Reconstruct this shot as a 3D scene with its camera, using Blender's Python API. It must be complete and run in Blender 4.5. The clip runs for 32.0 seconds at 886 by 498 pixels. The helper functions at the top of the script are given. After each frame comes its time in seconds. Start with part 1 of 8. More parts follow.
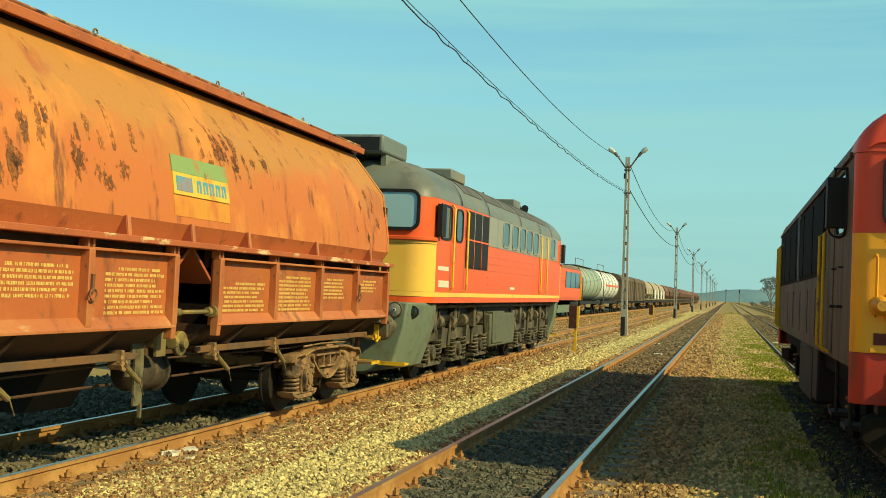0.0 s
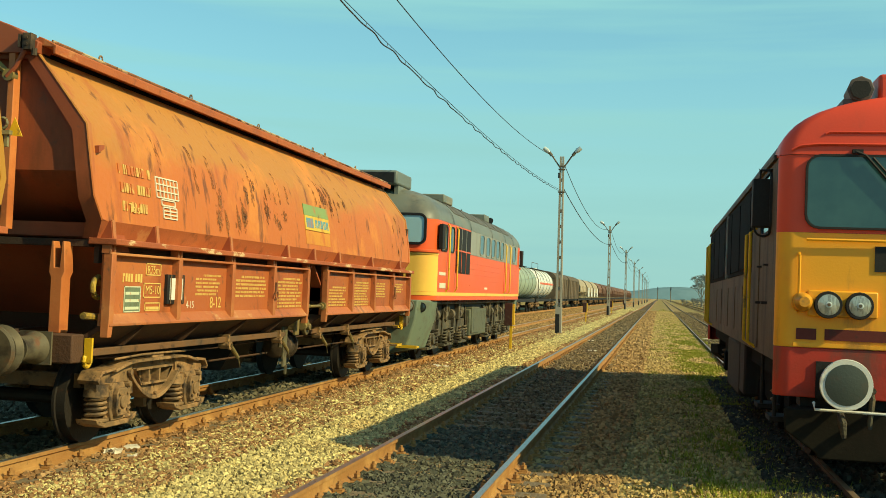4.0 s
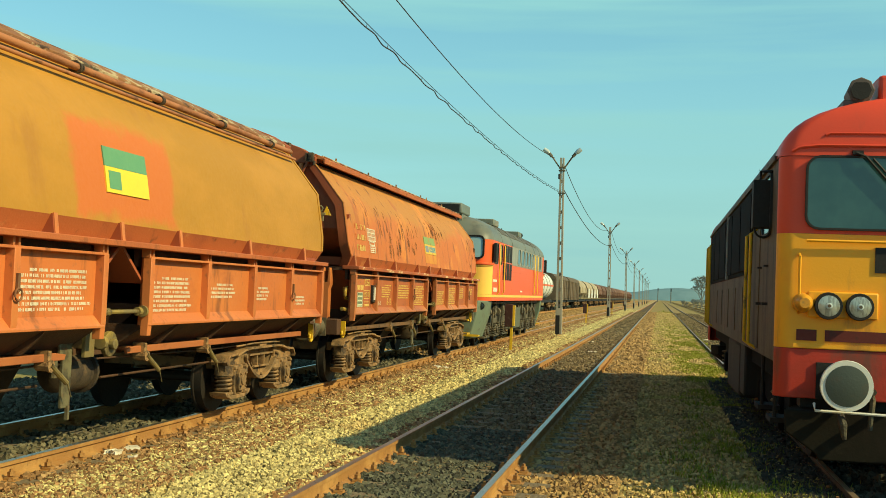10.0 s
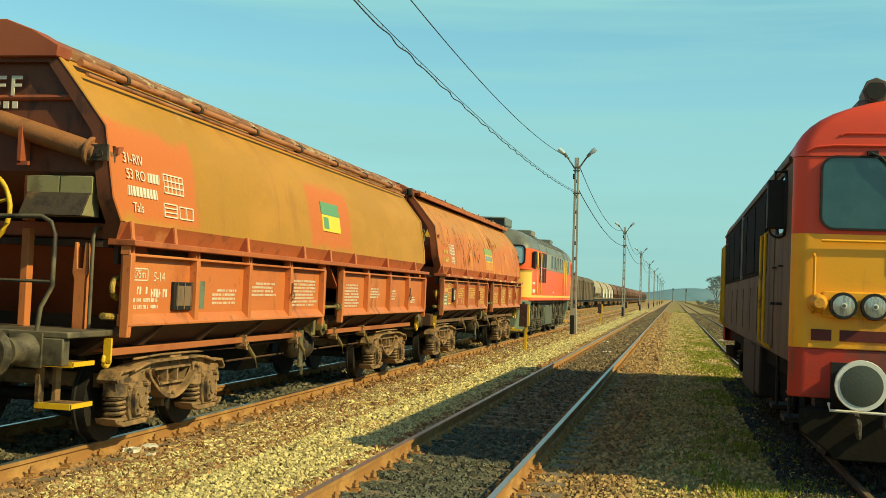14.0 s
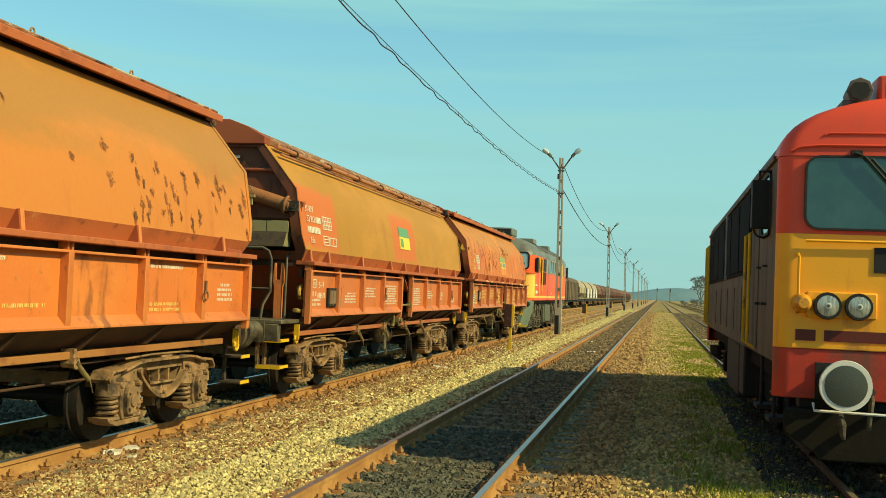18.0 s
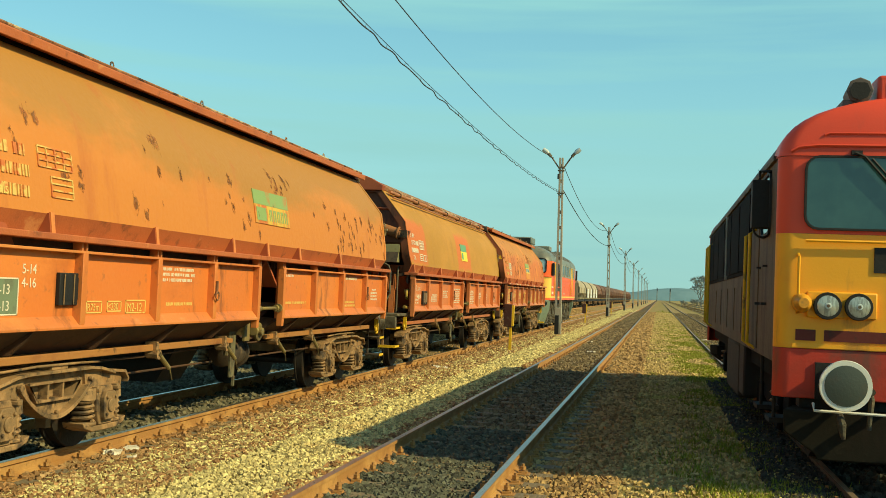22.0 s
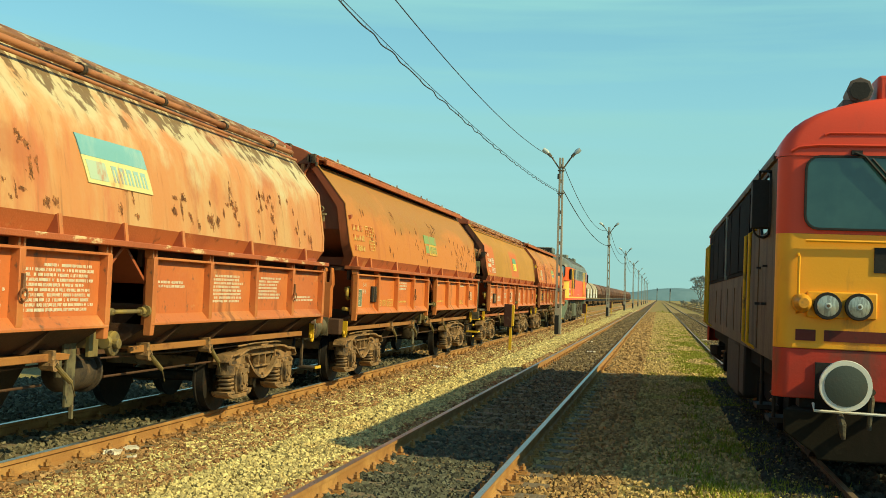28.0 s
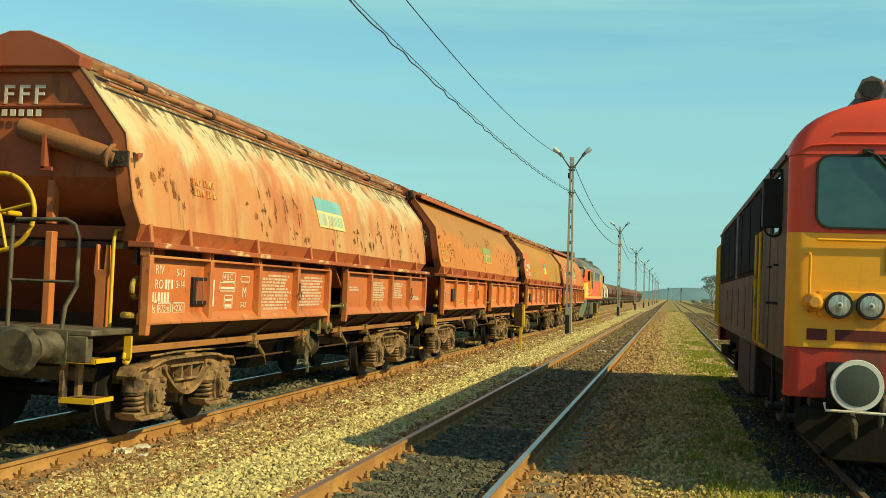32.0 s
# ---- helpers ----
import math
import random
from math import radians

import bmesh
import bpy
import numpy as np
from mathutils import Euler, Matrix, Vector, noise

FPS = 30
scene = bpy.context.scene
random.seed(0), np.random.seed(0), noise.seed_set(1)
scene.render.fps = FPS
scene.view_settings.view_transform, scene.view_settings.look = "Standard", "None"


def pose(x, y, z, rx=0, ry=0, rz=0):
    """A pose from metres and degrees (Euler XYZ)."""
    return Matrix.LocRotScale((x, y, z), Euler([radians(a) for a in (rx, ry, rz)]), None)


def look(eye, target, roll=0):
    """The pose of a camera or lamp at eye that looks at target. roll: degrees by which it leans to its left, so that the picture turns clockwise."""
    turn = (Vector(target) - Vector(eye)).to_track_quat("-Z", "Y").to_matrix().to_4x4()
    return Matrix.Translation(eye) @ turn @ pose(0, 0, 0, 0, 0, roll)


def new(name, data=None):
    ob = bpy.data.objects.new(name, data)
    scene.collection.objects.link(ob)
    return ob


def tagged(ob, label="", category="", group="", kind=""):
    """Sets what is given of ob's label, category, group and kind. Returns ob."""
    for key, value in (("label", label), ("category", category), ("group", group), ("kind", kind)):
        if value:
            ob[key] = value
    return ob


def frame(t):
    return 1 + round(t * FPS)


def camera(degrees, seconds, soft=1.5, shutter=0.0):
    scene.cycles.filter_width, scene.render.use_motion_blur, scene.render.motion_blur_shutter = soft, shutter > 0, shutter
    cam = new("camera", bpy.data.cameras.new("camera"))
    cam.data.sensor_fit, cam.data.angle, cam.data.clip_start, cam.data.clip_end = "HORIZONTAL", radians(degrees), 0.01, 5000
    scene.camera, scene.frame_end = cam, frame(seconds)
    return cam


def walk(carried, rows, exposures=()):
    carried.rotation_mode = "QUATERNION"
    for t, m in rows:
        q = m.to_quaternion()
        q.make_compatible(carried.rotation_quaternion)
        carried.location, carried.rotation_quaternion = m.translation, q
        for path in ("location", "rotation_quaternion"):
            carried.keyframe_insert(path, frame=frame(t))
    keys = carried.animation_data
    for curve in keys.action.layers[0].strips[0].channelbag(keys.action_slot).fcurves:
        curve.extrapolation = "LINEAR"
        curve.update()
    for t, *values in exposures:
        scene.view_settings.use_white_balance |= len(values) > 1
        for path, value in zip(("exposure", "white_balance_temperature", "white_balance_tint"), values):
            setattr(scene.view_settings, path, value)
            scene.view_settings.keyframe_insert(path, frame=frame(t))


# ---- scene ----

# the camera's place and turn: seconds, x, y, z, turn to the left, tilt up, lean
PATH = (
    (0, -0.005, 0.270, 1.791, 14.902, 2.066, 2.50),
    (0.5, -0.012, 0.240, 1.784, 12.563, 1.957, 2.41),
    (1, -0.001, 0.220, 1.790, 11.375, 2.098, 2.34),
    (1.5, -0.007, 0.170, 1.787, 10.790, 2.124, 2.33),
    (2, -0.007, 0.110, 1.783, 11.106, 2.106, 2.31),
    (2.5, -0.003, 0.060, 1.782, 11.414, 2.101, 2.31),
    (3, 0.006, 0.040, 1.781, 11.019, 2.102, 2.30),
    (3.5, 0.001, 0.010, 1.782, 11.373, 2.101, 2.31),
    (5.5, 0.001, 0.000, 1.781, 11.511, 2.186, 2.34),
    (6, 0.005, 0.000, 1.779, 11.516, 2.186, 2.35),
    (6.5, 0.003, 0.000, 1.782, 11.483, 2.189, 2.31),
    (7, 0.000, 0.000, 1.781, 11.465, 2.188, 2.33),
    (7.5, 0.000, 0.000, 1.781, 11.465, 2.188, 2.33),
    (8, 0.006, 0.000, 1.783, 11.441, 2.192, 2.30),
    (8.5, -0.000, 0.000, 1.781, 11.420, 2.190, 2.33),
    (9, -0.000, 0.000, 1.781, 11.420, 2.190, 2.33),
    (9.5, -0.000, 0.000, 1.781, 11.420, 2.190, 2.33),
    (10, 0.000, 0.000, 1.781, 11.465, 2.188, 2.33),
    (10.5, 0.001, -0.020, 1.780, 11.690, 2.177, 2.34),
    (11, 0.002, -0.035, 1.778, 11.916, 2.163, 2.39),
    (11.5, 0.004, -0.060, 1.779, 12.184, 2.155, 2.37),
    (12, 0.007, -0.080, 1.780, 12.417, 2.147, 2.35),
    (12.5, 0.008, -0.105, 1.777, 12.678, 2.131, 2.39),
    (13, 0.009, -0.130, 1.777, 12.901, 2.121, 2.40),
    (13.5, 0.001, -0.130, 1.775, 12.894, 2.115, 2.44),
    (14, 0.004, -0.070, 1.779, 12.230, 2.152, 2.37),
    (14.5, 0.001, -0.015, 1.780, 11.600, 2.182, 2.34),
    (16.5, -0.000, 0.000, 1.781, 11.420, 2.190, 2.33),
    (22, -0.000, 0.000, 1.781, 11.420, 2.190, 2.33),
    (25.5, -0.000, 0.000, 1.781, 11.420, 2.190, 2.33),
    (27.5, -0.000, 0.000, 1.781, 11.420, 2.190, 2.33),
    (28, -0.000, 0.000, 1.781, 11.420, 2.190, 2.33),
    (28.5, 0.001, 0.000, 1.786, 11.382, 2.190, 2.26),
    (29, 0.002, 0.000, 1.778, 11.279, 2.165, 2.35),
    (29.5, -0.009, 0.000, 1.782, 11.056, 2.169, 2.31),
    (30, 0.003, 0.000, 1.776, 11.107, 2.192, 2.33),
    (30.5, -0.000, 0.000, 1.781, 11.149, 2.167, 2.31),
    (31, 0.004, 0.000, 1.781, 11.431, 2.155, 2.30),
    (31.5, -0.002, 0.000, 1.775, 11.911, 2.130, 2.37),
    (32, 0.005, 0.000, 1.778, 11.979, 2.138, 2.34),
)
# the train's run along its track: seconds, metres
RUN = (
    (0, 0.27), (0.5, 1.01), (1, 1.77), (1.5, 2.49), (2, 3.20), (2.5, 3.92), (3, 4.66), (3.5, 5.40), (5.5, 8.58), (6, 9.28), (6.5, 9.97), (7, 10.66), (7.5, 11.34), (8, 12.01), (8.5, 12.68), (9, 13.37), (9.5, 14.10), (10, 14.85), (10.5, 15.59), (11, 16.34), (11.5, 17.10), (12, 17.87), (12.5, 18.64), (13, 19.42), (13.5, 20.22), (14, 21.05), (14.5, 21.88), (16.5, 24.96), (17, 25.74), (17.5, 26.51), (18, 27.27), (18.5, 28.06), (19, 28.93), (19.5, 29.86), (20, 30.80), (20.5, 31.73), (21, 32.68), (21.5, 33.61), (22, 34.52), (22.5, 35.41), (23, 36.28), (23.5, 37.13), (24, 38.00), (24.5, 38.88), (25, 39.77), (25.5, 40.65), (27.5, 44.52), (28, 45.40), (28.5, 46.27), (29, 47.13), (29.5, 47.98), (30, 48.81), (30.5, 49.63), (31, 50.45), (31.5, 51.28), (32, 52.09),
)

cam = camera(44.75, 32.0, soft=0.75)


def eye_pose(x, y, z, turn, tilt, lean):
    a, b = radians(turn), radians(tilt)
    way = Vector((-math.sin(a) * math.cos(b), math.cos(a) * math.cos(b), math.sin(b)))
    return look((x, y, z), Vector((x, y, z)) + way, lean)


walk(cam, [(r[0], eye_pose(*r[1:])) for r in PATH], exposures=((0, 0.17, 6500, -14), (32, 0.17, 6500, -14)))

# ---- light ----
SUN_WAY = Vector((0.79, -0.225, 0.57)).normalized()      # towards the sun
world = bpy.data.worlds.new("sky")
scene.world = world
world.use_nodes = True
wn = world.node_tree.nodes
sky = wn.new("ShaderNodeTexSky")
sky.sky_type = "NISHITA"
sky.sun_disc = False
sky.sun_elevation = math.asin(SUN_WAY.z)
sky.sun_rotation = math.atan2(SUN_WAY.x, SUN_WAY.y)
sky.air_density, sky.dust_density, sky.ozone_density = 1.0, 0.35, 1.4
wn["Background"].inputs[1].default_value = 0.14
tone = wn.new("ShaderNodeMix")
tone.data_type, tone.blend_type = "RGBA", "MULTIPLY"
tone.inputs[0].default_value = 1.0
tone.inputs[7].default_value = (0.76, 0.99, 0.99, 1)
world.node_tree.links.new(sky.outputs[0], tone.inputs[6])
# thin high cirrus
wc = wn.new("ShaderNodeTexCoord")
wm = wn.new("ShaderNodeMapping")
wm.inputs["Scale"].default_value = (1.1, 1.1, 17.0)
wm.inputs["Rotation"].default_value = (radians(3), radians(-5), 0)
wt = wn.new("ShaderNodeTexNoise")
wt.inputs["Scale"].default_value, wt.inputs["Detail"].default_value = 1.9, 7.0
wr = wn.new("ShaderNodeMapRange")
wr.inputs[1].default_value, wr.inputs[2].default_value, wr.inputs[3].default_value, wr.inputs[4].default_value = 0.42, 0.68, 0.30, 0.88
veil = wn.new("ShaderNodeMix")
veil.data_type = "RGBA"
veil.inputs[7].default_value = (2.45, 4.30, 4.65, 1)
ws = wn.new("ShaderNodeSeparateXYZ")
wh = wn.new("ShaderNodeMapRange")       # the haze thins towards the zenith
wh.inputs[1].default_value, wh.inputs[2].default_value, wh.inputs[3].default_value, wh.inputs[4].default_value = 0.30, 0.55, 1.0, 0.0
wx = wn.new("ShaderNodeMath")
wx.operation = "MULTIPLY"
for a, c in ((wc.outputs["Generated"], ws.inputs[0]), (ws.outputs[2], wh.inputs[0]), (wh.outputs[0], wx.inputs[0]), (wr.outputs[0], wx.inputs[1])):
    world.node_tree.links.new(a, c)
for a, c in ((wc.outputs["Generated"], wm.inputs[0]), (wm.outputs[0], wt.inputs["Vector"]), (wt.outputs["Fac"], wr.inputs[0]), (wx.outputs[0], veil.inputs[0]), (tone.outputs[2], veil.inputs[6])):
    world.node_tree.links.new(a, c)
mist = wn.new("ShaderNodeMix")          # pale mist low over the horizon
mist.data_type = "RGBA"
mist.inputs[7].default_value = (2.35, 3.75, 4.05, 1)
low = wn.new("ShaderNodeMapRange")
low.interpolation_type = "SMOOTHSTEP"
low.inputs[1].default_value, low.inputs[2].default_value, low.inputs[3].default_value, low.inputs[4].default_value = 0.0, 0.26, 0.85, 0.0
for a, c in ((ws.outputs[2], low.inputs[0]), (low.outputs[0], mist.inputs[0]), (veil.outputs[2], mist.inputs[6]), (mist.outputs[2], wn["Background"].inputs[0])):
    world.node_tree.links.new(a, c)
sun = new("sun", bpy.data.lights.new("sun", "SUN"))
sun.data.energy, sun.data.angle, sun.data.color = 5.0, radians(0.5), (1.0, 0.76, 0.43)
sun.matrix_world = look((40, -20, 60), Vector((40, -20, 60)) - SUN_WAY)


# ---- materials ----
def M(name, base, layers=(), rough=0.6, metal=0.0, bump=0.15, bscale=40.0, vary=0.0, island=0.0, spec=0.4, coord="Object"):
    """Paint or stone: a base colour, layers (colour, scale, from, to, strength[, kind]) laid over it by noise, and fine relief."""
    m = bpy.data.materials.new(name)
    m.use_nodes = True
    nt = m.node_tree
    n, l = nt.nodes, nt.links
    b = n["Principled BSDF"]
    b.inputs["Roughness"].default_value, b.inputs["Metallic"].default_value = rough, metal
    b.inputs["Specular IOR Level"].default_value = spec
    tc = n.new("ShaderNodeTexCoord")
    col = n.new("ShaderNodeRGB")
    col.outputs[0].default_value = (*base, 1)
    out = col.outputs[0]
    for i, lay in enumerate(layers):
        c, sc, lo, hi, k = lay[:5]
        kind = lay[5] if len(lay) > 5 else "noise"
        mp = n.new("ShaderNodeMapping")
        mp.inputs["Scale"].default_value = sc if isinstance(sc, tuple) else (sc, sc, sc)
        mp.inputs["Location"].default_value = (i * 3.7, i * 1.9, i * 5.3)
        l.new(tc.outputs[coord], mp.inputs[0])
        if kind == "spots":
            t = n.new("ShaderNodeTexVoronoi")
            t.inputs["Scale"].default_value = 1.0
            l.new(mp.outputs[0], t.inputs["Vector"])
            fac = t.outputs["Distance"]
        else:
            t = n.new("ShaderNodeTexNoise")
            t.inputs["Scale"].default_value, t.inputs["Detail"].default_value, t.inputs["Roughness"].default_value = 1.0, 6.0, 0.62
            l.new(mp.outputs[0], t.inputs["Vector"])
            fac = t.outputs["Fac"]
        if kind == "top":       # wear that thickens towards the weathered upper edge
            sep = n.new("ShaderNodeSeparateXYZ")
            l.new(tc.outputs[coord], sep.inputs[0])
            up = n.new("ShaderNodeMath")
            up.operation = "MULTIPLY_ADD"
            up.inputs[1].default_value, up.inputs[2].default_value = 0.45, -0.45 * lay[6]
            l.new(sep.outputs["Z"], up.inputs[0])
            add = n.new("ShaderNodeMath")
            l.new(up.outputs[0], add.inputs[0])
            l.new(fac, add.inputs[1])
            fac = add.outputs[0]
        if kind == "area":      # a repainted field with soft uneven edges: y0, y1, z0, z1
            y0, y1, z0, z1 = lay[6]
            sep = n.new("ShaderNodeSeparateXYZ")
            l.new(tc.outputs[coord], sep.inputs[0])
            far = []
            for axis, lo2, hi2 in (("Y", y0, y1), ("Z", z0, z1)):
                d = n.new("ShaderNodeMath")
                d.operation = "SUBTRACT"
                d.inputs[1].default_value = (lo2 + hi2) / 2
                l.new(sep.outputs[axis], d.inputs[0])
                e = n.new("ShaderNodeMath")
                e.operation = "ABSOLUTE"
                l.new(d.outputs[0], e.inputs[0])
                g = n.new("ShaderNodeMath")
                g.operation = "MULTIPLY_ADD"
                g.inputs[1].default_value, g.inputs[2].default_value = -1.0, (hi2 - lo2) / 2
                l.new(e.outputs[0], g.inputs[0])
                far.append(g.outputs[0])
            inside = n.new("ShaderNodeMath")
            inside.operation = "MINIMUM"
            l.new(far[0], inside.inputs[0])
            l.new(far[1], inside.inputs[1])
            add = n.new("ShaderNodeMath")
            add.operation = "MULTIPLY_ADD"
            add.inputs[1].default_value = 0.35
            l.new(fac, add.inputs[0])
            l.new(inside.outputs[0], add.inputs[2])
            fac = add.outputs[0]
        r = n.new("ShaderNodeMapRange")
        r.interpolation_type = "SMOOTHSTEP"
        r.inputs[1].default_value, r.inputs[2].default_value, r.inputs[3].default_value, r.inputs[4].default_value = lo, hi, 0.0, k
        l.new(fac, r.inputs[0])
        x = n.new("ShaderNodeMix")
        x.data_type = "RGBA"
        x.inputs[7].default_value = (*c, 1)
        l.new(r.outputs[0], x.inputs[0])
        l.new(out, x.inputs[6])
        out = x.outputs[2]
    if vary or island:
        if vary:
            src = n.new("ShaderNodeObjectInfo").outputs["Random"]
        else:
            src = n.new("ShaderNodeNewGeometry").outputs["Random Per Island"]
        r = n.new("ShaderNodeMapRange")
        k = vary or island
        r.inputs[3].default_value, r.inputs[4].default_value = 1 - k, 1 + k
        l.new(src, r.inputs[0])
        h = n.new("ShaderNodeHueSaturation")
        l.new(r.outputs[0], h.inputs["Value"])
        l.new(out, h.inputs["Color"])
        out = h.outputs[0]
    l.new(out, b.inputs["Base Color"])
    if bump:
        t = n.new("ShaderNodeTexNoise")
        t.inputs["Scale"].default_value, t.inputs["Detail"].default_value = bscale, 5.0
        l.new(tc.outputs[coord], t.inputs["Vector"])
        u = n.new("ShaderNodeBump")
        u.inputs["Strength"].default_value, u.inputs["Distance"].default_value = bump, 0.02
        l.new(t.outputs["Fac"], u.inputs["Height"])
        l.new(u.outputs[0], b.inputs["Normal"])
        r = n.new("ShaderNodeMapRange")
        r.inputs[3].default_value, r.inputs[4].default_value = max(0.02, rough - 0.12), min(1.0, rough + 0.15)
        l.new(t.outputs["Fac"], r.inputs[0])
        l.new(r.outputs[0], b.inputs["Roughness"])
    return m


# the last colour serves real soot and, on the bogies, painted shade
RUST, DIRT, SOOT_SHADE = (0.16, 0.055, 0.02), (0.10, 0.07, 0.045), (0.025, 0.018, 0.014)
ORANGE = (0.50, 0.115, 0.03)


def side_paint(name, base, pale, dust, dirt):
    """Wagon side paint: faded and deeper fields, rust runs, dust and dirt."""
    r, g, c = base
    return M(name, base, ((pale, (0.6, 0.45, 0.9), 0.44, 0.68, 0.75), ((r * 0.68, g * 0.62, c * 0.7), (1.3, 0.8, 1.6), 0.52, 0.70, 0.7), (RUST, (3.0, 3.0, 0.8), 0.57, 0.70, 0.7), ((0.55, 0.33, 0.14), (5, 2.2, 4), 0.61, 0.72, dust), (DIRT, (11, 7, 7), 0.58, 0.72, dirt), (SOOT_SHADE, (2.2, 2.2, 2.2), 0.66, 0.74, 0.6)), 0.56, bump=0.14, bscale=24, vary=0.07)


# each wagon's panels, posts and edges, its ledge, its sole bar
side_a = side_paint("side_brown_red", (0.40, 0.11, 0.032), (0.50, 0.17, 0.046), 0.55, 0.7)
side_b = side_paint("side_clean_red", (0.54, 0.158, 0.042), (0.60, 0.20, 0.052), 0.2, 0.4)
side_c = side_paint("side_orange_red", (0.61, 0.172, 0.035), (0.66, 0.22, 0.046), 0.2, 0.4)
side_d = side_paint("side_grimy_red", (0.52, 0.145, 0.042), (0.60, 0.21, 0.062), 0.6, 0.8)
edge_a = side_paint("edge_brown", (0.42, 0.13, 0.042), (0.58, 0.27, 0.095), 0.85, 0.7)
edge_b = side_paint("edge_red", (0.54, 0.165, 0.048), (0.60, 0.22, 0.064), 0.35, 0.5)
edge_c = side_paint("edge_orange", (0.56, 0.17, 0.04), (0.62, 0.25, 0.065), 0.4, 0.5)
edge_d = side_paint("edge_grimy", (0.50, 0.155, 0.046), (0.60, 0.27, 0.085), 0.8, 0.8)
frame_paint = edge_b
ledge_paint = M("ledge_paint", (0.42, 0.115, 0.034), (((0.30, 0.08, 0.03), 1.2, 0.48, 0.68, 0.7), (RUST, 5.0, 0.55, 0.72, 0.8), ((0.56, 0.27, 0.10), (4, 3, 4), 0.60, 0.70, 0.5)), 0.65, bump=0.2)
ledge_worn = M("ledge_worn", (0.40, 0.105, 0.034), (((0.28, 0.075, 0.03), 1.2, 0.48, 0.68, 0.7), ((0.70, 0.50, 0.26), (7, 2.2, 7), 0.56, 0.63, 0.9), (RUST, 5.0, 0.58, 0.72, 0.7)), 0.65, bump=0.25)
sole_dark = M("sole_dark", (0.17, 0.085, 0.036), ((DIRT, 1.5, 0.45, 0.68, 0.8), (SOOT_SHADE, 5.0, 0.55, 0.7, 0.7)), 0.75, bump=0.25)
sole_tan = M("sole_tan", (0.34, 0.15, 0.042), (((0.24, 0.09, 0.03), 1.1, 0.45, 0.66, 0.8), (RUST, (4, 2, 4), 0.56, 0.70, 0.8), (SOOT_SHADE, 6.0, 0.60, 0.72, 0.7)), 0.7, bump=0.2)
sole_red = M("sole_red", (0.38, 0.125, 0.042), (((0.28, 0.08, 0.03), 1.1, 0.45, 0.66, 0.8), (RUST, (4, 2, 4), 0.58, 0.72, 0.7)), 0.7, bump=0.15)
# under-parts: the shade below the sills is put into this dark colour
shaded_under_paint = M("shaded_under_paint", (0.085, 0.040, 0.020), (((0.045, 0.028, 0.018), 1.5, 0.42, 0.66, 0.9), (SOOT_SHADE, 4.0, 0.55, 0.75, 0.8)), 0.8, bump=0.3)
end_paint = M("end_paint", (0.34, 0.086, 0.030), (((0.28, 0.065, 0.026), 1.1, 0.42, 0.66, 0.8), (RUST, (2.5, 2.5, 0.8), 0.52, 0.72, 0.7), (DIRT, 7.0, 0.60, 0.76, 0.5)), 0.62, bump=0.06)
end_dark = M("end_dark", (0.17, 0.052, 0.022), (((0.12, 0.04, 0.02), 1.1, 0.42, 0.66, 0.8), (RUST, (2.5, 2.5, 0.8), 0.52, 0.72, 0.7), (SOOT_SHADE, (5, 5, 2), 0.54, 0.70, 0.7)), 0.65, bump=0.06)
end_bright = M("end_bright", (0.44, 0.12, 0.036), (((0.34, 0.085, 0.03), 1.1, 0.42, 0.66, 0.8), (RUST, (2.5, 2.5, 0.8), 0.55, 0.72, 0.7), (DIRT, (7, 7, 3), 0.60, 0.76, 0.5)), 0.62, bump=0.06)
# bogies: pale layers paint highlights, the darkest ones shade as well as soot
bogie_iron = M("bogie_iron", (0.20, 0.122, 0.055), (((0.38, 0.22, 0.095), 3.0, 0.46, 0.66, 0.85), ((0.26, 0.12, 0.045), 1.3, 0.50, 0.66, 0.7), (SOOT_SHADE, 3.2, 0.52, 0.66, 0.88), (SOOT_SHADE, 10.0, 0.56, 0.69, 0.8)), 0.72, metal=0.0, bump=0.25, bscale=60)
loco_bogie = M("loco_bogie", (0.075, 0.065, 0.040), (((0.22, 0.16, 0.085), 4.0, 0.46, 0.66, 0.85), (SOOT_SHADE, 2.5, 0.50, 0.64, 0.9), (SOOT_SHADE, 8.0, 0.54, 0.68, 0.7)), 0.7, bump=0.4, bscale=45)
wheel_iron = M("wheel_iron", (0.026, 0.021, 0.017), ((RUST, 6.0, 0.55, 0.75, 0.35),), 0.6, metal=0.3, bump=0.2)
sole_paint = M("sole_paint", (0.30, 0.12, 0.04), ((DIRT, 1.5, 0.45, 0.68, 0.8), (RUST, 5.0, 0.5, 0.7, 0.7)), 0.75, bump=0.25)
cover_paint = M("cover_weathered", (0.24, 0.105, 0.045), (((0.34, 0.16, 0.06), 1.2, 0.45, 0.68, 0.8), ((0.50, 0.40, 0.24), (7, 3.5, 7), 0.52, 0.60, 0.85), (SOOT_SHADE, (6, 3, 6), 0.54, 0.64, 0.85)), 0.8, bump=0.4)
under_iron = M("under_iron", (0.06, 0.042, 0.025), (((0.17, 0.10, 0.045), 3.0, 0.50, 0.68, 0.8), (SOOT_SHADE, 5.0, 0.48, 0.64, 0.9)), 0.75, bump=0.25)
grime = M("grime", (0.055, 0.028, 0.014), ((RUST, 6.0, 0.5, 0.7, 0.5),), 0.9, bump=0.3)
tube_red = M("tube_red", (0.40, 0.155, 0.058), ((RUST, (4, 1.5, 4), 0.48, 0.66, 0.8), (SOOT_SHADE, (8, 3, 8), 0.56, 0.70, 0.8)), 0.65, bump=0.15)
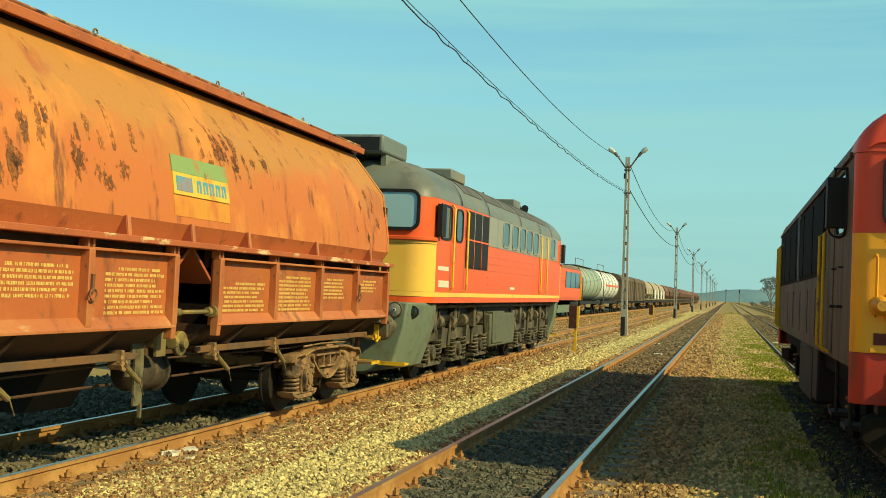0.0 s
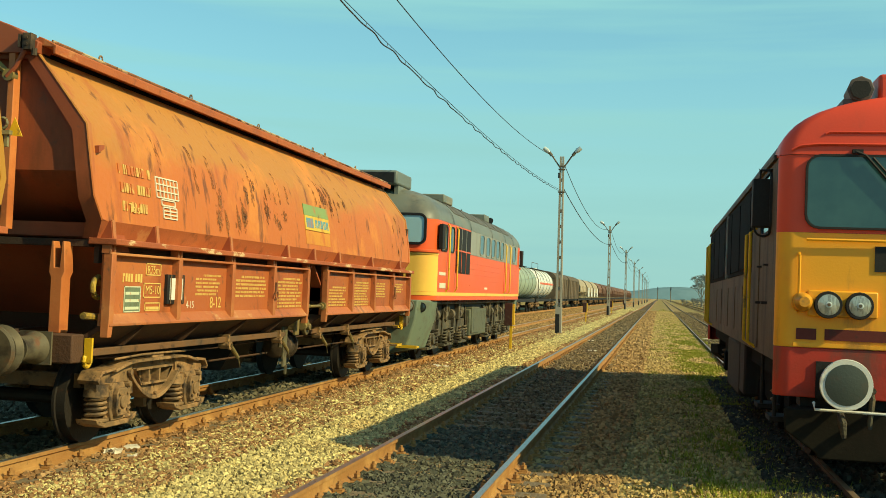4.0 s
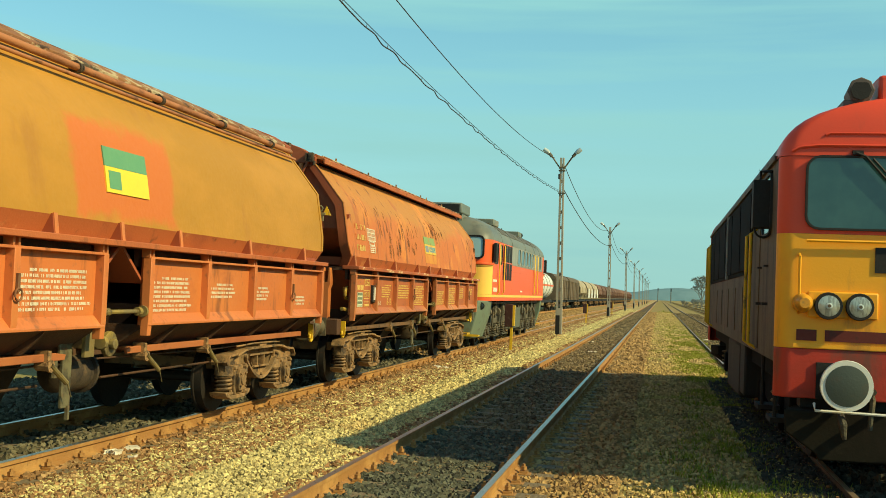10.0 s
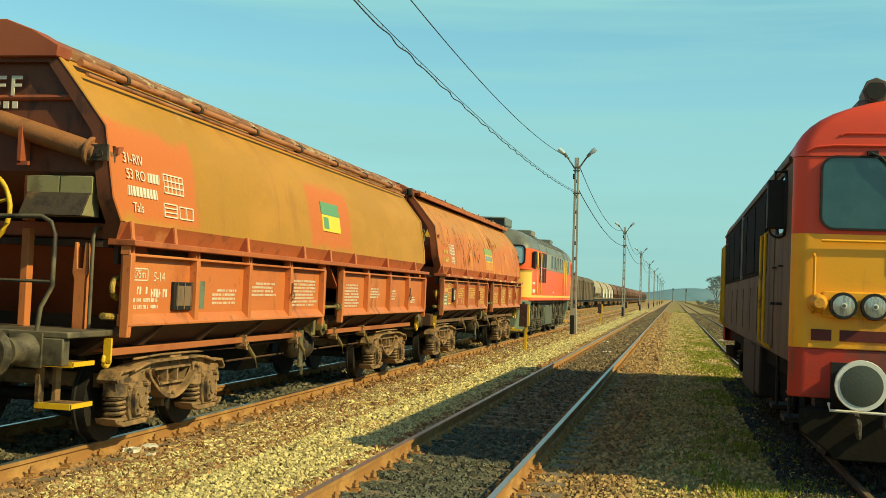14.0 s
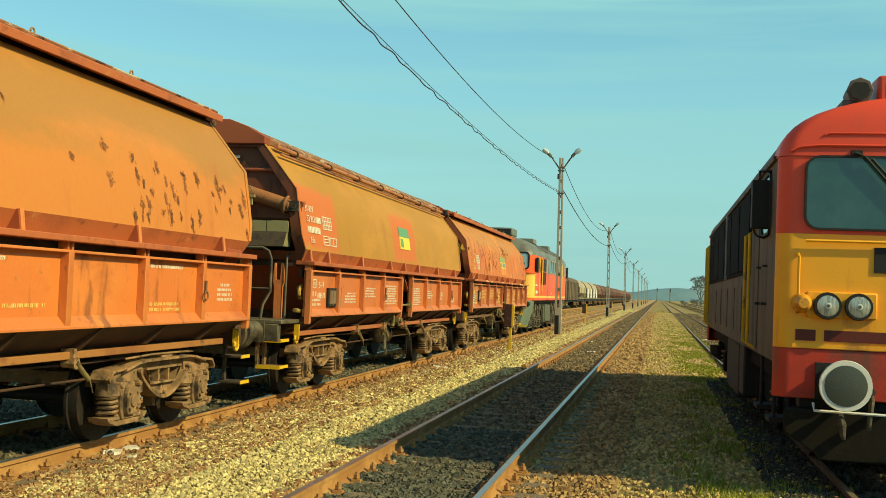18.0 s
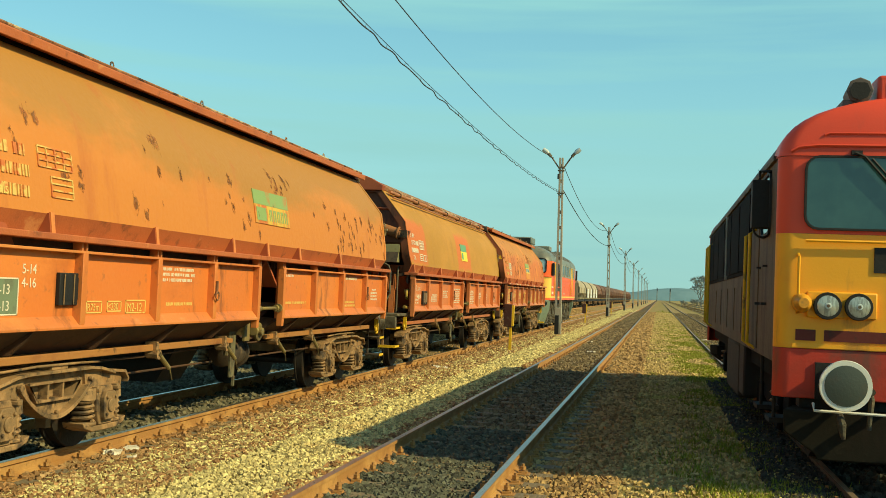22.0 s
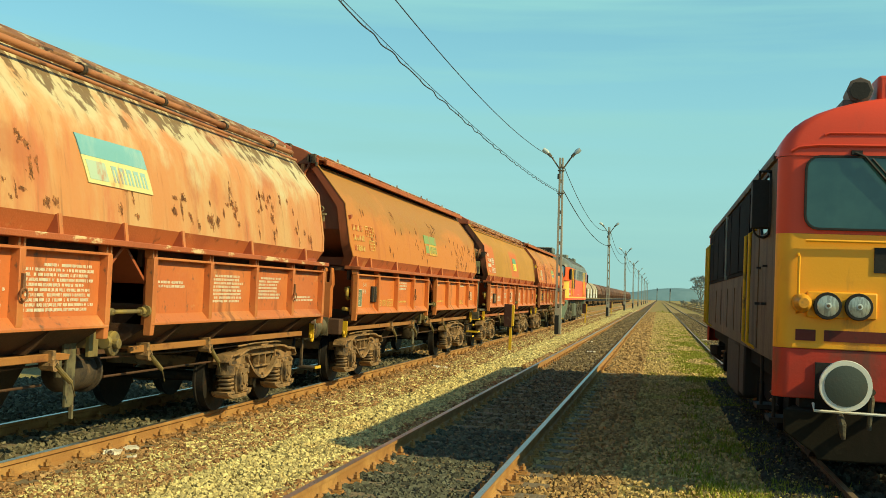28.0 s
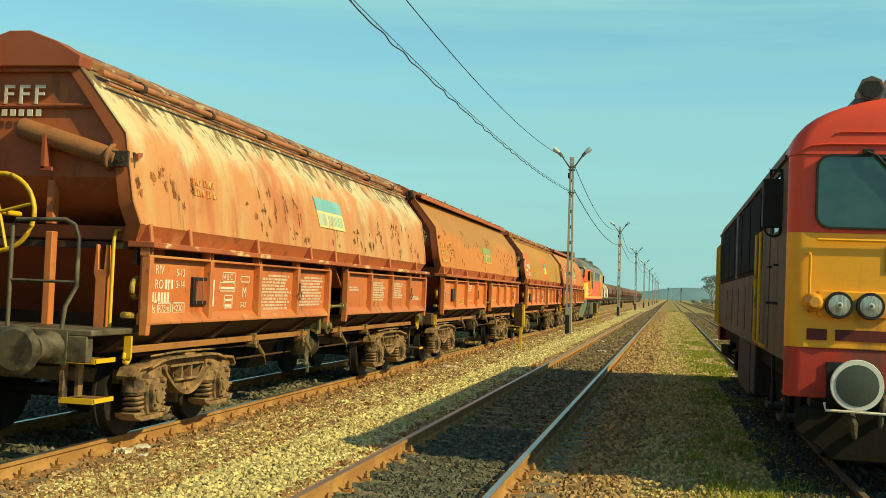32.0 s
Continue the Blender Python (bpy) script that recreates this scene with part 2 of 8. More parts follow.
bracket_grey = M("bracket_grey", (0.15, 0.13, 0.07), ((SOOT_SHADE, 3.0, 0.46, 0.64, 0.85), (RUST, 8.0, 0.55, 0.70, 0.6)), 0.65, bump=0.1)
plate_olive = M("plate_olive", (0.30, 0.26, 0.12), ((DIRT, 3.0, 0.5, 0.7, 0.6), (RUST, 8.0, 0.58, 0.72, 0.6)), 0.6, bump=0.1)
pale_sheet = M("pale_sheet", (0.24, 0.21, 0.10), ((DIRT, 3.0, 0.5, 0.7, 0.6),), 0.6, bump=0.1)
grey_iron = M("grey_iron", (0.12, 0.10, 0.062), (((0.24, 0.19, 0.11), 2.5, 0.52, 0.70, 0.6), (RUST, 5.0, 0.54, 0.72, 0.7), (SOOT_SHADE, 3.0, 0.48, 0.66, 0.85)), 0.6, metal=0.1, bump=0.07)
yellow_paint = M("yellow_paint", (0.70, 0.42, 0.02), ((DIRT, 8.0, 0.55, 0.72, 0.8),), 0.5, bump=0.15)
grimy_iron = M("grimy_iron", (0.19, 0.14, 0.055), (((0.32, 0.22, 0.05), 4.0, 0.48, 0.64, 0.8), (SOOT_SHADE, 3.0, 0.48, 0.64, 0.9)), 0.6, bump=0.15)
grimy_yellow = M("grimy_yellow", (0.42, 0.27, 0.035), ((DIRT, 9.0, 0.45, 0.65, 0.8), (SOOT_SHADE, 4.0, 0.5, 0.7, 0.7)), 0.6, bump=0.15)
black_paint = M("black_paint", (0.012, 0.011, 0.010), ((DIRT, 3.0, 0.55, 0.8, 0.25),), 0.7, bump=0.15)
white_mark = M("white_mark", (0.68, 0.61, 0.46), ((ORANGE, 14.0, 0.58, 0.74, 0.7),), 0.7, bump=0.0)
yellow_mark = M("yellow_mark", (0.68, 0.47, 0.13), ((ORANGE, 14.0, 0.56, 0.74, 0.7),), 0.7, bump=0.0)
grille_black = M("grille_black", (0.007, 0.007, 0.007), (), 0.9, bump=0.1, spec=0.1)
glass_dark = M("glass_dark", (0.03, 0.045, 0.045), (), 0.06, bump=0.0, spec=0.8)
rubber = M("rubber", (0.02, 0.02, 0.02), (), 0.7, bump=0.1)
chrome = M("chrome", (0.75, 0.73, 0.68), (), 0.18, metal=1.0, bump=0.0)


def hopper_paint(name, base, extra):
    return M(name, base, extra, 0.66, bump=0.2, bscale=18)


OLIVE = (0.36, 0.168, 0.033)
body_a = hopper_paint("hopper_red_orange", (0.51, 0.147, 0.034), (((0.44, 0.195, 0.04), (0.7, 0.35, 0.9), 0.44, 0.68, 0.9, "top", 3.05), ((0.64, 0.235, 0.045), (0.9, 0.6, 0.6), 0.52, 0.66, 0.8), ((0.36, 0.09, 0.03), (2.4, 2.4, 0.35), 0.54, 0.7, 0.7), (RUST, (4.0, 4.0, 0.9), 0.57, 0.67, 0.85), ((0.42, 0.19, 0.06), (2.0, 2.0, 0.3), 0.55, 0.72, 0.5)))
REPAINT = (0.54, 0.135, 0.030)
body_b = hopper_paint("hopper_mustard", (0.39, 0.185, 0.020), (((0.47, 0.22, 0.030), (0.5, 0.4, 0.8), 0.42, 0.62, 0.8), ((0.33, 0.14, 0.025), (1.6, 1.6, 0.35), 0.54, 0.7, 0.6), ((0.54, 0.36, 0.14), (0.9, 0.5, 0.9), 0.66, 0.80, 0.8, "top", 3.6), (REPAINT, 3.0, 0.12, 0.28, 0.9, "area", (-6.9, -4.80, 2.34, 3.34)), (REPAINT, 3.0, 0.12, 0.28, 0.9, "area", (-0.86, 1.26, 2.34, 3.34))))
body_c = hopper_paint("hopper_orange", (0.53, 0.187, 0.033), ((OLIVE, (0.5, 0.3, 0.8), 0.38, 0.60, 0.9, "top", 3.12), ((0.40, 0.11, 0.026), (1.8, 1.8, 0.4), 0.55, 0.72, 0.6), ((0.58, 0.22, 0.05), (0.8, 0.6, 1.1), 0.52, 0.70, 0.5)))
body_d = hopper_paint("hopper_flaking", (0.55, 0.235, 0.082), (((0.56, 0.34, 0.145), (1.6, 1.3, 0.35), 0.44, 0.64, 0.8), ((0.50, 0.145, 0.055), (1.6, 1.6, 0.4), 0.50, 0.66, 0.75), ((0.42, 0.16, 0.05), (6, 6, 0.6), 0.55, 0.72, 0.5), ((0.56, 0.49, 0.28), (1.6, 1.4, 0.7), 0.36, 0.58, 0.9, "top", 3.40), ((0.16, 0.09, 0.035), (4.0, 5.0, 1.8), 0.60, 0.66, 0.9, "top", 3.42), ((0.30, 0.14, 0.05), (3.0, 9.0, 0.5), 0.58, 0.70, 0.65), ((0.40, 0.12, 0.04), (0.9, 0.6, 0.5), 0.56, 0.66, 0.6)))
logo_green = M("logo_green", (0.24, 0.33, 0.11), ((ORANGE, (3, 3, 1.6), 0.52, 0.68, 0.8), (RUST, (9, 9, 4), 0.60, 0.70, 0.7)), 0.6, bump=0.1)
logo_blue = M("logo_blue", (0.10, 0.30, 0.38), ((ORANGE, (4, 4, 2), 0.54, 0.70, 0.6),), 0.6, bump=0.1)
logo_yellow = M("logo_yellow", (0.66, 0.44, 0.06), ((ORANGE, (3, 3, 1.6), 0.48, 0.64, 0.8), (RUST, (9, 9, 4), 0.60, 0.70, 0.7)), 0.6, bump=0.1)

# ground and track
soil = M("soil", (0.33, 0.235, 0.095), (((0.26, 0.23, 0.05), 0.35, 0.44, 0.60, 0.8), ((0.40, 0.29, 0.13), 2.2, 0.45, 0.7, 0.6), (DIRT, 14.0, 0.45, 0.7, 0.6)), 0.95, bump=0.8, bscale=25, spec=0.1)
# darker than its stones, to paint the shaded gaps between them
pale_bed = M("pale_bed", (0.20, 0.145, 0.060), (((0.15, 0.085, 0.035), 1.1, 0.5, 0.7, 0.7), ((0.07, 0.055, 0.035), 18.0, 0.5, 0.62, 0.8)), 0.95, bump=1.0, bscale=30, spec=0.1)
# bed under standing and moving stock, with their shade in its colour
shaded_bed = M("shaded_bed", (0.05, 0.047, 0.035), (((0.08, 0.07, 0.045), 1.2, 0.45, 0.7, 0.7), ((0.03, 0.028, 0.022), 16.0, 0.46, 0.62, 0.8)), 0.95, bump=1.0, bscale=30, spec=0.1)
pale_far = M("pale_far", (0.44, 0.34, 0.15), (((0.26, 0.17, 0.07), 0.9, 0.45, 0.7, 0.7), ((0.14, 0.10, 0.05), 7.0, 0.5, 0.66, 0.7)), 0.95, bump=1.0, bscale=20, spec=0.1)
earth_bed = M("earth_bed", (0.15, 0.105, 0.055), (((0.10, 0.075, 0.045), 1.2, 0.45, 0.7, 0.7), ((0.05, 0.04, 0.025), 16.0, 0.46, 0.62, 0.8)), 0.95, bump=1.0, bscale=30, spec=0.1)
gold_bed = M("gold_bed", (0.36, 0.255, 0.105), (((0.19, 0.135, 0.06), 0.8, 0.45, 0.7, 0.7), ((0.09, 0.07, 0.04), 9.0, 0.5, 0.66, 0.7)), 0.95, bump=1.0, bscale=25, spec=0.1)
earth_stone = M("earth_stone", (0.16, 0.12, 0.065), (((0.26, 0.18, 0.085), 1.5, 0.45, 0.7, 0.6),), 0.9, bump=0.3, island=0.55, spec=0.2)
# darker than the other brown stones, to carry the train's shade
train_shade_stone = M("train_shade_stone", (0.13, 0.115, 0.072), (((0.13, 0.105, 0.06), 1.5, 0.45, 0.7, 0.6),), 0.9, bump=0.3, island=0.55, spec=0.2)
# oily stones, darkened further for the locomotive's shade
oily_shaded_stone = M("oily_shaded_stone", (0.045, 0.042, 0.032), (((0.08, 0.065, 0.04), 4.0, 0.45, 0.7, 0.6),), 0.8, bump=0.3, island=0.5, spec=0.3)
pale_stone = M("pale_stone", (0.53, 0.435, 0.185), (((0.40, 0.23, 0.08), 0.9, 0.54, 0.74, 0.6), ((0.14, 0.10, 0.05), 12.0, 0.5, 0.7, 0.6)), 0.9, bump=0.3, island=0.5, spec=0.2)
rust_stone = M("rust_stone", (0.27, 0.145, 0.06), (((0.36, 0.26, 0.13), 2.5, 0.45, 0.7, 0.7),), 0.9, bump=0.3, island=0.45, spec=0.2)
brown_stone = M("brown_stone", (0.36, 0.228, 0.092), (((0.22, 0.13, 0.05), 1.2, 0.45, 0.7, 0.7),), 0.9, bump=0.3, island=0.5, spec=0.2)
tan_stone = M("tan_stone", (0.44, 0.315, 0.125), (((0.30, 0.19, 0.07), 1.2, 0.48, 0.72, 0.7), ((0.36, 0.34, 0.09), 0.6, 0.5, 0.7, 0.6)), 0.9, bump=0.3, island=0.5, spec=0.2)
dark_stone = M("dark_stone", (0.085, 0.085, 0.058), (((0.13, 0.115, 0.07), 4.0, 0.45, 0.7, 0.6),), 0.9, bump=0.3, island=0.5, spec=0.2)
rail_side = M("rail_side", (0.32, 0.155, 0.045), (((0.48, 0.27, 0.085), 2.0, 0.45, 0.65, 0.7), (SOOT_SHADE, 9.0, 0.58, 0.75, 0.6)), 0.8, bump=0.3)
rail_dark = M("rail_dark", (0.06, 0.04, 0.022), (((0.12, 0.07, 0.03), 2.0, 0.45, 0.65, 0.7),), 0.8, bump=0.3)
rail_top = M("rail_top", (0.46, 0.42, 0.36), (((0.30, 0.20, 0.12), (6, 0.4, 6), 0.5, 0.7, 0.5),), 0.30, metal=0.9, bump=0.05)
rail_top_worn = M("rail_top_worn", (0.34, 0.24, 0.15), ((RUST, (6, 0.5, 6), 0.45, 0.65, 0.7),), 0.45, metal=0.6, bump=0.1)
wood_old = M("sleeper_wood", (0.17, 0.125, 0.07), (((0.26, 0.20, 0.12), (30, 3, 30), 0.45, 0.65, 0.8),), 0.9, bump=0.6)
concrete = M("pole_concrete", (0.36, 0.32, 0.25), (((0.24, 0.21, 0.16), (3, 3, 0.6), 0.45, 0.68, 0.8), ((0.12, 0.10, 0.08), 8.0, 0.58, 0.72, 0.5)), 0.85, bump=0.3)
pale_plastic = M("lamp_glass", (0.50, 0.54, 0.52), (), 0.2, bump=0.05)
cable_black = M("cable_black", (0.03, 0.03, 0.03), (), 0.6, bump=0.0)
litter_white = M("litter", (0.74, 0.68, 0.55), (((0.45, 0.34, 0.2), 7.0, 0.5, 0.7, 0.7),), 0.7, bump=0.4)


# ---- mesh tools ----
class Build:
    """Gathers simple solids in one bmesh."""

    def __init__(self):
        self.bm = bmesh.new()

    def poly(self, verts, faces):
        v = [self.bm.verts.new(p) for p in verts]
        for f in faces:
            try:
                self.bm.faces.new([v[i] for i in f])
            except ValueError:
                pass
        return self

    def box(self, x0, x1, y0, y1, z0, z1):
        p = [(x, y, z) for x in (x0, x1) for y in (y0, y1) for z in (z0, z1)]
        return self.poly(p, ((0, 1, 3, 2), (4, 6, 7, 5), (0, 4, 5, 1), (2, 3, 7, 6), (0, 2, 6, 4), (1, 5, 7, 3)))

    def prism(self, pts, y0, y1, axis="y", caps=True):
        """A closed outline of (a, b) drawn along an axis: y: (x, z); x: (y, z); z: (x, y)."""
        put = {"y": lambda a, b, d: (a, d, b), "x": lambda a, b, d: (d, a, b), "z": lambda a, b, d: (a, b, d)}[axis]
        k = len(pts)
        v = [put(a, b, y0) for a, b in pts] + [put(a, b, y1) for a, b in pts]
        f = [(i, (i + 1) % k, k + (i + 1) % k, k + i) for i in range(k)]
        if caps:
            f += [tuple(range(k - 1, -1, -1)), tuple(range(k, 2 * k))]
        return self.poly(v, f)

    def loft(self, rings, caps=True, closed=True):
        k = len(rings[0])
        v = [p for r in rings for p in r]
        f = []
        for j in range(len(rings) - 1):
            for i in range(k if closed else k - 1):
                a, b = j * k + i, j * k + (i + 1) % k
                f.append((a, b, b + k, a + k))
        if caps:
            f += [tuple(range(k - 1, -1, -1)), tuple(range(len(v) - k, len(v)))]
        return self.poly(v, f)

    def tube(self, path, r, seg=8, caps=True):
        path = [Vector(p) for p in path]
        rings = []
        for i, p in enumerate(path):
            d = (path[min(i + 1, len(path) - 1)] - path[max(i - 1, 0)]).normalized()
            u = d.orthogonal().normalized() if abs(d.z) > 0.9 else d.cross(Vector((0, 0, 1))).normalized()
            w = d.cross(u)
            rr = r[i] if isinstance(r, (list, tuple)) else r
            rings.append([p + (u * math.cos(2 * math.pi * k / seg) + w * math.sin(2 * math.pi * k / seg)) * rr for k in range(seg)])
        return self.loft(rings, caps)

    def disc(self, c, axis, r, h, seg=20):
        c, a = Vector(c), Vector(axis)
        return self.tube([c - a * h / 2, c + a * h / 2], r, seg)

    def coil(self, x, y, z0, z1, r, wire, turns, seg=10):
        k = int(turns * seg)
        return self.tube([(x + r * math.cos(2 * math.pi * i / seg), y + r * math.sin(2 * math.pi * i / seg), z0 + (z1 - z0) * i / k) for i in range(k + 1)], wire, 5)

    def torus(self, c, axis, r, wire, seg=24, arc=(0, 360)):
        a = Vector(axis).normalized()
        u = a.orthogonal().normalized()
        w = a.cross(u)
        full = arc == (0, 360)
        return self.tube([Vector(c) + (u * math.cos(radians(t)) + w * math.sin(radians(t))) * r for t in [arc[0] + (arc[1] - arc[0]) * i / seg for i in range(seg + 1)]], wire, 8, not full)


MESHES = {}


def mesh_of(name, b, material, smooth=False):
    bmesh.ops.recalc_face_normals(b.bm, faces=b.bm.faces)
    me = bpy.data.meshes.new(name)
    b.bm.to_mesh(me)
    b.bm.free()
    me.materials.append(material)
    me.polygons.foreach_set("use_smooth", [True] * len(me.polygons))
    me.set_sharp_from_angle(angle=radians(50 if smooth else 33))
    return me


def part(name, b, material, parent=None, label="", bevel=0.0, smooth=False, at=None):
    """Links a build (or a ready mesh) as one mesh object under a thing or a part."""
    ob = new(name, b if isinstance(b, bpy.types.Mesh) else mesh_of(name, b, material, smooth))
    if parent is not None:
        ob.parent = parent
    if at is not None:
        ob.matrix_basis = at
    if label:
        ob["label"] = label
    if bevel:
        m = ob.modifiers.new("edges", "BEVEL")
        m.width, m.segments, m.limit_method, m.angle_limit = bevel, 2, "ANGLE", radians(35)
    return ob


def cached(key, make):
    """The mesh made once for a key."""
    if key not in MESHES:
        MESHES[key] = make()
    return MESHES[key]


def structure(name, b, material, label, category, bevel=0.0, smooth=False):
    return tagged(part(name, b, material, bevel=bevel, smooth=smooth), label, category, kind="structure")


def empty(name, label, category, group="", at=None):
    ob = new(name)
    if at is not None:
        ob.matrix_basis = at
    return tagged(ob, label, category, group)


def letters(text, size, material, name="lettering"):
    cu = bpy.data.curves.new(name, "FONT")
    cu.body, cu.size, cu.extrude = text, size, 0.001
    ob = bpy.data.objects.new(name, cu)
    scene.collection.objects.link(ob)
    dg = bpy.context.evaluated_depsgraph_get()
    me = bpy.data.meshes.new_from_object(ob.evaluated_get(dg))
    bpy.data.objects.remove(ob)
    me.materials.clear()
    me.materials.append(material)
    return me


# ---- plan ----
TRAIN_X, MID_X, RIGHT_X, FAR_X = -6.75, -2.24, 2.61, -12.6
GROUND = -0.17
rng = random.Random(7)


# ---- ground and tracks ----
def rise(x):
    """How far the trodden ground on the right lies above the ballast of the tracks."""
    u = min(1.0, max(0.0, (x + 1.25) / 1.7))
    return 0.085 * u * u * (3 - 2 * u)


def strip(x0, x1, y0, y1, z, dx, dy, rough, seed):
    nx, ny = max(1, int((x1 - x0) / dx)), max(1, int((y1 - y0) / dy))
    b = Build()
    v, f = [], []
    for j in range(ny + 1):
        for i in range(nx + 1):
            x, y = x0 + (x1 - x0) * i / nx, y0 + (y1 - y0) * j / ny
            edge = i in (0, nx)
            v.append((x, y, z + rise(x) - (0.03 if edge else 0) + rough * noise.noise((x * 2.1 + seed, y * 2.1, 0))))
    for j in range(ny):
        for i in range(nx):
            a = j * (nx + 1) + i
            f.append((a, a + 1, a + nx + 2, a + nx + 1))
    return b.poly(v, f)


ground = structure("ground", Build().poly([(-900, -60, -0.235), (900, -60, -0.235), (900, 2500, -0.235), (-900, 2500, -0.235)], [(0, 1, 2, 3)]), soil, "brown soil with patches of dull grass and gravel", "ground")
structure("gravel_strip", strip(-5.95, -3.05, -12, 130, GROUND - 0.01, 0.24, 0.3, 0.035, 0), pale_bed, "pale yellow gravel between two tracks", "gravel")
structure("gravel_strip", strip(-1.45, 1.9, -12, 130, GROUND - 0.03, 0.24, 0.3, 0.03, 5), soil, "brown soil and gravel with thin moss between two tracks", "soil")
structure("ballast_bed", strip(-3.05, -1.45, -12, 130, GROUND - 0.012, 0.2, 0.3, 0.02, 9), earth_bed, "dark grey ballast between the rails", "ballast")
structure("ballast_bed", strip(-11.0, -5.95, -12, 30, GROUND - 0.02, 0.3, 0.35, 0.03, 13), shaded_bed, "dark ballast below the freight train", "ballast")
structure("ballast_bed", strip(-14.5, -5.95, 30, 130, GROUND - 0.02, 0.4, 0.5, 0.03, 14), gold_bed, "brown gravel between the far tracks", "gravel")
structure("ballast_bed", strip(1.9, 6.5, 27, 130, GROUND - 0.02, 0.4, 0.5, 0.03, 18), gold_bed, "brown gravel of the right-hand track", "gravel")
structure("ballast_bed", strip(1.9, 6.5, -12, 27, GROUND - 0.02, 0.3, 0.35, 0.03, 17), shaded_bed, "dark oily ballast with the standing locomotive's shade in its colour", "ballast")
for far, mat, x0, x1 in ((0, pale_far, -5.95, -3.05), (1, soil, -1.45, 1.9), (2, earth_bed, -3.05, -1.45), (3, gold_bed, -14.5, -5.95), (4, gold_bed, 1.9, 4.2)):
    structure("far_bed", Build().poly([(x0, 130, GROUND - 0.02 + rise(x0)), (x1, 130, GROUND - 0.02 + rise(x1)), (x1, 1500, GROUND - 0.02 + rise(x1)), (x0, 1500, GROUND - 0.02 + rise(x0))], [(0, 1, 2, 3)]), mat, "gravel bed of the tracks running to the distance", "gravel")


def stones(name, count, area, size, material, label, seed, bare=None):
    """Loose crushed stones, one sheet of many small solids; thinner over the sleepers of a track."""
    r = np.random.default_rng(seed)
    x0, x1, y0, y1, z = area
    u = r.random(count)
    y = y0 * (y1 / y0) ** u
    x = x0 + (x1 - x0) * r.random(count)
    if bare is not None:
        on = (np.abs((y - 4.81 + 0.31) % 0.62 - 0.31) < 0.13) & (np.abs(x - bare) < 1.25) & (y < 40)
        keep = ~(on & (r.random(count) < 0.88 - 0.5 * (np.abs(x - bare) < 0.3)))
        x, y = x[keep], y[keep]
        count = len(x)
    s = size * (0.55 + 0.9 * r.random(count)) * np.clip((y / y0) ** 0.48, 1, 4.5)
    lift = np.clip((x + 1.25) / 1.7, 0, 1)
    lift = 0.085 * lift ** 2 * (3 - 2 * lift)
    base = np.array([(a, b, c) for a in (-1, 1) for b in (-1, 1) for c in (-1, 1)], float)
    v = base[None] * (0.62 + 0.5 * r.random((count, 8, 3))) * s[:, None, None] * (0.5 + 0.5 * r.random((count, 1, 3)))
    q = r.normal(size=(count, 4))
    q /= np.linalg.norm(q, axis=1)[:, None]
    w, a, b, c = q.T
    rot = np.stack([1 - 2 * (b * b + c * c), 2 * (a * b - c * w), 2 * (a * c + b * w), 2 * (a * b + c * w), 1 - 2 * (a * a + c * c), 2 * (b * c - a * w), 2 * (a * c - b * w), 2 * (b * c + a * w), 1 - 2 * (a * a + b * b)], 1).reshape(-1, 3, 3)
    v = np.einsum("nij,nkj->nki", rot, v) + np.stack([x, y, z + s * 0.15 + lift], 1)[:, None]
    f = np.array([(0, 1, 3, 2), (4, 6, 7, 5), (0, 4, 5, 1), (2, 3, 7, 6), (0, 2, 6, 4), (1, 5, 7, 3)])
    me = bpy.data.meshes.new(name)
    me.from_pydata(v.reshape(-1, 3).tolist(), [], (f[None] + 8 * np.arange(count)[:, None, None]).reshape(-1, 4).tolist())
    me.materials.append(material)
    return tagged(new(name, me), label, "gravel", kind="stuff")


stones("pale_gravel", 62000, (-5.6, -3.15, 8.0, 170, GROUND), 0.0185, pale_stone, "pale yellow crushed stones in the sun", 1)
stones("rusty_gravel", 10000, (-5.95, -5.4, 8.0, 170, GROUND), 0.023, rust_stone, "rust-stained crushed stones beside the rail", 2, TRAIN_X)
stones("rusty_gravel", 15000, (-5.6, -4.5, 8.0, 120, GROUND + 0.004), 0.02, rust_stone, "rust-stained crushed stones in the pale gravel", 12)
stones("rusty_gravel", 7000, (-3.45, -3.04, 8.0, 140, GROUND), 0.024, rust_stone, "rust-stained crushed stones beside the rail", 3, MID_X)
stones("dark_gravel", 9000, (-2.95, -1.5, 8.0, 15, GROUND), 0.025, dark_stone, "dark grey crushed stones between the rails", 4, MID_X)
stones("brown_gravel", 17000, (-2.95, -1.5, 11, 150, GROUND - 0.004), 0.024, earth_stone, "dirty brown crushed stones between the rails", 14, MID_X)
# stones under and behind the train, its shade put into their colour
stones("dark_gravel", 9000, (-8.6, -6.05, 8.0, 31, GROUND), 0.025, train_shade_stone, "brown-grey crushed stones below the train", 5, TRAIN_X)
stones("brown_gravel", 12000, (-11.4, -8.4, 11, 31, GROUND - 0.01), 0.03, train_shade_stone, "brown-grey crushed stones behind the train", 15)
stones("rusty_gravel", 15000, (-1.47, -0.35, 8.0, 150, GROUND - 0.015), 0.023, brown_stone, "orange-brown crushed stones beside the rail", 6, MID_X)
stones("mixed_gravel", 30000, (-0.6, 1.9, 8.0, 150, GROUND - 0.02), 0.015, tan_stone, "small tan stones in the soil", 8)
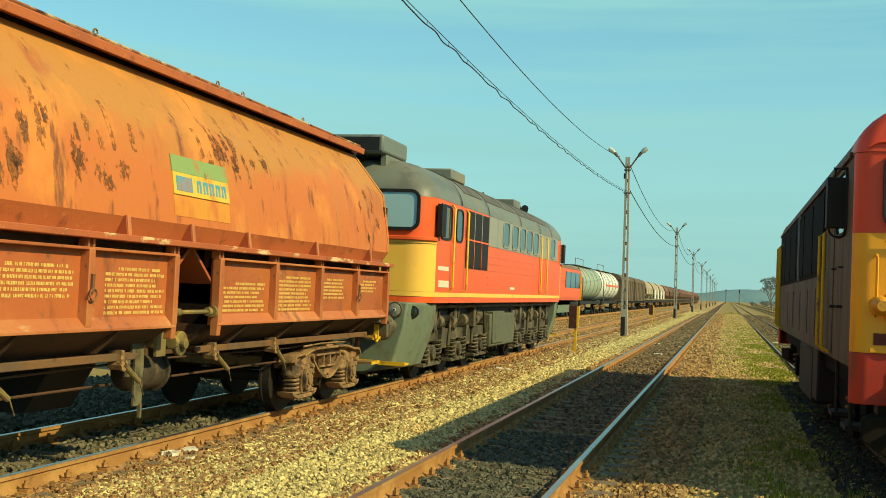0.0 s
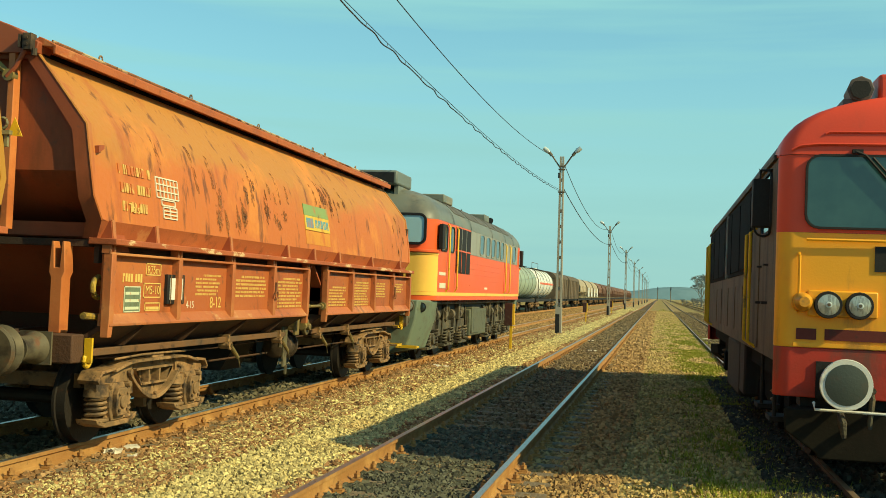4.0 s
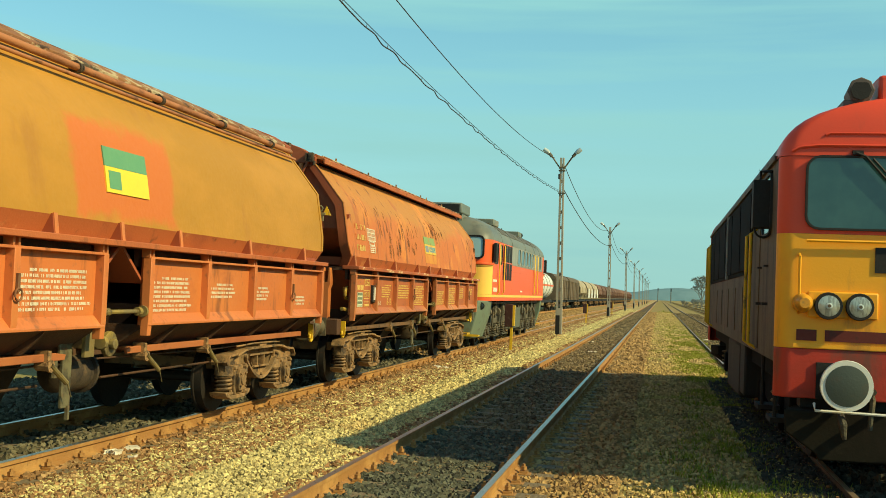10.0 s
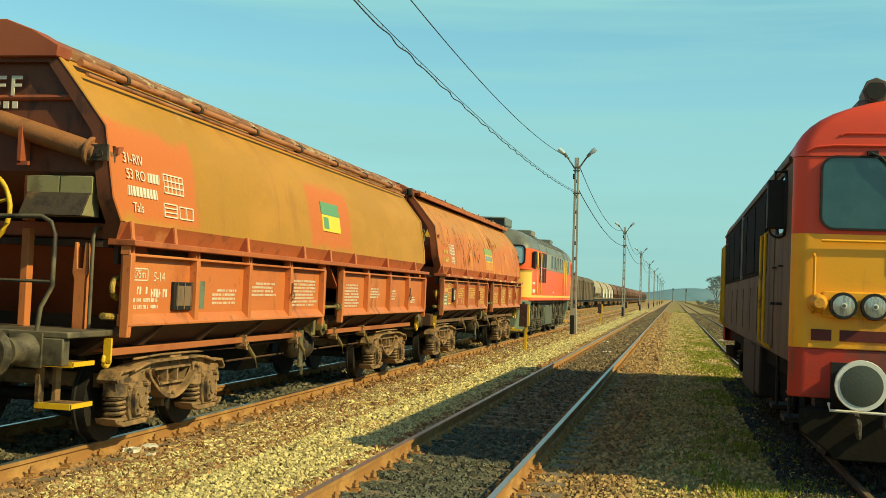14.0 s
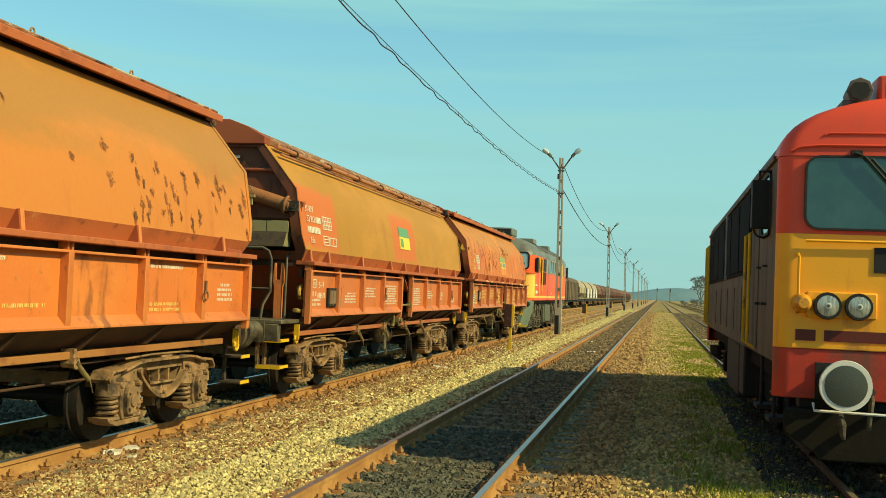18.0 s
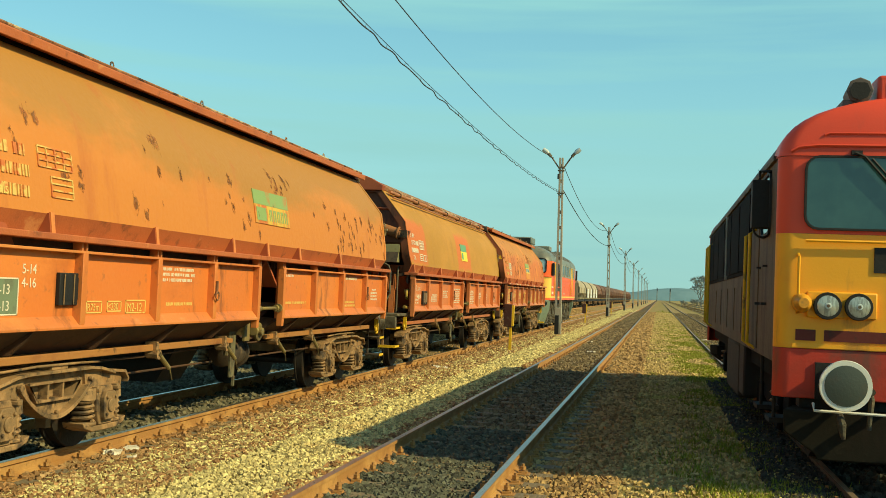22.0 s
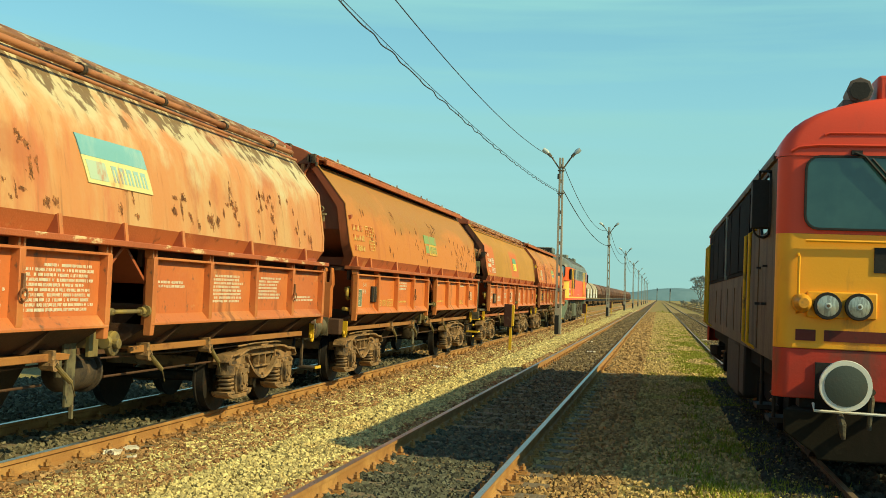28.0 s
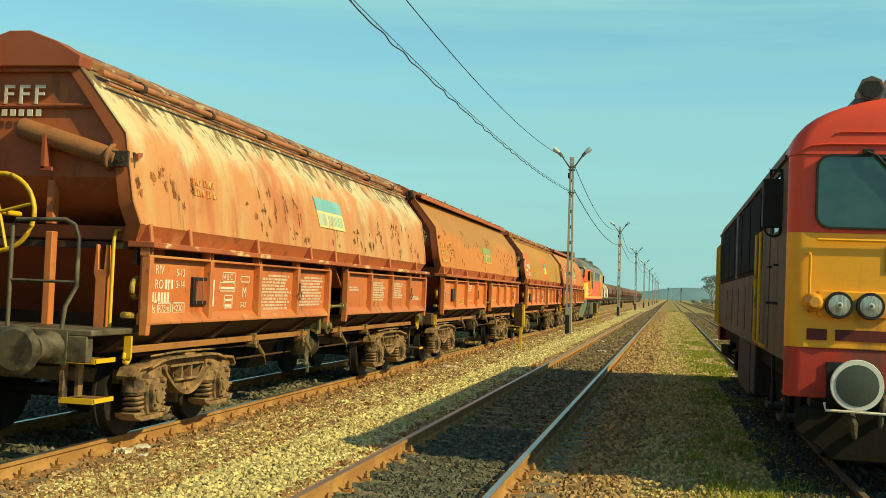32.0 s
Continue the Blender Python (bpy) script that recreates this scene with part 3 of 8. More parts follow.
# dark stones laid where the locomotive shades the ground
stones("dark_gravel", 3500, (1.9, 4.6, 9.2, 28, GROUND - 0.02), 0.03, oily_shaded_stone, "dark oily stones below the locomotive, its shade in their colour", 9)
stones("dark_gravel", 3500, (1.5, 1.95, 10.5, 27, GROUND - 0.012), 0.024, oily_shaded_stone, "dark oily stones beside the locomotive, its shade in their colour", 19)
stones("dark_gravel", 2500, (1.15, 1.6, 10.8, 26, GROUND - 0.014), 0.022, oily_shaded_stone, "scattered dark stones beside the locomotive", 22)
stones("rusty_gravel", 14000, (-11.4, -6.0, 30, 150, GROUND - 0.01), 0.03, brown_stone, "brown crushed stones between the far tracks", 23)
stones("brown_gravel", 7000, (1.95, 5.0, 26, 150, GROUND - 0.01), 0.03, earth_stone, "brown crushed stones of the right-hand track", 20)


def grass(name, count, area, seed, hue):
    r = np.random.default_rng(seed)
    x0, x1, y0, y1 = area
    v, f = [], []
    k = count // 14 + 1
    cx = np.clip(r.normal(size=k) * 0.3 + 0.5, -0.1, 1.1) * (x1 - x0) + x0
    cy = y0 * (y1 / y0) ** np.clip(r.normal(size=k) * 0.24 + 0.5, 0, 1)
    for i in range(k):
        while noise.noise((cx[i] * 1.3, cy[i] * 0.35, seed)) < -0.08:
            cx[i] += r.normal() * 0.2
            cy[i] *= 1 + r.normal() * 0.06
    for i in range(count):
        k = i // 14
        x, y = cx[k] + r.normal() * 0.07, cy[k] + r.normal() * 0.07
        h, a = 0.02 + 0.06 * r.random(), r.random() * 6.28
        dx, dy = math.cos(a), math.sin(a)
        n = len(v)
        w = 0.005 + cy[k] * 0.00028
        g = GROUND - 0.03 + rise(x)
        v += [(x - dy * w, y + dx * w, g), (x + dy * w, y - dx * w, g), (x + dx * h * 0.7, y + dy * h * 0.7, g + 0.01 + h)]
        f.append((n, n + 1, n + 2))
    me = bpy.data.meshes.new(name)
    me.from_pydata(v, [], f)
    me.materials.append(hue)
    return tagged(new(name, me), "short dull green grass and moss in the gravel", "grass", kind="stuff")


grass_green = M("grass_green", (0.23, 0.25, 0.03), (((0.38, 0.33, 0.06), 1.5, 0.45, 0.7, 0.8),), 0.9, bump=0.0, island=0.4, spec=0.1)
grass("grass", 42000, (0.55, 1.9, 20, 75), 21, grass_green)
grass("grass", 20000, (-0.3, 1.9, 40, 160), 24, grass_green)
grass("grass", 2800, (0.3, 1.4, 9.5, 16), 22, grass_green)
grass("grass", 2200, (0.7, 2.1, 9.3, 11.2), 29, grass_green)
grass("grass", 2600, (0.6, 1.8, 11, 28), 23, grass_green)

RAIL = [(0.036, 0), (0.036, -0.035), (0.01, -0.05), (0.01, -0.125), (0.065, -0.15), (0.065, -0.165), (-0.065, -0.165), (-0.065, -0.15), (-0.01, -0.125), (-0.01, -0.05), (-0.036, -0.035), (-0.036, 0)]


def fastener(side):
    b = Build().box(-0.19, 0.19, -0.08, 0.08, -0.172, -0.15)
    for s in (-1, 1):
        b.box(s * 0.115 - 0.045, s * 0.115 + 0.045, -0.04, 0.04, -0.155, -0.125)
        b.tube([(s * 0.115, 0, -0.14), (s * 0.115, 0, -0.05)], 0.018, 6)
        b.disc((s * 0.115, 0, -0.095), (0, 0, 1), 0.036, 0.035, 6)
    return mesh_of("fastener", b, rail_side)


def track(name, x, y0, y1, near0, near1, top, label, web=None):
    for s in (-1, 1):
        b = Build().prism([(x + s * 0.7525 + a, z) for a, z in RAIL], y0, y1)
        rail = structure(name + "_rail", b, web or rail_side, label, "rail")
        b = Build().box(x + s * 0.7525 - 0.030, x + s * 0.7525 + 0.030, y0, y1, 0.0, 0.003)
        part("running_surface", b, top, rail, "polished running surface")
        y = near0 + 0.31
        while y < near1:
            part("fastener", cached("fastener", lambda: fastener(1)), None, rail, at=pose(x + s * 0.7525, y, 0))
            y += 0.62
    root = structure(name + "_sleepers", Build().box(x - 1.25, x + 1.25, near0 - 0.5, near0 - 0.26, -0.3, -0.155), wood_old, "old dark wooden sleepers sunk in the ballast", "sleepers")
    y = near0 + 0.31
    while y < near1:
        part("sleeper", cached("sleeper", lambda: mesh_of("sleeper", Build().box(-1.25, 1.25, -0.12, 0.12, -0.14, 0), wood_old)), None, root, at=pose(x + rng.uniform(-0.03, 0.03), y, -0.157 + rng.uniform(-0.006, 0.004), 0, 0, rng.uniform(-0.6, 0.6)))
        y += 0.62


track("middle_track", MID_X, -20, 1500, -5.42, 70, rail_top, "rusty steel rail of the empty track with a shiny top")
track("train_track", TRAIN_X, -60, 1500, -5.42, 42, rail_top, "rusty steel rail below the freight train")
track("right_track", RIGHT_X, -20, 1500, 4.5, 12, rail_top_worn, "dark brown steel rail below the standing locomotive", rail_dark)
for x, nm in ((FAR_X, "far_track"), (7.3, "side_track")):
    for s in (-1, 1):
        structure(nm + "_rail", Build().prism([(x + s * 0.7525 + a, z) for a, z in RAIL], 20, 1500), rail_side, "rusty steel rail of a far track", "rail")


# ---- lamp posts with their wires ----
def lamp_post(y):
    p = empty("street_lamp", "slotted grey concrete pole with two angled floodlamps", "lamp post", "lamp posts along the track", pose(-4.71, y, GROUND - 0.03, 0, -0.8, 0))
    b = Build()
    h = 8.62
    for s in (-1, 1):
        b.loft([[(s * 0.075 * k - 0.045, -0.09 * k, z), (s * 0.075 * k + 0.045, -0.09 * k, z), (s * 0.075 * k + 0.045, 0.09 * k, z), (s * 0.075 * k - 0.045, 0.09 * k, z)] for z, k in ((0, 1.5), (h, 0.8))])
    z = 1.4
    b.box(-0.14, 0.14, -0.1, 0.1, 0, 1.1)
    while z < h:
        b.box(-0.09, 0.09, -0.055, 0.055, z, z + 0.16)
        z += 0.75
    part("pole", b, concrete, p, bevel=0.006)
    part("foot", Build().box(-0.155, 0.155, -0.14, 0.15, 0, 1.35), concrete, p, bevel=0.01)
    part("tar_coat", Build().box(-0.15, 0.05, -0.15, -0.141, 0.02, 1.0), black_paint, p, "tarred dark face")
    for s in (-1, 1):
        part("arm", Build().tube([(s * 0.08, 0, h - 0.55), (s * 0.42, 0, h - 0.05), (s * 0.62, 0, h + 0.2)], 0.04, 6), grey_iron, p)
        b = Build().tube([(s * 0.5, 0, h + 0.05), (s * 0.64, 0, h + 0.22)], 0.075, 8)
        head = part("lamp_head", b, grey_iron, p)
        b = Build().tube([(s * 0.60, 0, h + 0.18), (s * 0.74, 0, h + 0.30), (s * 0.90, 0, h + 0.42)], [0.06, 0.12, 0.10], 10)
        part("lamp_shade", b, pale_plastic, head, "pale translucent lamp bowl", smooth=True)
    for z in (h - 0.5, h - 0.65, h - 1.75):
        part("clamp", Build().box(-0.16, 0.16, -0.13, 0.13, z, z + 0.05), grey_iron, p)
    part("insulator", Build().tube([(-0.12, -0.12, h - 0.8), (-0.12, -0.12, h - 1.05)], 0.05, 8), black_paint, p)
    return p


POLES = [52.0, 103.5, 155.0, 206.0, 257.0, 308.0, 359.0, 410.0, 461.0]
for y in POLES:
    lamp_post(y)


def wire(y0, y1, x0, x1, low, at, curve, r, label, twist=False):
    """A hanging cable: its lowest height, where that is, and how steeply it rises from there."""
    k = 60
    def spot(u):
        y = y0 + (y1 - y0) * u
        return Vector((x0 + (x1 - x0) * u, y, low + curve * (y - at) ** 2))
    ob = tagged(part("overhead_cable", Build().tube([spot(i / k) for i in range(k + 1)], r, 5), cable_black), label, "cable", "overhead cables")
    if twist:
        n = int(abs(y1 - y0) / 0.14)
        part("twisted_lead", Build().tube([spot(i / n) - Vector((0.0, 0, 0.07 + 0.012 * math.sin(i * 0.75))) + Vector((0.02 * math.cos(i * 0.55), 0, 0)) for i in range(n + 1)], r * 1.7, 5), cable_black, ob, "thick wavy lead hung below the wire")
        for i in range(1, 44):
            a = spot(i / 44)
            part("hanger", Build().tube([a, a - Vector((0, 0.04, 0.075))], 0.005, 4), cable_black, ob)
    return ob


wire(52, -8, -5.20, -5.20, 7.314, 26.24, 0.00165, 0.012, "thin black overhead cable between lamp posts")
wire(52, -8, -4.75, -4.75, 5.96, 23.66, 0.00099, 0.007, "thin carrier wire with a thick wavy lead below it", True)
for y0, y1 in zip(POLES, POLES[1:]):
    m = (y0 + y1) / 2
    c = ((y1 - y0) / 2) ** 2
    wire(y0, y1, -4.70, -5.1, 7.13, m - 0.7, 0.93 / c, 0.018, "thin black overhead cable between lamp posts")
    wire(y0, y1, -4.70, -4.75, 6.05, m + 2, 0.70 / c, 0.022, "thick black cable hung between lamp posts")


# ---- hopper wagons ----
HALF = 6.52
POSTS = (-6.47, -4.95, -3.40, -1.90, -0.42, 0.56, 2.05, 3.55, 5.02, 6.47)
GUSSETS = (-6.45, -5.50, -3.45, -1.30, -0.07, 1.28, 3.40, 5.62)
OUT = [(1.30, 2.14), (1.39, 2.32), (1.362, 2.55), (1.315, 2.83), (1.262, 3.08), (1.20, 3.27), (1.10, 3.42), (0.955, 3.60), (0.80, 3.79), (0.64, 3.98)]


KNEE = OUT[:2] + [(1.352, 2.55), (1.306, 2.83), (1.264, 3.08), (1.236, 3.252), (1.10, 3.42), (0.955, 3.60), (0.80, 3.79), (0.64, 3.98)]     # the end frame's angular outline


def ring(y, scale=1.0, drop=0.0, end=0):
    pts = []
    outline = KNEE if end else OUT
    for x, z in outline + [(-x, z) for x, z in reversed(outline)]:
        over = 0.2 * min(1.0, max(0.0, (z - 2.14) / 0.42))
        pts.append((x * scale, y + end * over, z - drop * (z - 2.14)))
    return pts


def end_panel(end):
    """The end panel inside the flange: upright above, sloping inwards under the overhang below."""
    pts = []
    for x, y, z in ring(end * (HALF - 0.02), 0.88, 0.05, end):
        pts.append((x, y - end * (0.05 + 2.3 * max(0.0, 2.62 - z)), z))
    return pts


def hopper_shell():
    rings = [end_panel(-1), ring(-HALF, 0.88, 0.05, -1), ring(-HALF, 1, 0, -1)]
    for y in np.linspace(-HALF + 0.3, HALF - 0.3, 13):
        k = 1 + 0.004 * noise.noise((y * 1.7, 3, 0))
        rings.append(ring(float(y), k))
    rings += [ring(HALF, 1, 0, 1), ring(HALF, 0.88, 0.05, 1), end_panel(1)]
    b = Build().loft(rings, False)
    n = len(OUT)
    for r in (rings[0], rings[-1]):
        b.poly(r, [(i, i + 1, 2 * n - 2 - i, 2 * n - 1 - i) for i in range(n - 1)])
    bmesh.ops.remove_doubles(b.bm, verts=b.bm.verts, dist=0.0001)
    return b


def end_rim(end, side):
    """The folded rim of the end frame on one side, slightly proud of it."""
    out = []
    for d, grow in ((0.075, 0.0), (0.075, 0.010), (0.0, 0.012), (-0.006, 0.0)):
        out.append([(x + math.copysign(grow, x), y, z + grow * 0.6) for x, y, z in ring(end * (HALF - d), 1, 0, end)])
    n = len(OUT)
    pick = slice(1, n) if side > 0 else slice(n, 2 * n - 1)
    return Build().loft([r[pick] for r in out], False, False)


def end_hopper(s):
    """The sloping lower end of the hopper, below the upper body."""
    b = Build()
    b.prism([(s * 6.45, 2.3), (s * 6.45, 2.16), (s * 5.5, 1.25), (s * 5.3, 1.25), (s * 6.1, 2.3)], -1.33, 1.33, "x")
    return b


def side_panel(s, y0, y1):
    return Build().box(*sorted((s * 1.34, s * 1.385)), y0, y1, 1.33, 1.995)


def wagon_frame(w, kit):
    """Everything below the hopper's upper body, alike on all wagons but for its paint: kit is panel, edge, ledge, sole bar, end."""
    panel_m, edge_m, ledge_m, sole_m = kit[:4]
    key = panel_m.name
    for s in (-1, 1):
        part("ledge", cached(("ledge", s, key), lambda: mesh_of("ledge", Build().prism([(s * 1.22, 2.085), (s * 1.525, 2.085), (s * 1.525, 2.145), (s * 1.22, 2.15)], -HALF - 0.02, HALF + 0.02), ledge_m)), None, w, bevel=0.008)
        for y in GUSSETS:
            # the web's darker end paint stands for its shaded face
            part("gusset", cached(("gusset", s), lambda: mesh_of("gusset", Build().prism([(s * 1.29, 2.15), (s * 1.435, 2.15), (s * 1.41, 2.325), (s * 1.385, 2.325)], -0.012, 0.0), end_paint)), None, w, at=pose(0, y, 0))
            part("gusset_flange", cached(("flange", s, key), lambda: mesh_of("gusset_flange", Build().poly([(s * 1.443, 0.0, 2.15), (s * 1.443, 0.06, 2.15), (s * 1.418, 0.06, 2.335), (s * 1.418, 0.0, 2.335), (s * 1.43, 0.0, 2.15), (s * 1.43, 0.06, 2.15), (s * 1.40, 0.06, 2.33), (s * 1.40, 0.0, 2.33)], ((0, 1, 2, 3), (7, 6, 5, 4), (0, 3, 7, 4), (1, 5, 6, 2), (2, 6, 7, 3), (0, 4, 5, 1))), edge_m)), None, w, at=pose(0, y, 0))
        for y0, y1, k in ((POSTS[0], POSTS[4], 0), (POSTS[5], POSTS[9], 1)):
            part("side_panel", cached(("panel", s, k, key), lambda: mesh_of("side_panel", side_panel(s, y0, y1), panel_m)), None, w)
            # dark backing added behind the slot, standing for the shade inside
            part("gap_back", cached(("back", s, k), lambda: mesh_of("gap_back", Build().box(*sorted((s * 1.25, s * 1.30)), y0, y1, 1.9, 2.09), shaded_under_paint)), None, w)
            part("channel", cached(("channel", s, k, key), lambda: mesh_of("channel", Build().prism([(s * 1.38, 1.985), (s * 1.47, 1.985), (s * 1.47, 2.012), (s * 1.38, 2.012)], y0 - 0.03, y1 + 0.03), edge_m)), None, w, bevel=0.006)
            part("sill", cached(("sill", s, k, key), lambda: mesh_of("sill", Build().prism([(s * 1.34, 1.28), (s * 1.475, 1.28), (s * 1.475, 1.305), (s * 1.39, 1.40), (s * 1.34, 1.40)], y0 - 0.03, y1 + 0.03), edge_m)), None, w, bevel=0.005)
            part("hopper_bottom", cached(("bottom", s, k), lambda: mesh_of("hopper_bottom", Build().prism([(s * 1.44, 1.29), (s * 1.36, 1.29), (s * 0.85, 0.99), (s * 0.92, 0.96)], y0, y1), shaded_under_paint)), None, w)
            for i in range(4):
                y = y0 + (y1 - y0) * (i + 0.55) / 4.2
                part("bottom_rib", cached(("rib", s), lambda: mesh_of("bottom_rib", Build().prism([(s * 1.45, 1.28), (s * 1.38, 1.28), (s * 1.05, 1.05), (s * 1.20, 1.05)], -0.025, 0.025), shaded_under_paint)), None, w, at=pose(0, y, 0))
        for y in POSTS:
            low = 1.17 if y in (POSTS[0], POSTS[4], POSTS[5], POSTS[9]) else 1.30
            part("post", cached(("post", s, low, key), lambda: mesh_of("post", Build().prism([(s * 1.38, low), (s * 1.46, low), (s * 1.475, 1.35), (s * 1.475, 2.0), (s * 1.38, 2.0)], -0.045, 0.045), edge_m)), None, w, bevel=0.006, at=pose(0, y, 0))
            for d in (-0.035, 0.045):
                part("bracket", cached(("bracket", s, key), lambda: mesh_of("bracket", Build().box(*sorted((s * 1.36, s * 1.455)), -0.015, 0.015, 2.0, 2.09), edge_m)), None, w, at=pose(0, y + d, 0))
        for k in (-1, 1):
            part("sole_bar", cached(("sole", s, k, key), lambda: mesh_of("sole_bar", Build().prism([(k * 0.62, 0.965), (k * 6.3, 0.965), (k * 6.3, 1.04), (k * 0.78, 1.04), (k * 0.60, 1.02)], *sorted((s * 1.16, s * 1.20)), "x").box(*sorted((s * 0.98, s * 1.16)), *sorted((k * 0.7, k * 6.3)), 1.0, 1.035), sole_m)), None, w, bevel=0.008)
            part("hopper_end_plate", cached(("cut", s, k), lambda: mesh_of("hopper_end_plate", Build().prism([(s * 1.36, 1.285), (s * 0.92, 1.285), (s * 0.88, 0.97), (s * 0.95, 0.97)], *sorted((POSTS[4 if k < 0 else 5] * 1.0, POSTS[4 if k < 0 else 5] + k * 0.03))), shaded_under_paint)), None, w)
        part("gap_beam", cached(("gapbeam", s), lambda: mesh_of("gap_beam", Build().box(*sorted((s * 0.85, s * 0.98)), -0.8, 0.9, 0.96, 1.04), shaded_under_paint)), None, w)
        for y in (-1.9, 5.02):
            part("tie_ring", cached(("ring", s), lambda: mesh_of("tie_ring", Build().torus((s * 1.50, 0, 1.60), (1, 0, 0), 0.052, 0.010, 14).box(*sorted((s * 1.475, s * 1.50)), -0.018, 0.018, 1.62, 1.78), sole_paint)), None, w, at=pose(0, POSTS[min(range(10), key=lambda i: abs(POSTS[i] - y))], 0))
    part("centre_sill", cached("centre", lambda: mesh_of("centre_sill", Build().box(-0.3, 0.3, -6.6, 6.6, 0.95, 1.2), shaded_under_paint)), None, w)
    part("hopper_floor", cached("floor", lambda: mesh_of("hopper_floor", Build().prism([(-1.33, 1.5), (1.33, 1.5), (0.8, 1.0), (-0.8, 1.0)], -5.6, -0.5).prism([(-1.33, 1.5), (1.33, 1.5), (0.8, 1.0), (-0.8, 1.0)], 0.64, 5.6), shaded_under_paint)), None, w)
    part("saddle", cached("saddle", lambda: mesh_of("saddle", Build().prism([(-0.42, 1.72), (0.07, 2.09), (0.56, 1.72), (0.56, 1.76), (0.07, 2.135), (-0.42, 1.76)], -1.36, 1.36, "x").box(-0.9, 0.9, -0.05, 0.19, 1.0, 1.7), end_paint)), None, w)
    part("locking_rod", cached("lockrod", lambda: mesh_of("locking_rod", Build().tube([(1.41, -0.46, 1.43), (1.41, 0.60, 1.43)], 0.022, 8).disc((1.41, -0.36, 1.43), (0, 1, 0), 0.055, 0.05, 12).disc((1.41, -0.26, 1.43), (0, 1, 0), 0.04, 0.08, 10).disc((1.41, 0.40, 1.43), (0, 1, 0), 0.045, 0.06, 10).disc((1.41, 0.50, 1.43), (0, 1, 0), 0.062, 0.04, 12), grimy_iron)), None, w, "greasy locking rod across the opening")
    part("locking_gear", cached("gear", lambda: mesh_of("locking_gear", Build().disc((1.30, 0.02, 1.10), (1, 0, 0), 0.13, 0.05, 16).disc((1.34, 0.02, 1.10), (1, 0, 0), 0.055, 0.08, 10).box(0.9, 1.26, -0.06, 0.10, 1.04, 1.16).tube([(1.30, -0.16, 1.12), (1.30, -0.10, 1.12)], 0.07, 10).box(1.24, 1.28, -0.40, -0.22, 0.98, 1.26), grimy_iron)), None, w, "greasy locking gear", bevel=0.006)
    part("valve_bracket", cached("valve", lambda: mesh_of("valve_bracket", Build().box(1.14, 1.17, -0.66, -0.44, 0.96, 1.12).box(1.14, 1.17, -0.60, -0.44, 0.50, 0.97).box(1.15, 1.19, -0.50, -0.47, 0.38, 0.52).tube([(1.16, -0.74, 1.0), (1.16, -0.74, 0.80)], 0.035, 8), bracket_grey)), None, w, "grimy grey-green bracket plate", bevel=0.005)
    part("brake_cylinder", cached("tank", lambda: mesh_of("brake_cylinder", Build().tube([(0.92, -0.36, 0.80), (0.92, -0.33, 0.80), (0.92, 0.10, 0.80), (0.92, 0.11, 0.80), (0.92, 0.15, 0.80), (0.92, 0.19, 0.80)], [0.13, 0.19, 0.19, 0.225, 0.225, 0.10], 20).box(0.84, 0.98, -0.22, -0.10, 0.90, 1.06).box(0.4, 0.9, -0.1, 0.1, 0.95, 1.1), under_iron)), None, w, smooth=False)
    part("hopper_inside", cached("inside", lambda: mesh_of("hopper_inside", Build().box(0.70, 0.74, -0.42, 0.56, 1.36, 1.80), bracket_grey)), None, w, "pale inner plate")
    part("discharge_chute", cached("chute", lambda: mesh_of("discharge_chute", Build().prism([(-0.75, 0.98), (0.75, 0.98), (0.45, 0.45), (-0.45, 0.45)], -1.3, -0.55), black_paint)), None, w)
    for y, tilt in ((-2.9, 0.40), (-0.95, 0.42), (0.95, 0.45), (2.6, 0.36)):
        lever = part("lever", cached("lever", lambda: mesh_of("lever", Build().box(1.10, 1.24, -0.03, 0.03, 0.90, 1.07).tube([(1.12, 0, 0.93), (1.26, 0.0, 0.93)], 0.05, 10).disc((1.25, 0, 0.93), (1, 0, 0), 0.06, 0.03, 8), bogie_iron)), None, w, "rusty lever bracket", at=pose(0, y, 0))
        part("lever_tube", cached(("lever", tilt), lambda: mesh_of("lever_tube", Build().tube([(1.25, 0.0, 0.94), (1.27, tilt * 0.62, 0.76)], [0.030, 0.026], 10).tube([(1.27, tilt * 0.60 + 0.02, 0.77), (1.27, tilt * 0.60 + 0.10, 0.62)], 0.008, 6), grimy_iron)), None, lever, "grimy lever tube with flaking yellow paint")
    for k in (-1, 1):
        part("brake_rod", cached(("pull", k), lambda: mesh_of("brake_rod", Build().tube([(0.9, k * 3.7, 0.70), (0.9, k * 0.6, 0.70)], 0.014, 6), shaded_under_paint)), None, w)
    part("air_line", cached("rod", lambda: mesh_of("air_line", Build().tube([(1.05, -6, 0.92), (1.1, -3, 0.90), (1.05, 0, 0.93), (1.1, 3, 0.90), (1.05, 6, 0.92)], 0.011, 6), shaded_under_paint)), None, w)


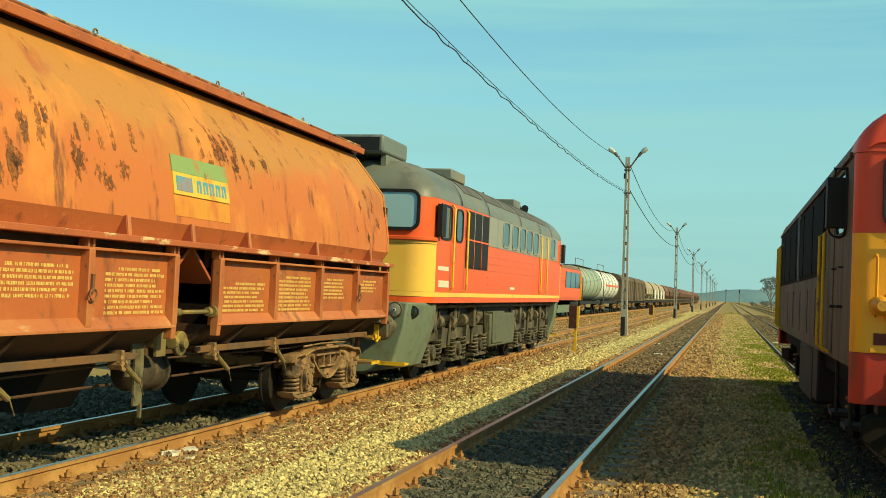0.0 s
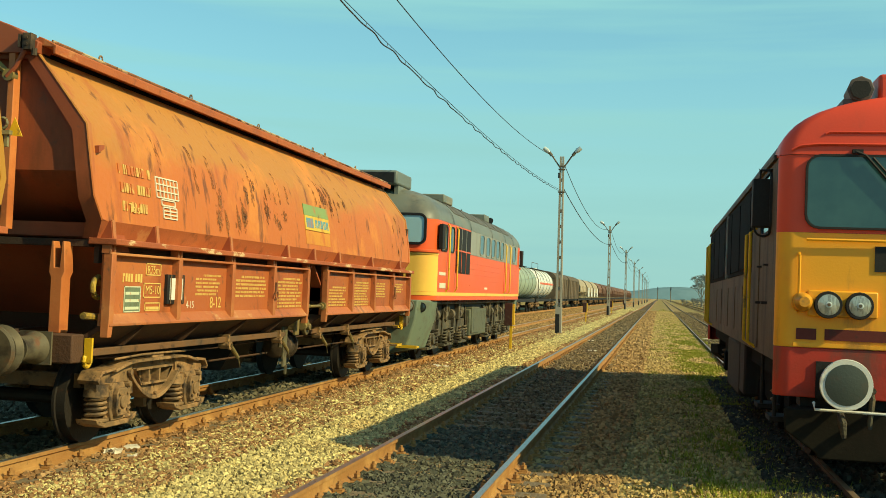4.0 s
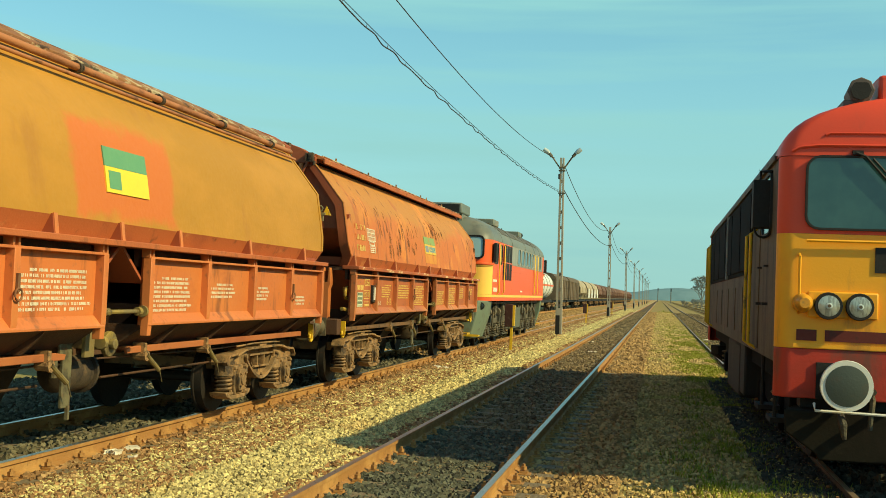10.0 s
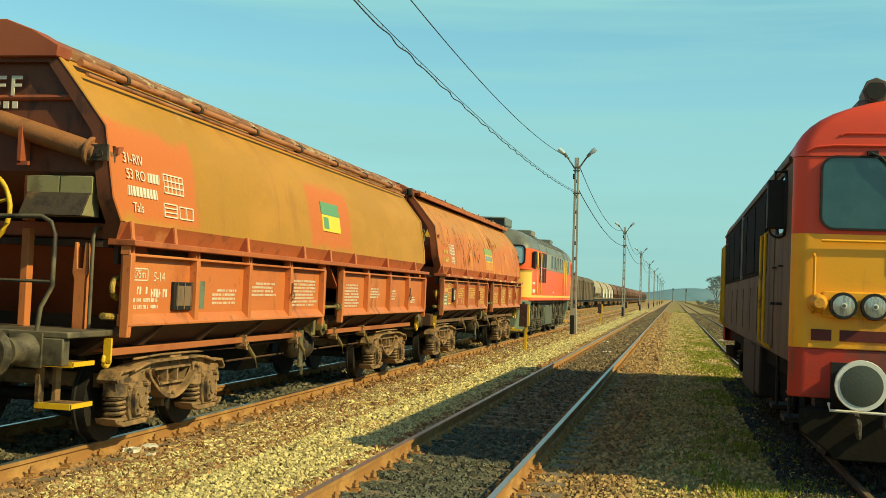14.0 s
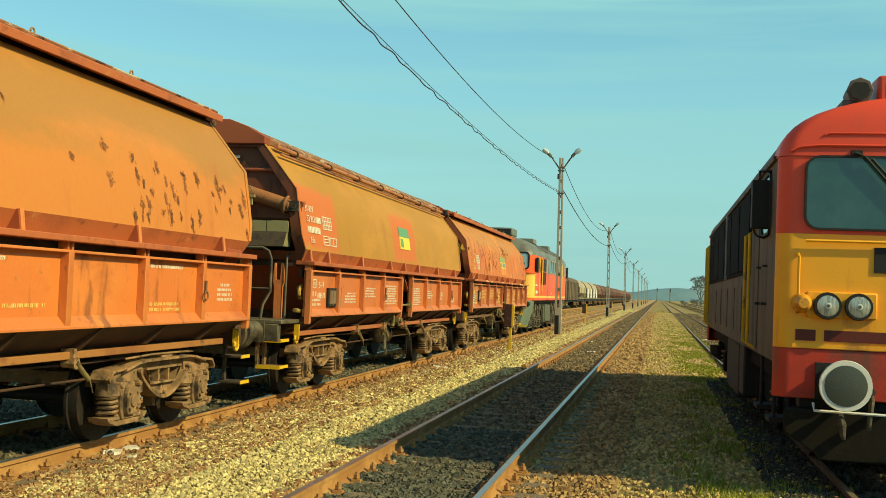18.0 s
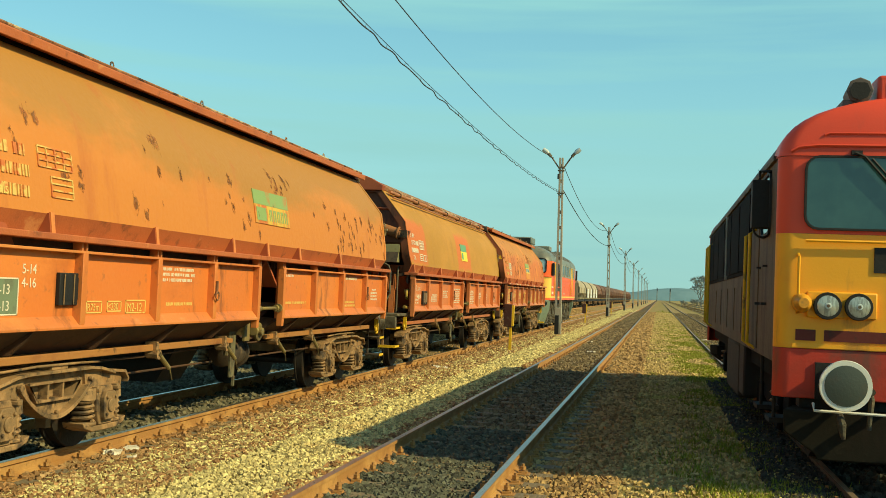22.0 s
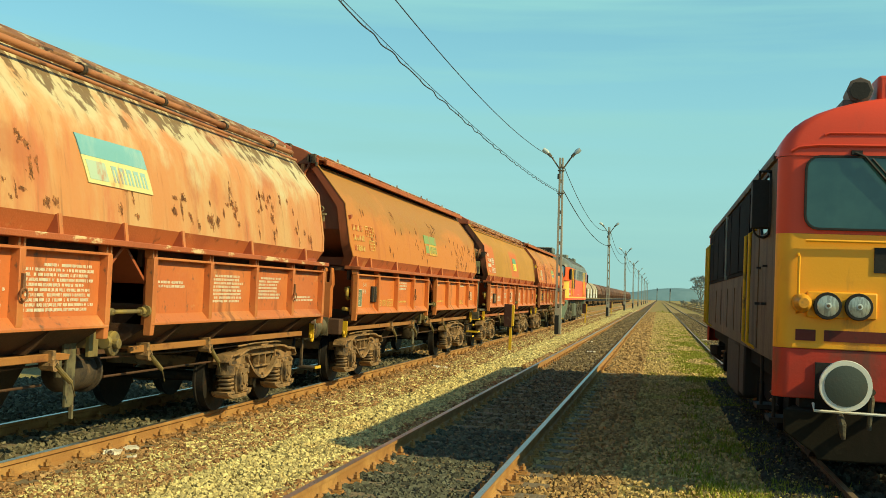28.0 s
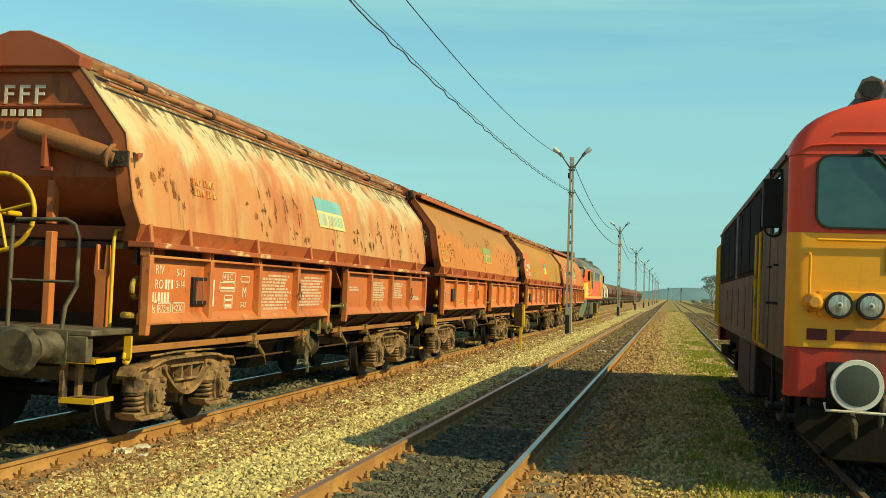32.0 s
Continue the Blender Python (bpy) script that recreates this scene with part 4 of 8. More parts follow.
def bogie_frame(s):
    """One side of a cast freight bogie: a deep curved belly with a ribbed opening, and arms over the axle boxes."""
    b = Build()
    x0, x1 = sorted((s * 1.03, s * 1.085))
    w0, w1 = sorted((s * 0.97, s * 1.16))
    n = 16
    ys = [-0.62 + 1.24 * k / n for k in range(n + 1)]

    def belly(y):
        return 0.40 + 0.30 * min(1.0, abs(y) / 0.62) ** 1.9

    # the belly's flange, a thick strip bent round below
    b.prism([(y, belly(y)) for y in ys] + [(y, belly(y) + 0.045) for y in reversed(ys)], w0, w1, "x")
    # the web, left open in the middle
    low = [y for y in ys if abs(y) < 0.37]
    b.prism([(y, belly(y) + 0.04) for y in low] + [(0.30, 0.585), (-0.30, 0.585)], x0, x1, "x")
    for k in (-1, 1):
        side = [(k * y, belly(y) + 0.04) for y in ys if y > 0.30]
        b.prism(side + [(k * 0.60, 0.83), (k * 0.43, 0.83), (k * 0.43, 0.74)], x0, x1, "x")
        b.prism([(k * 0.43, 0.72), (k * 0.45, 0.76), (k * 0.32, 0.575), (k * 0.28, 0.575)], w0, w1 - 0.03 if s > 0 else w1, "x")
    b.box(x0, x1, -0.45, 0.45, 0.765, 0.83)
    b.box(*sorted((s * 0.99, s * 1.14)), -0.45, 0.45, 0.745, 0.77)
    b.box(*sorted((s * 0.99, s * 1.14)), -0.30, 0.30, 0.575, 0.60)
    for y in (-0.13, 0.13):
        b.box(*sorted((s * 1.0, s * 1.13)), y - 0.014, y + 0.014, 0.59, 0.765)
    b.box(*sorted((s * 0.98, s * 1.03)), -0.30, 0.30, 0.60, 0.76)
    # the top flange, bent down at its ends
    top = [(-1.02, 0.80), (-0.74, 0.86), (-0.55, 0.875), (0.55, 0.875), (0.74, 0.86), (1.02, 0.80)]
    b.prism(top + [(y, z - 0.03) for y, z in reversed(top)], *sorted((s * 0.93, s * 1.20)), "x")
    for k in (-1, 1):
        b.prism([(k * 0.52, 0.83), (k * 0.74, 0.84), (k * 1.02, 0.785), (k * 1.24, 0.76), (k * 1.30, 0.70), (k * 1.27, 0.58), (k * 1.14, 0.56), (k * 1.12, 0.64), (k * 0.68, 0.64), (k * 0.66, 0.56), (k * 0.58, 0.60)], *sorted((s * 0.98, s * 1.12)), "x")
        b.prism([(k * 1.0, 0.79), (k * 1.26, 0.765), (k * 1.33, 0.70), (k * 1.33, 0.66), (k * 1.36, 0.70), (k * 1.28, 0.795), (k * 1.0, 0.82)], *sorted((s * 0.94, s * 1.18)), "x")
        for d in (-0.25, 0.25):
            b.tube([(s * 1.05, k * 0.9 + d, 0.52), (s * 1.05, k * 0.9 + d, 0.64)], [0.135, 0.125], 14)
        b.tube([(s * 1.13, k * 0.62, 0.74), (s * 1.17, k * 0.62, 0.74)], 0.035, 8)
        b.box(*sorted((s * 1.08, s * 1.15)), k * 0.68 - 0.03, k * 0.68 + 0.03, 0.42, 0.64)
    b.tube([(s * 1.13, -0.95, 0.90), (s * 1.17, -0.4, 0.925), (s * 1.17, 0.3, 0.92), (s * 1.08, 0.9, 0.90)], 0.014, 6)
    b.tube([(s * 1.13, 0.0, 0.47), (s * 1.16, 0.0, 0.47)], 0.022, 6)
    b.box(*sorted((s * 0.9, s * 1.16)), -0.14, 0.14, 0.875, 0.93)
    return b


def axle_box(s):
    """A cast axle box with its bolted cover, its spring seats and the boat-shaped plate below."""
    b = Build().prism([(-0.13, 0.26), (0.13, 0.26), (0.165, 0.36), (0.165, 0.56), (0.11, 0.655), (-0.11, 0.655), (-0.165, 0.56), (-0.165, 0.36)], *sorted((s * 0.92, s * 1.17)), "x")
    b.prism([(-0.10, 0.31), (0.10, 0.31), (0.125, 0.37), (0.125, 0.54), (0.085, 0.60), (-0.085, 0.60), (-0.125, 0.54), (-0.125, 0.37)], *sorted((s * 1.16, s * 1.225)), "x")
    b.disc((s * 1.23, 0, 0.455), (1, 0, 0), 0.07, 0.03, 12)
    b.prism([(-0.44, 0.305), (-0.40, 0.245), (-0.24, 0.20), (0.24, 0.20), (0.40, 0.245), (0.44, 0.305), (0.40, 0.295), (0.20, 0.255), (-0.20, 0.255), (-0.40, 0.295)], *sorted((s * 0.93, s * 1.17)), "x")
    for k in (-1, 1):
        b.tube([(s * 1.05, k * 0.25, 0.265), (s * 1.05, k * 0.25, 0.30)], 0.14, 14)
        b.box(*sorted((s * 1.0, s * 1.19)), k * 0.20 - 0.022, k * 0.20 + 0.022, 0.40, 0.66)
        b.prism([(k * 0.165, 0.64), (k * 0.165, 0.60), (k * 0.225, 0.60), (k * 0.225, 0.64)], *sorted((s * 1.0, s * 1.21)), "x")
    for dy, dz in ((-0.085, 0.085), (0.085, 0.085), (-0.085, -0.085), (0.085, -0.085)):
        b.disc((s * 1.235, dy, 0.455 + dz), (1, 0, 0), 0.018, 0.025, 6)
    return b


def wheelset():
    b = Build().tube([(-1.0, 0, 0), (1.0, 0, 0)], 0.075, 10)
    for s in (-1, 1):
        b.tube([(s * 0.68, 0, 0), (s * 0.71, 0, 0), (s * 0.715, 0, 0), (s * 0.815, 0, 0)], [0.485, 0.485, 0.46, 0.458], 36)
        b.tube([(s * 0.815, 0, 0), (s * 0.86, 0, 0)], [0.13, 0.12], 14)
        for k in range(6):
            a = k * math.pi / 3
            b.box(*sorted((s * 0.815, s * 0.822)), math.cos(a) * 0.26 - 0.03, math.cos(a) * 0.26 + 0.03, math.sin(a) * 0.26 - 0.03, math.sin(a) * 0.26 + 0.03)
    return b


ROLLING = []        # (wheelset, parent place along the thing, radius)


def freight_bogie(w, y):
    g = part("bogie", cached("bolster", lambda: mesh_of("bogie", Build().box(-0.95, 0.95, -0.18, 0.18, 0.62, 0.92).box(-0.9, 0.9, -1.2, -1.1, 0.6, 0.75).box(-0.9, 0.9, 1.1, 1.2, 0.6, 0.75).disc((0, 0, 0.93), (0, 0, 1), 0.25, 0.1, 14), bogie_iron)), None, w, bevel=0.01, at=pose(0, y, 0))
    for s in (-1, 1):
        part("bogie_side", cached(("bogie_side", s), lambda: mesh_of("bogie_side", bogie_frame(s), bogie_iron)), None, g, bevel=0.012)
        for d in (-0.9, 0.9):
            part("axle_box", cached(("axle_box", s), lambda: mesh_of("axle_box", axle_box(s), bogie_iron)), None, g, bevel=0.012, at=pose(0, d, 0))
            for k in (-0.25, 0.25):
                part("spring", cached(("spring", s), lambda: mesh_of("spring", Build().coil(s * 1.05, 0, 0.30, 0.545, 0.105, 0.021, 4.6), bogie_iron, True)), None, g, "rusty coil spring", at=pose(0, d + k, 0))
        for k in (-1, 1):
            part("brake_block", cached(("block", s, k), lambda: mesh_of("brake_block", Build().box(*sorted((s * 0.70, s * 0.82)), *sorted((k * 0.36, k * 0.45)), 0.25, 0.6).tube([(s * 0.76, k * 0.4, 0.4), (s * 0.76, k * 0.25, 0.85)], 0.025, 6), bogie_iron)), None, g)
    for d in (-0.9, 0.9):
        ws = part("wheelset", cached("wheelset", lambda: mesh_of("wheelset", wheelset(), wheel_iron)), None, g, "dark steel wheels", at=pose(0, d, 0.46))
        ROLLING.append((ws, d, 0.46, 0.46))
    return g


def buffer_pair(w, y, s, x_list=(-0.875, 0.875)):
    for x in x_list:
        b = Build().box(x - 0.17, x + 0.17, *sorted((y, y + s * 0.025)), 0.90, 1.22)
        b.tube([(x, y, 1.06), (x, y + s * 0.05, 1.06), (x, y + s * 0.10, 1.06), (x, y + s * 0.33, 1.06), (x, y + s * 0.345, 1.06), (x, y + s * 0.37, 1.06)], [0.16, 0.155, 0.125, 0.118, 0.135, 0.135], 24)
        b.tube([(x, y + s * 0.36, 1.06), (x, y + s * 0.56, 1.06)], 0.092, 18)
        b.tube([(x, y + s * 0.55, 1.06), (x, y + s * 0.565, 1.06), (x, y + s * 0.585, 1.06), (x, y + s * 0.62, 1.06)], [0.215, 0.235, 0.235, 0.19], 28)
        part("buffer", b, grey_iron, w, "greasy steel buffer")


def plain_end(w, s, steps=()):
    e = s * (HALF + 0.05)
    part("headstock", Build().box(-1.25, 1.25, *sorted((e, e + s * 0.22)), 0.92, 1.2), shaded_under_paint, w, bevel=0.015)
    buffer_pair(w, e + s * 0.22, s)
    part("draw_hook", Build().tube([(0, e + s * 0.2, 1.05), (0, e + s * 0.5, 1.05), (0, e + s * 0.6, 0.95)], 0.05, 8).torus((0, e + s * 0.62, 0.88), (0, 1, 0), 0.09, 0.025, 12), bogie_iron, w)
    for x in (-0.95, 0.95):
        part("end_pillar", Build().prism([(x - 0.06, 1.2), (x + 0.06, 1.2), (x + 0.06, 1.74), (x + 0.085, 1.80), (x + 0.07, 2.10), (x + 0.045, 2.10), (x + 0.03, 1.84), (x - 0.03, 1.84), (x - 0.045, 2.10), (x - 0.07, 2.10), (x - 0.085, 1.80), (x - 0.06, 1.74)], *sorted((e - s * 0.1, e + s * 0.06))), frame_paint, w, bevel=0.006)
    part("end_ledge", Build().box(-1.215, 1.215, *sorted((s * 6.2, s * (HALF + 0.0))), 2.06, 2.13), shaded_under_paint, w)
    part("end_hopper", cached(("end_hopper", s), lambda: mesh_of("end_hopper", end_hopper(s), end_paint)), None, w)
    q = e + s * 0.20
    for x in (-1, 1):
        part("cover_arm", Build().tube([(x * 0.04, q, 4.02), (x * 0.42, q, 3.71)], 0.034, 10).disc((x * 0.42, q, 3.71), (0, 1, 0), 0.06, 0.09, 12), grimy_iron, w, "greasy arm of the cover gear")
        part("cover_link", Build().tube([(x * 0.40, q + s * 0.03, 3.69), (x * 0.50, q + s * 0.03, 3.80), (x * 0.60, q + s * 0.03, 3.99)], 0.024, 8), end_paint, w)
        part("corner_bracket", Build().box(x * 0.64 - 0.045, x * 0.64 + 0.045, *sorted((q, q + s * 0.10)), 3.95, 4.11).box(x * 0.56 - 0.012, x * 0.56 + 0.012, *sorted((q, q + s * 0.10)), 3.97, 4.10).disc((x * 0.70, q + s * 0.05, 3.93), (0, 0, 1), 0.028, 0.07, 8).disc((x * 0.64, q + s * 0.105, 4.06), (0, 1, 0), 0.016, 0.02, 6).disc((x * 0.64, q + s * 0.105, 4.0), (0, 1, 0), 0.016, 0.02, 6), under_iron, w, "bolted corner bracket")
    part("end_column", Build().box(0.40, 0.47, *sorted((e + s * 0.10, e + s * 0.21)), 2.2, 3.95), edge_b, w, bevel=0.006)
    if s > 0:
        part("cover_latch", Build().torus((1.275, q - 0.02, 3.03), (0, 1, 0), 0.045, 0.012, 14).box(1.20, 1.37, q - 0.06, q + 0.0, 2.93, 2.965).box(1.31, 1.34, q - 0.04, q - 0.01, 2.83, 2.93), pale_sheet, w, "pale steel latch of the cover gear")
    part("air_pipe", Build().tube([(0.5, e + s * 0.2, 1.05), (0.5, e + s * 0.35, 0.95), (0.48, e + s * 0.45, 0.6)], 0.03, 8), rubber, w)
    end_fittings(w, s, e, steps)


def end_fittings(w, s, e, steps=()):
    for x in (-1.28, 1.28):
        part("valve_lever", Build().tube([(x - 0.1, e - s * 0.28, 1.72), (x + 0.06, e - s * 0.28, 1.72)], 0.05, 8).torus((x, e - s * 0.16, 1.66), (1, 0, 0), 0.10, 0.03, 12, (20, 230)).tube([(x, e - s * 0.3, 1.36), (x, e + s * 0.1, 1.38)], 0.035, 8), grimy_yellow, w, "grimy yellow valve lever")
        part("lashing_hook", Build().box(x - 0.04, x + 0.04, e - s * 0.04 - 0.015, e - s * 0.04 + 0.015, 0.92, 1.16).torus((x, e - s * 0.02, 0.94), (1, 0, 0), 0.06, 0.022, 10, (90, 330)), yellow_paint, w, "bright yellow hook")
        if steps:
            b = Build().box(x - 0.24, x - 0.20, *sorted((e + s * 0.12, e + s * 0.18)), 0.42, 0.98)
            for z in steps:
                b.box(x - 0.24, x + 0.06, *sorted((e + s * 0.02, e + s * 0.32)), z - 0.03, z)
            st = part("footstep", b, under_iron, w, bevel=0.006)
            for z in steps:
                part("step_edge", Build().box(x + 0.06, x + 0.07, *sorted((e + s * 0.02, e + s * 0.32)), z - 0.035, z + 0.01), yellow_paint, st, "yellow step edge")


def platform_end(w, s):
    e = s * (HALF + 0.05)
    f = e + s * 0.72
    part("platform", Build().box(-1.3, 1.3, *sorted((e - s * 0.25, f)), 1.18, 1.24).box(-1.25, 1.25, *sorted((f - s * 0.12, f)), 0.92, 1.18), grey_iron, w, bevel=0.012)
    buffer_pair(w, f, s)
    for x in (-0.70, 0.72):
        pts = [(x - 0.36, f - s * 0.03, 1.22), (x - 0.36, f - s * 0.03, 2.24), (x - 0.32, f - s * 0.03, 2.30), (x + 0.22, f - s * 0.03, 2.31), (x + 0.32, f - s * 0.03, 2.26), (x + 0.37, f - s * 0.03, 2.14), (x + 0.37, f - s * 0.03, 1.66), (x + 0.26, f - s * 0.03, 1.46), (x + 0.23, f - s * 0.03, 1.22)]
        part("guard_rail", Build().tube(pts, 0.022, 8).tube([(x - 0.36, f - s * 0.03, 1.70), (x + 0.37, f - s * 0.03, 1.70)], 0.018, 6), grey_iron, w, "bent grey steel guard rail", smooth=True)
    for x in (-1.08, 1.08):
        part("hand_rail", Build().tube([(x, e, 1.2), (x, e, 2.15), (x, e - s * 0.04, 2.24), (x, e - s * 0.18, 2.27)], 0.02, 8), yellow_paint if w["rail"] else grey_iron, w, smooth=True)
        b = Build()
        for z in (0.90, 0.50):
            b.box(x - 0.28, x + 0.10, *sorted((e + s * 0.05, e + s * 0.42)), z, z + 0.03)
        st = part("step_frame", b.box(x - 0.28, x - 0.24, *sorted((e + s * 0.05, e + s * 0.14)), 0.45, 1.18).box(x - 0.28, x - 0.24, *sorted((e + s * 0.34, e + s * 0.43)), 0.45, 1.18), bogie_iron, w)
        for z in (0.90, 0.50):
            part("step_edge", Build().box(x - 0.26, x + 0.115, *sorted((e + s * 0.43, e + s * 0.46)), z - 0.01, z + 0.045).box(x + 0.09, x + 0.115, *sorted((e + s * 0.05, e + s * 0.45)), z - 0.005, z + 0.04), yellow_paint, st, "yellow step edge")
    part("transverse_cylinder", Build().tube([(1.14, e + s * 0.12, 2.98), (1.0, e + s * 0.12, 3.02), (0.02, e + s * 0.12, 3.30)], [0.10, 0.105, 0.11], 16).disc((1.08, e + s * 0.12, 3.0), (1, 0, -0.28), 0.15, 0.04, 12).box(1.0, 1.3, e + s * 0.09, e + s * 0.14, 2.94, 3.0), sole_paint, w, "rusty pneumatic cylinder", bevel=0.01)
    part("cylinder_fork", Build().box(1.08, 1.30, e + s * 0.04, e + s * 0.07, 2.90, 3.06).box(1.08, 1.30, e + s * 0.17, e + s * 0.20, 2.90, 3.06).disc((1.22, e + s * 0.12, 2.97), (0, 1, 0), 0.035, 0.2, 10), under_iron, w, "greasy steel fork")
    part("cylinder_hanger", Build().box(0.34, 0.38, e + s * 0.02, e + s * 0.24, 2.86, 3.22).box(0.34, 0.46, e + s * 0.20, e + s * 0.24, 2.84, 2.88), end_paint, w)
    part("cross_tube", Build().tube([(-0.95, e + s * 0.1, 3.52), (0.98, e + s * 0.1, 3.54)], 0.03, 8), end_paint, w)
    part("end_column", Build().box(-0.38, -0.29, *sorted((e + s * 0.22, e + s * 0.30)), 1.24, 4.26), frame_paint, w, bevel=0.008)
    part("column_plate", Build().box(-0.40, -0.27, *sorted((e + s * 0.30, e + s * 0.32)), 3.98, 4.24).disc((-0.335, e + s * 0.325, 4.17), (0, 1, 0), 0.022, 0.03, 6).disc((-0.335, e + s * 0.325, 4.05), (0, 1, 0), 0.022, 0.03, 6), grey_iron, w, "bolted steel plate")
    part("end_column", Build().box(0.34, 0.42, *sorted((e - s * 0.02, e + s * 0.085)), 1.24, 2.22), frame_paint, w, bevel=0.008)
    part("end_column", Build().box(0.31, 0.39, *sorted((e - s * 0.06, e + s * 0.05)), 2.30, 3.92), frame_paint, w, bevel=0.008)
    if not w["rail"]:
        part("tool_box", Build().prism([(e - s * 0.02, 2.75), (e + s * 0.16, 2.75), (e + s * 0.16, 2.6), (e + s * 0.3, 2.35), (e - s * 0.02, 2.35)], 0.45, 1.12, "x"), pale_sheet, w, "faded green sheet box", bevel=0.008)
        part("box_lid", Build().box(0.43, 0.78, *sorted((e + s * 0.16, e + s * 0.18)), 2.58, 2.74).box(0.80, 1.14, *sorted((e + s * 0.16, e + s * 0.18)), 2.58, 2.74), plate_olive, w, "paler lid")
        part("box_apron", Build().prism([(e + s * 0.17, 2.565), (e + s * 0.31, 2.34), (e + s * 0.33, 2.35), (e + s * 0.19, 2.58)], 0.45, 1.12, "x"), under_iron, w, "dark greased apron")
    ye = sorted((s * (HALF + 0.176), s * (HALF + 0.184)))
    for x0 in (-0.20, -0.02, 0.16):
        part("end_marking", Build().box(x0, x0 + 0.035, *ye, 3.55, 3.75).box(x0 + 0.035, x0 + 0.12, *ye, 3.715, 3.75).box(x0 + 0.035, x0 + 0.11, *ye, 3.64, 3.67), white_mark, w, "worn white painted marking")
    for x0 in (-0.22, -0.12, -0.02, 0.08, 0.18):
        part("end_marking", Build().box(x0, x0 + 0.06, *ye, 3.42, 3.49), white_mark, w)
    part("hand_wheel", Build().torus((-0.03, e + s * 0.35, 2.39), (0, 1, 0), 0.40, 0.025, 28).tube([(-0.42, e + s * 0.35, 2.29), (0.36, e + s * 0.35, 2.49)], 0.018, 6).tube([(-0.13, e + s * 0.35, 2.78), (0.07, e + s * 0.35, 2.0)], 0.018, 6).tube([(-0.03, e, 2.39), (-0.03, e + s * 0.36, 2.39)], 0.03, 8), yellow_paint, w, "yellow brake hand wheel", smooth=True)
    part("end_ledge", Build().box(-1.215, 1.215, *sorted((s * 6.2, s * (HALF + 0.0))), 2.06, 2.13), shaded_under_paint, w)
    part("end_hopper", cached(("end_hopper", s), lambda: mesh_of("end_hopper", end_hopper(s), end_paint)), None, w)
    for x in (-0.95, 0.95):
        part("end_pillar", Build().prism([(x - 0.06, 1.2), (x + 0.06, 1.2), (x + 0.06, 1.74), (x + 0.085, 1.80), (x + 0.07, 2.10), (x + 0.045, 2.10), (x + 0.03, 1.84), (x - 0.03, 1.84), (x - 0.045, 2.10), (x - 0.07, 2.10), (x - 0.085, 1.80), (x - 0.06, 1.74)], *sorted((e - s * 0.1, e + s * 0.0))), frame_paint, w, bevel=0.006)
    end_fittings(w, s, e)


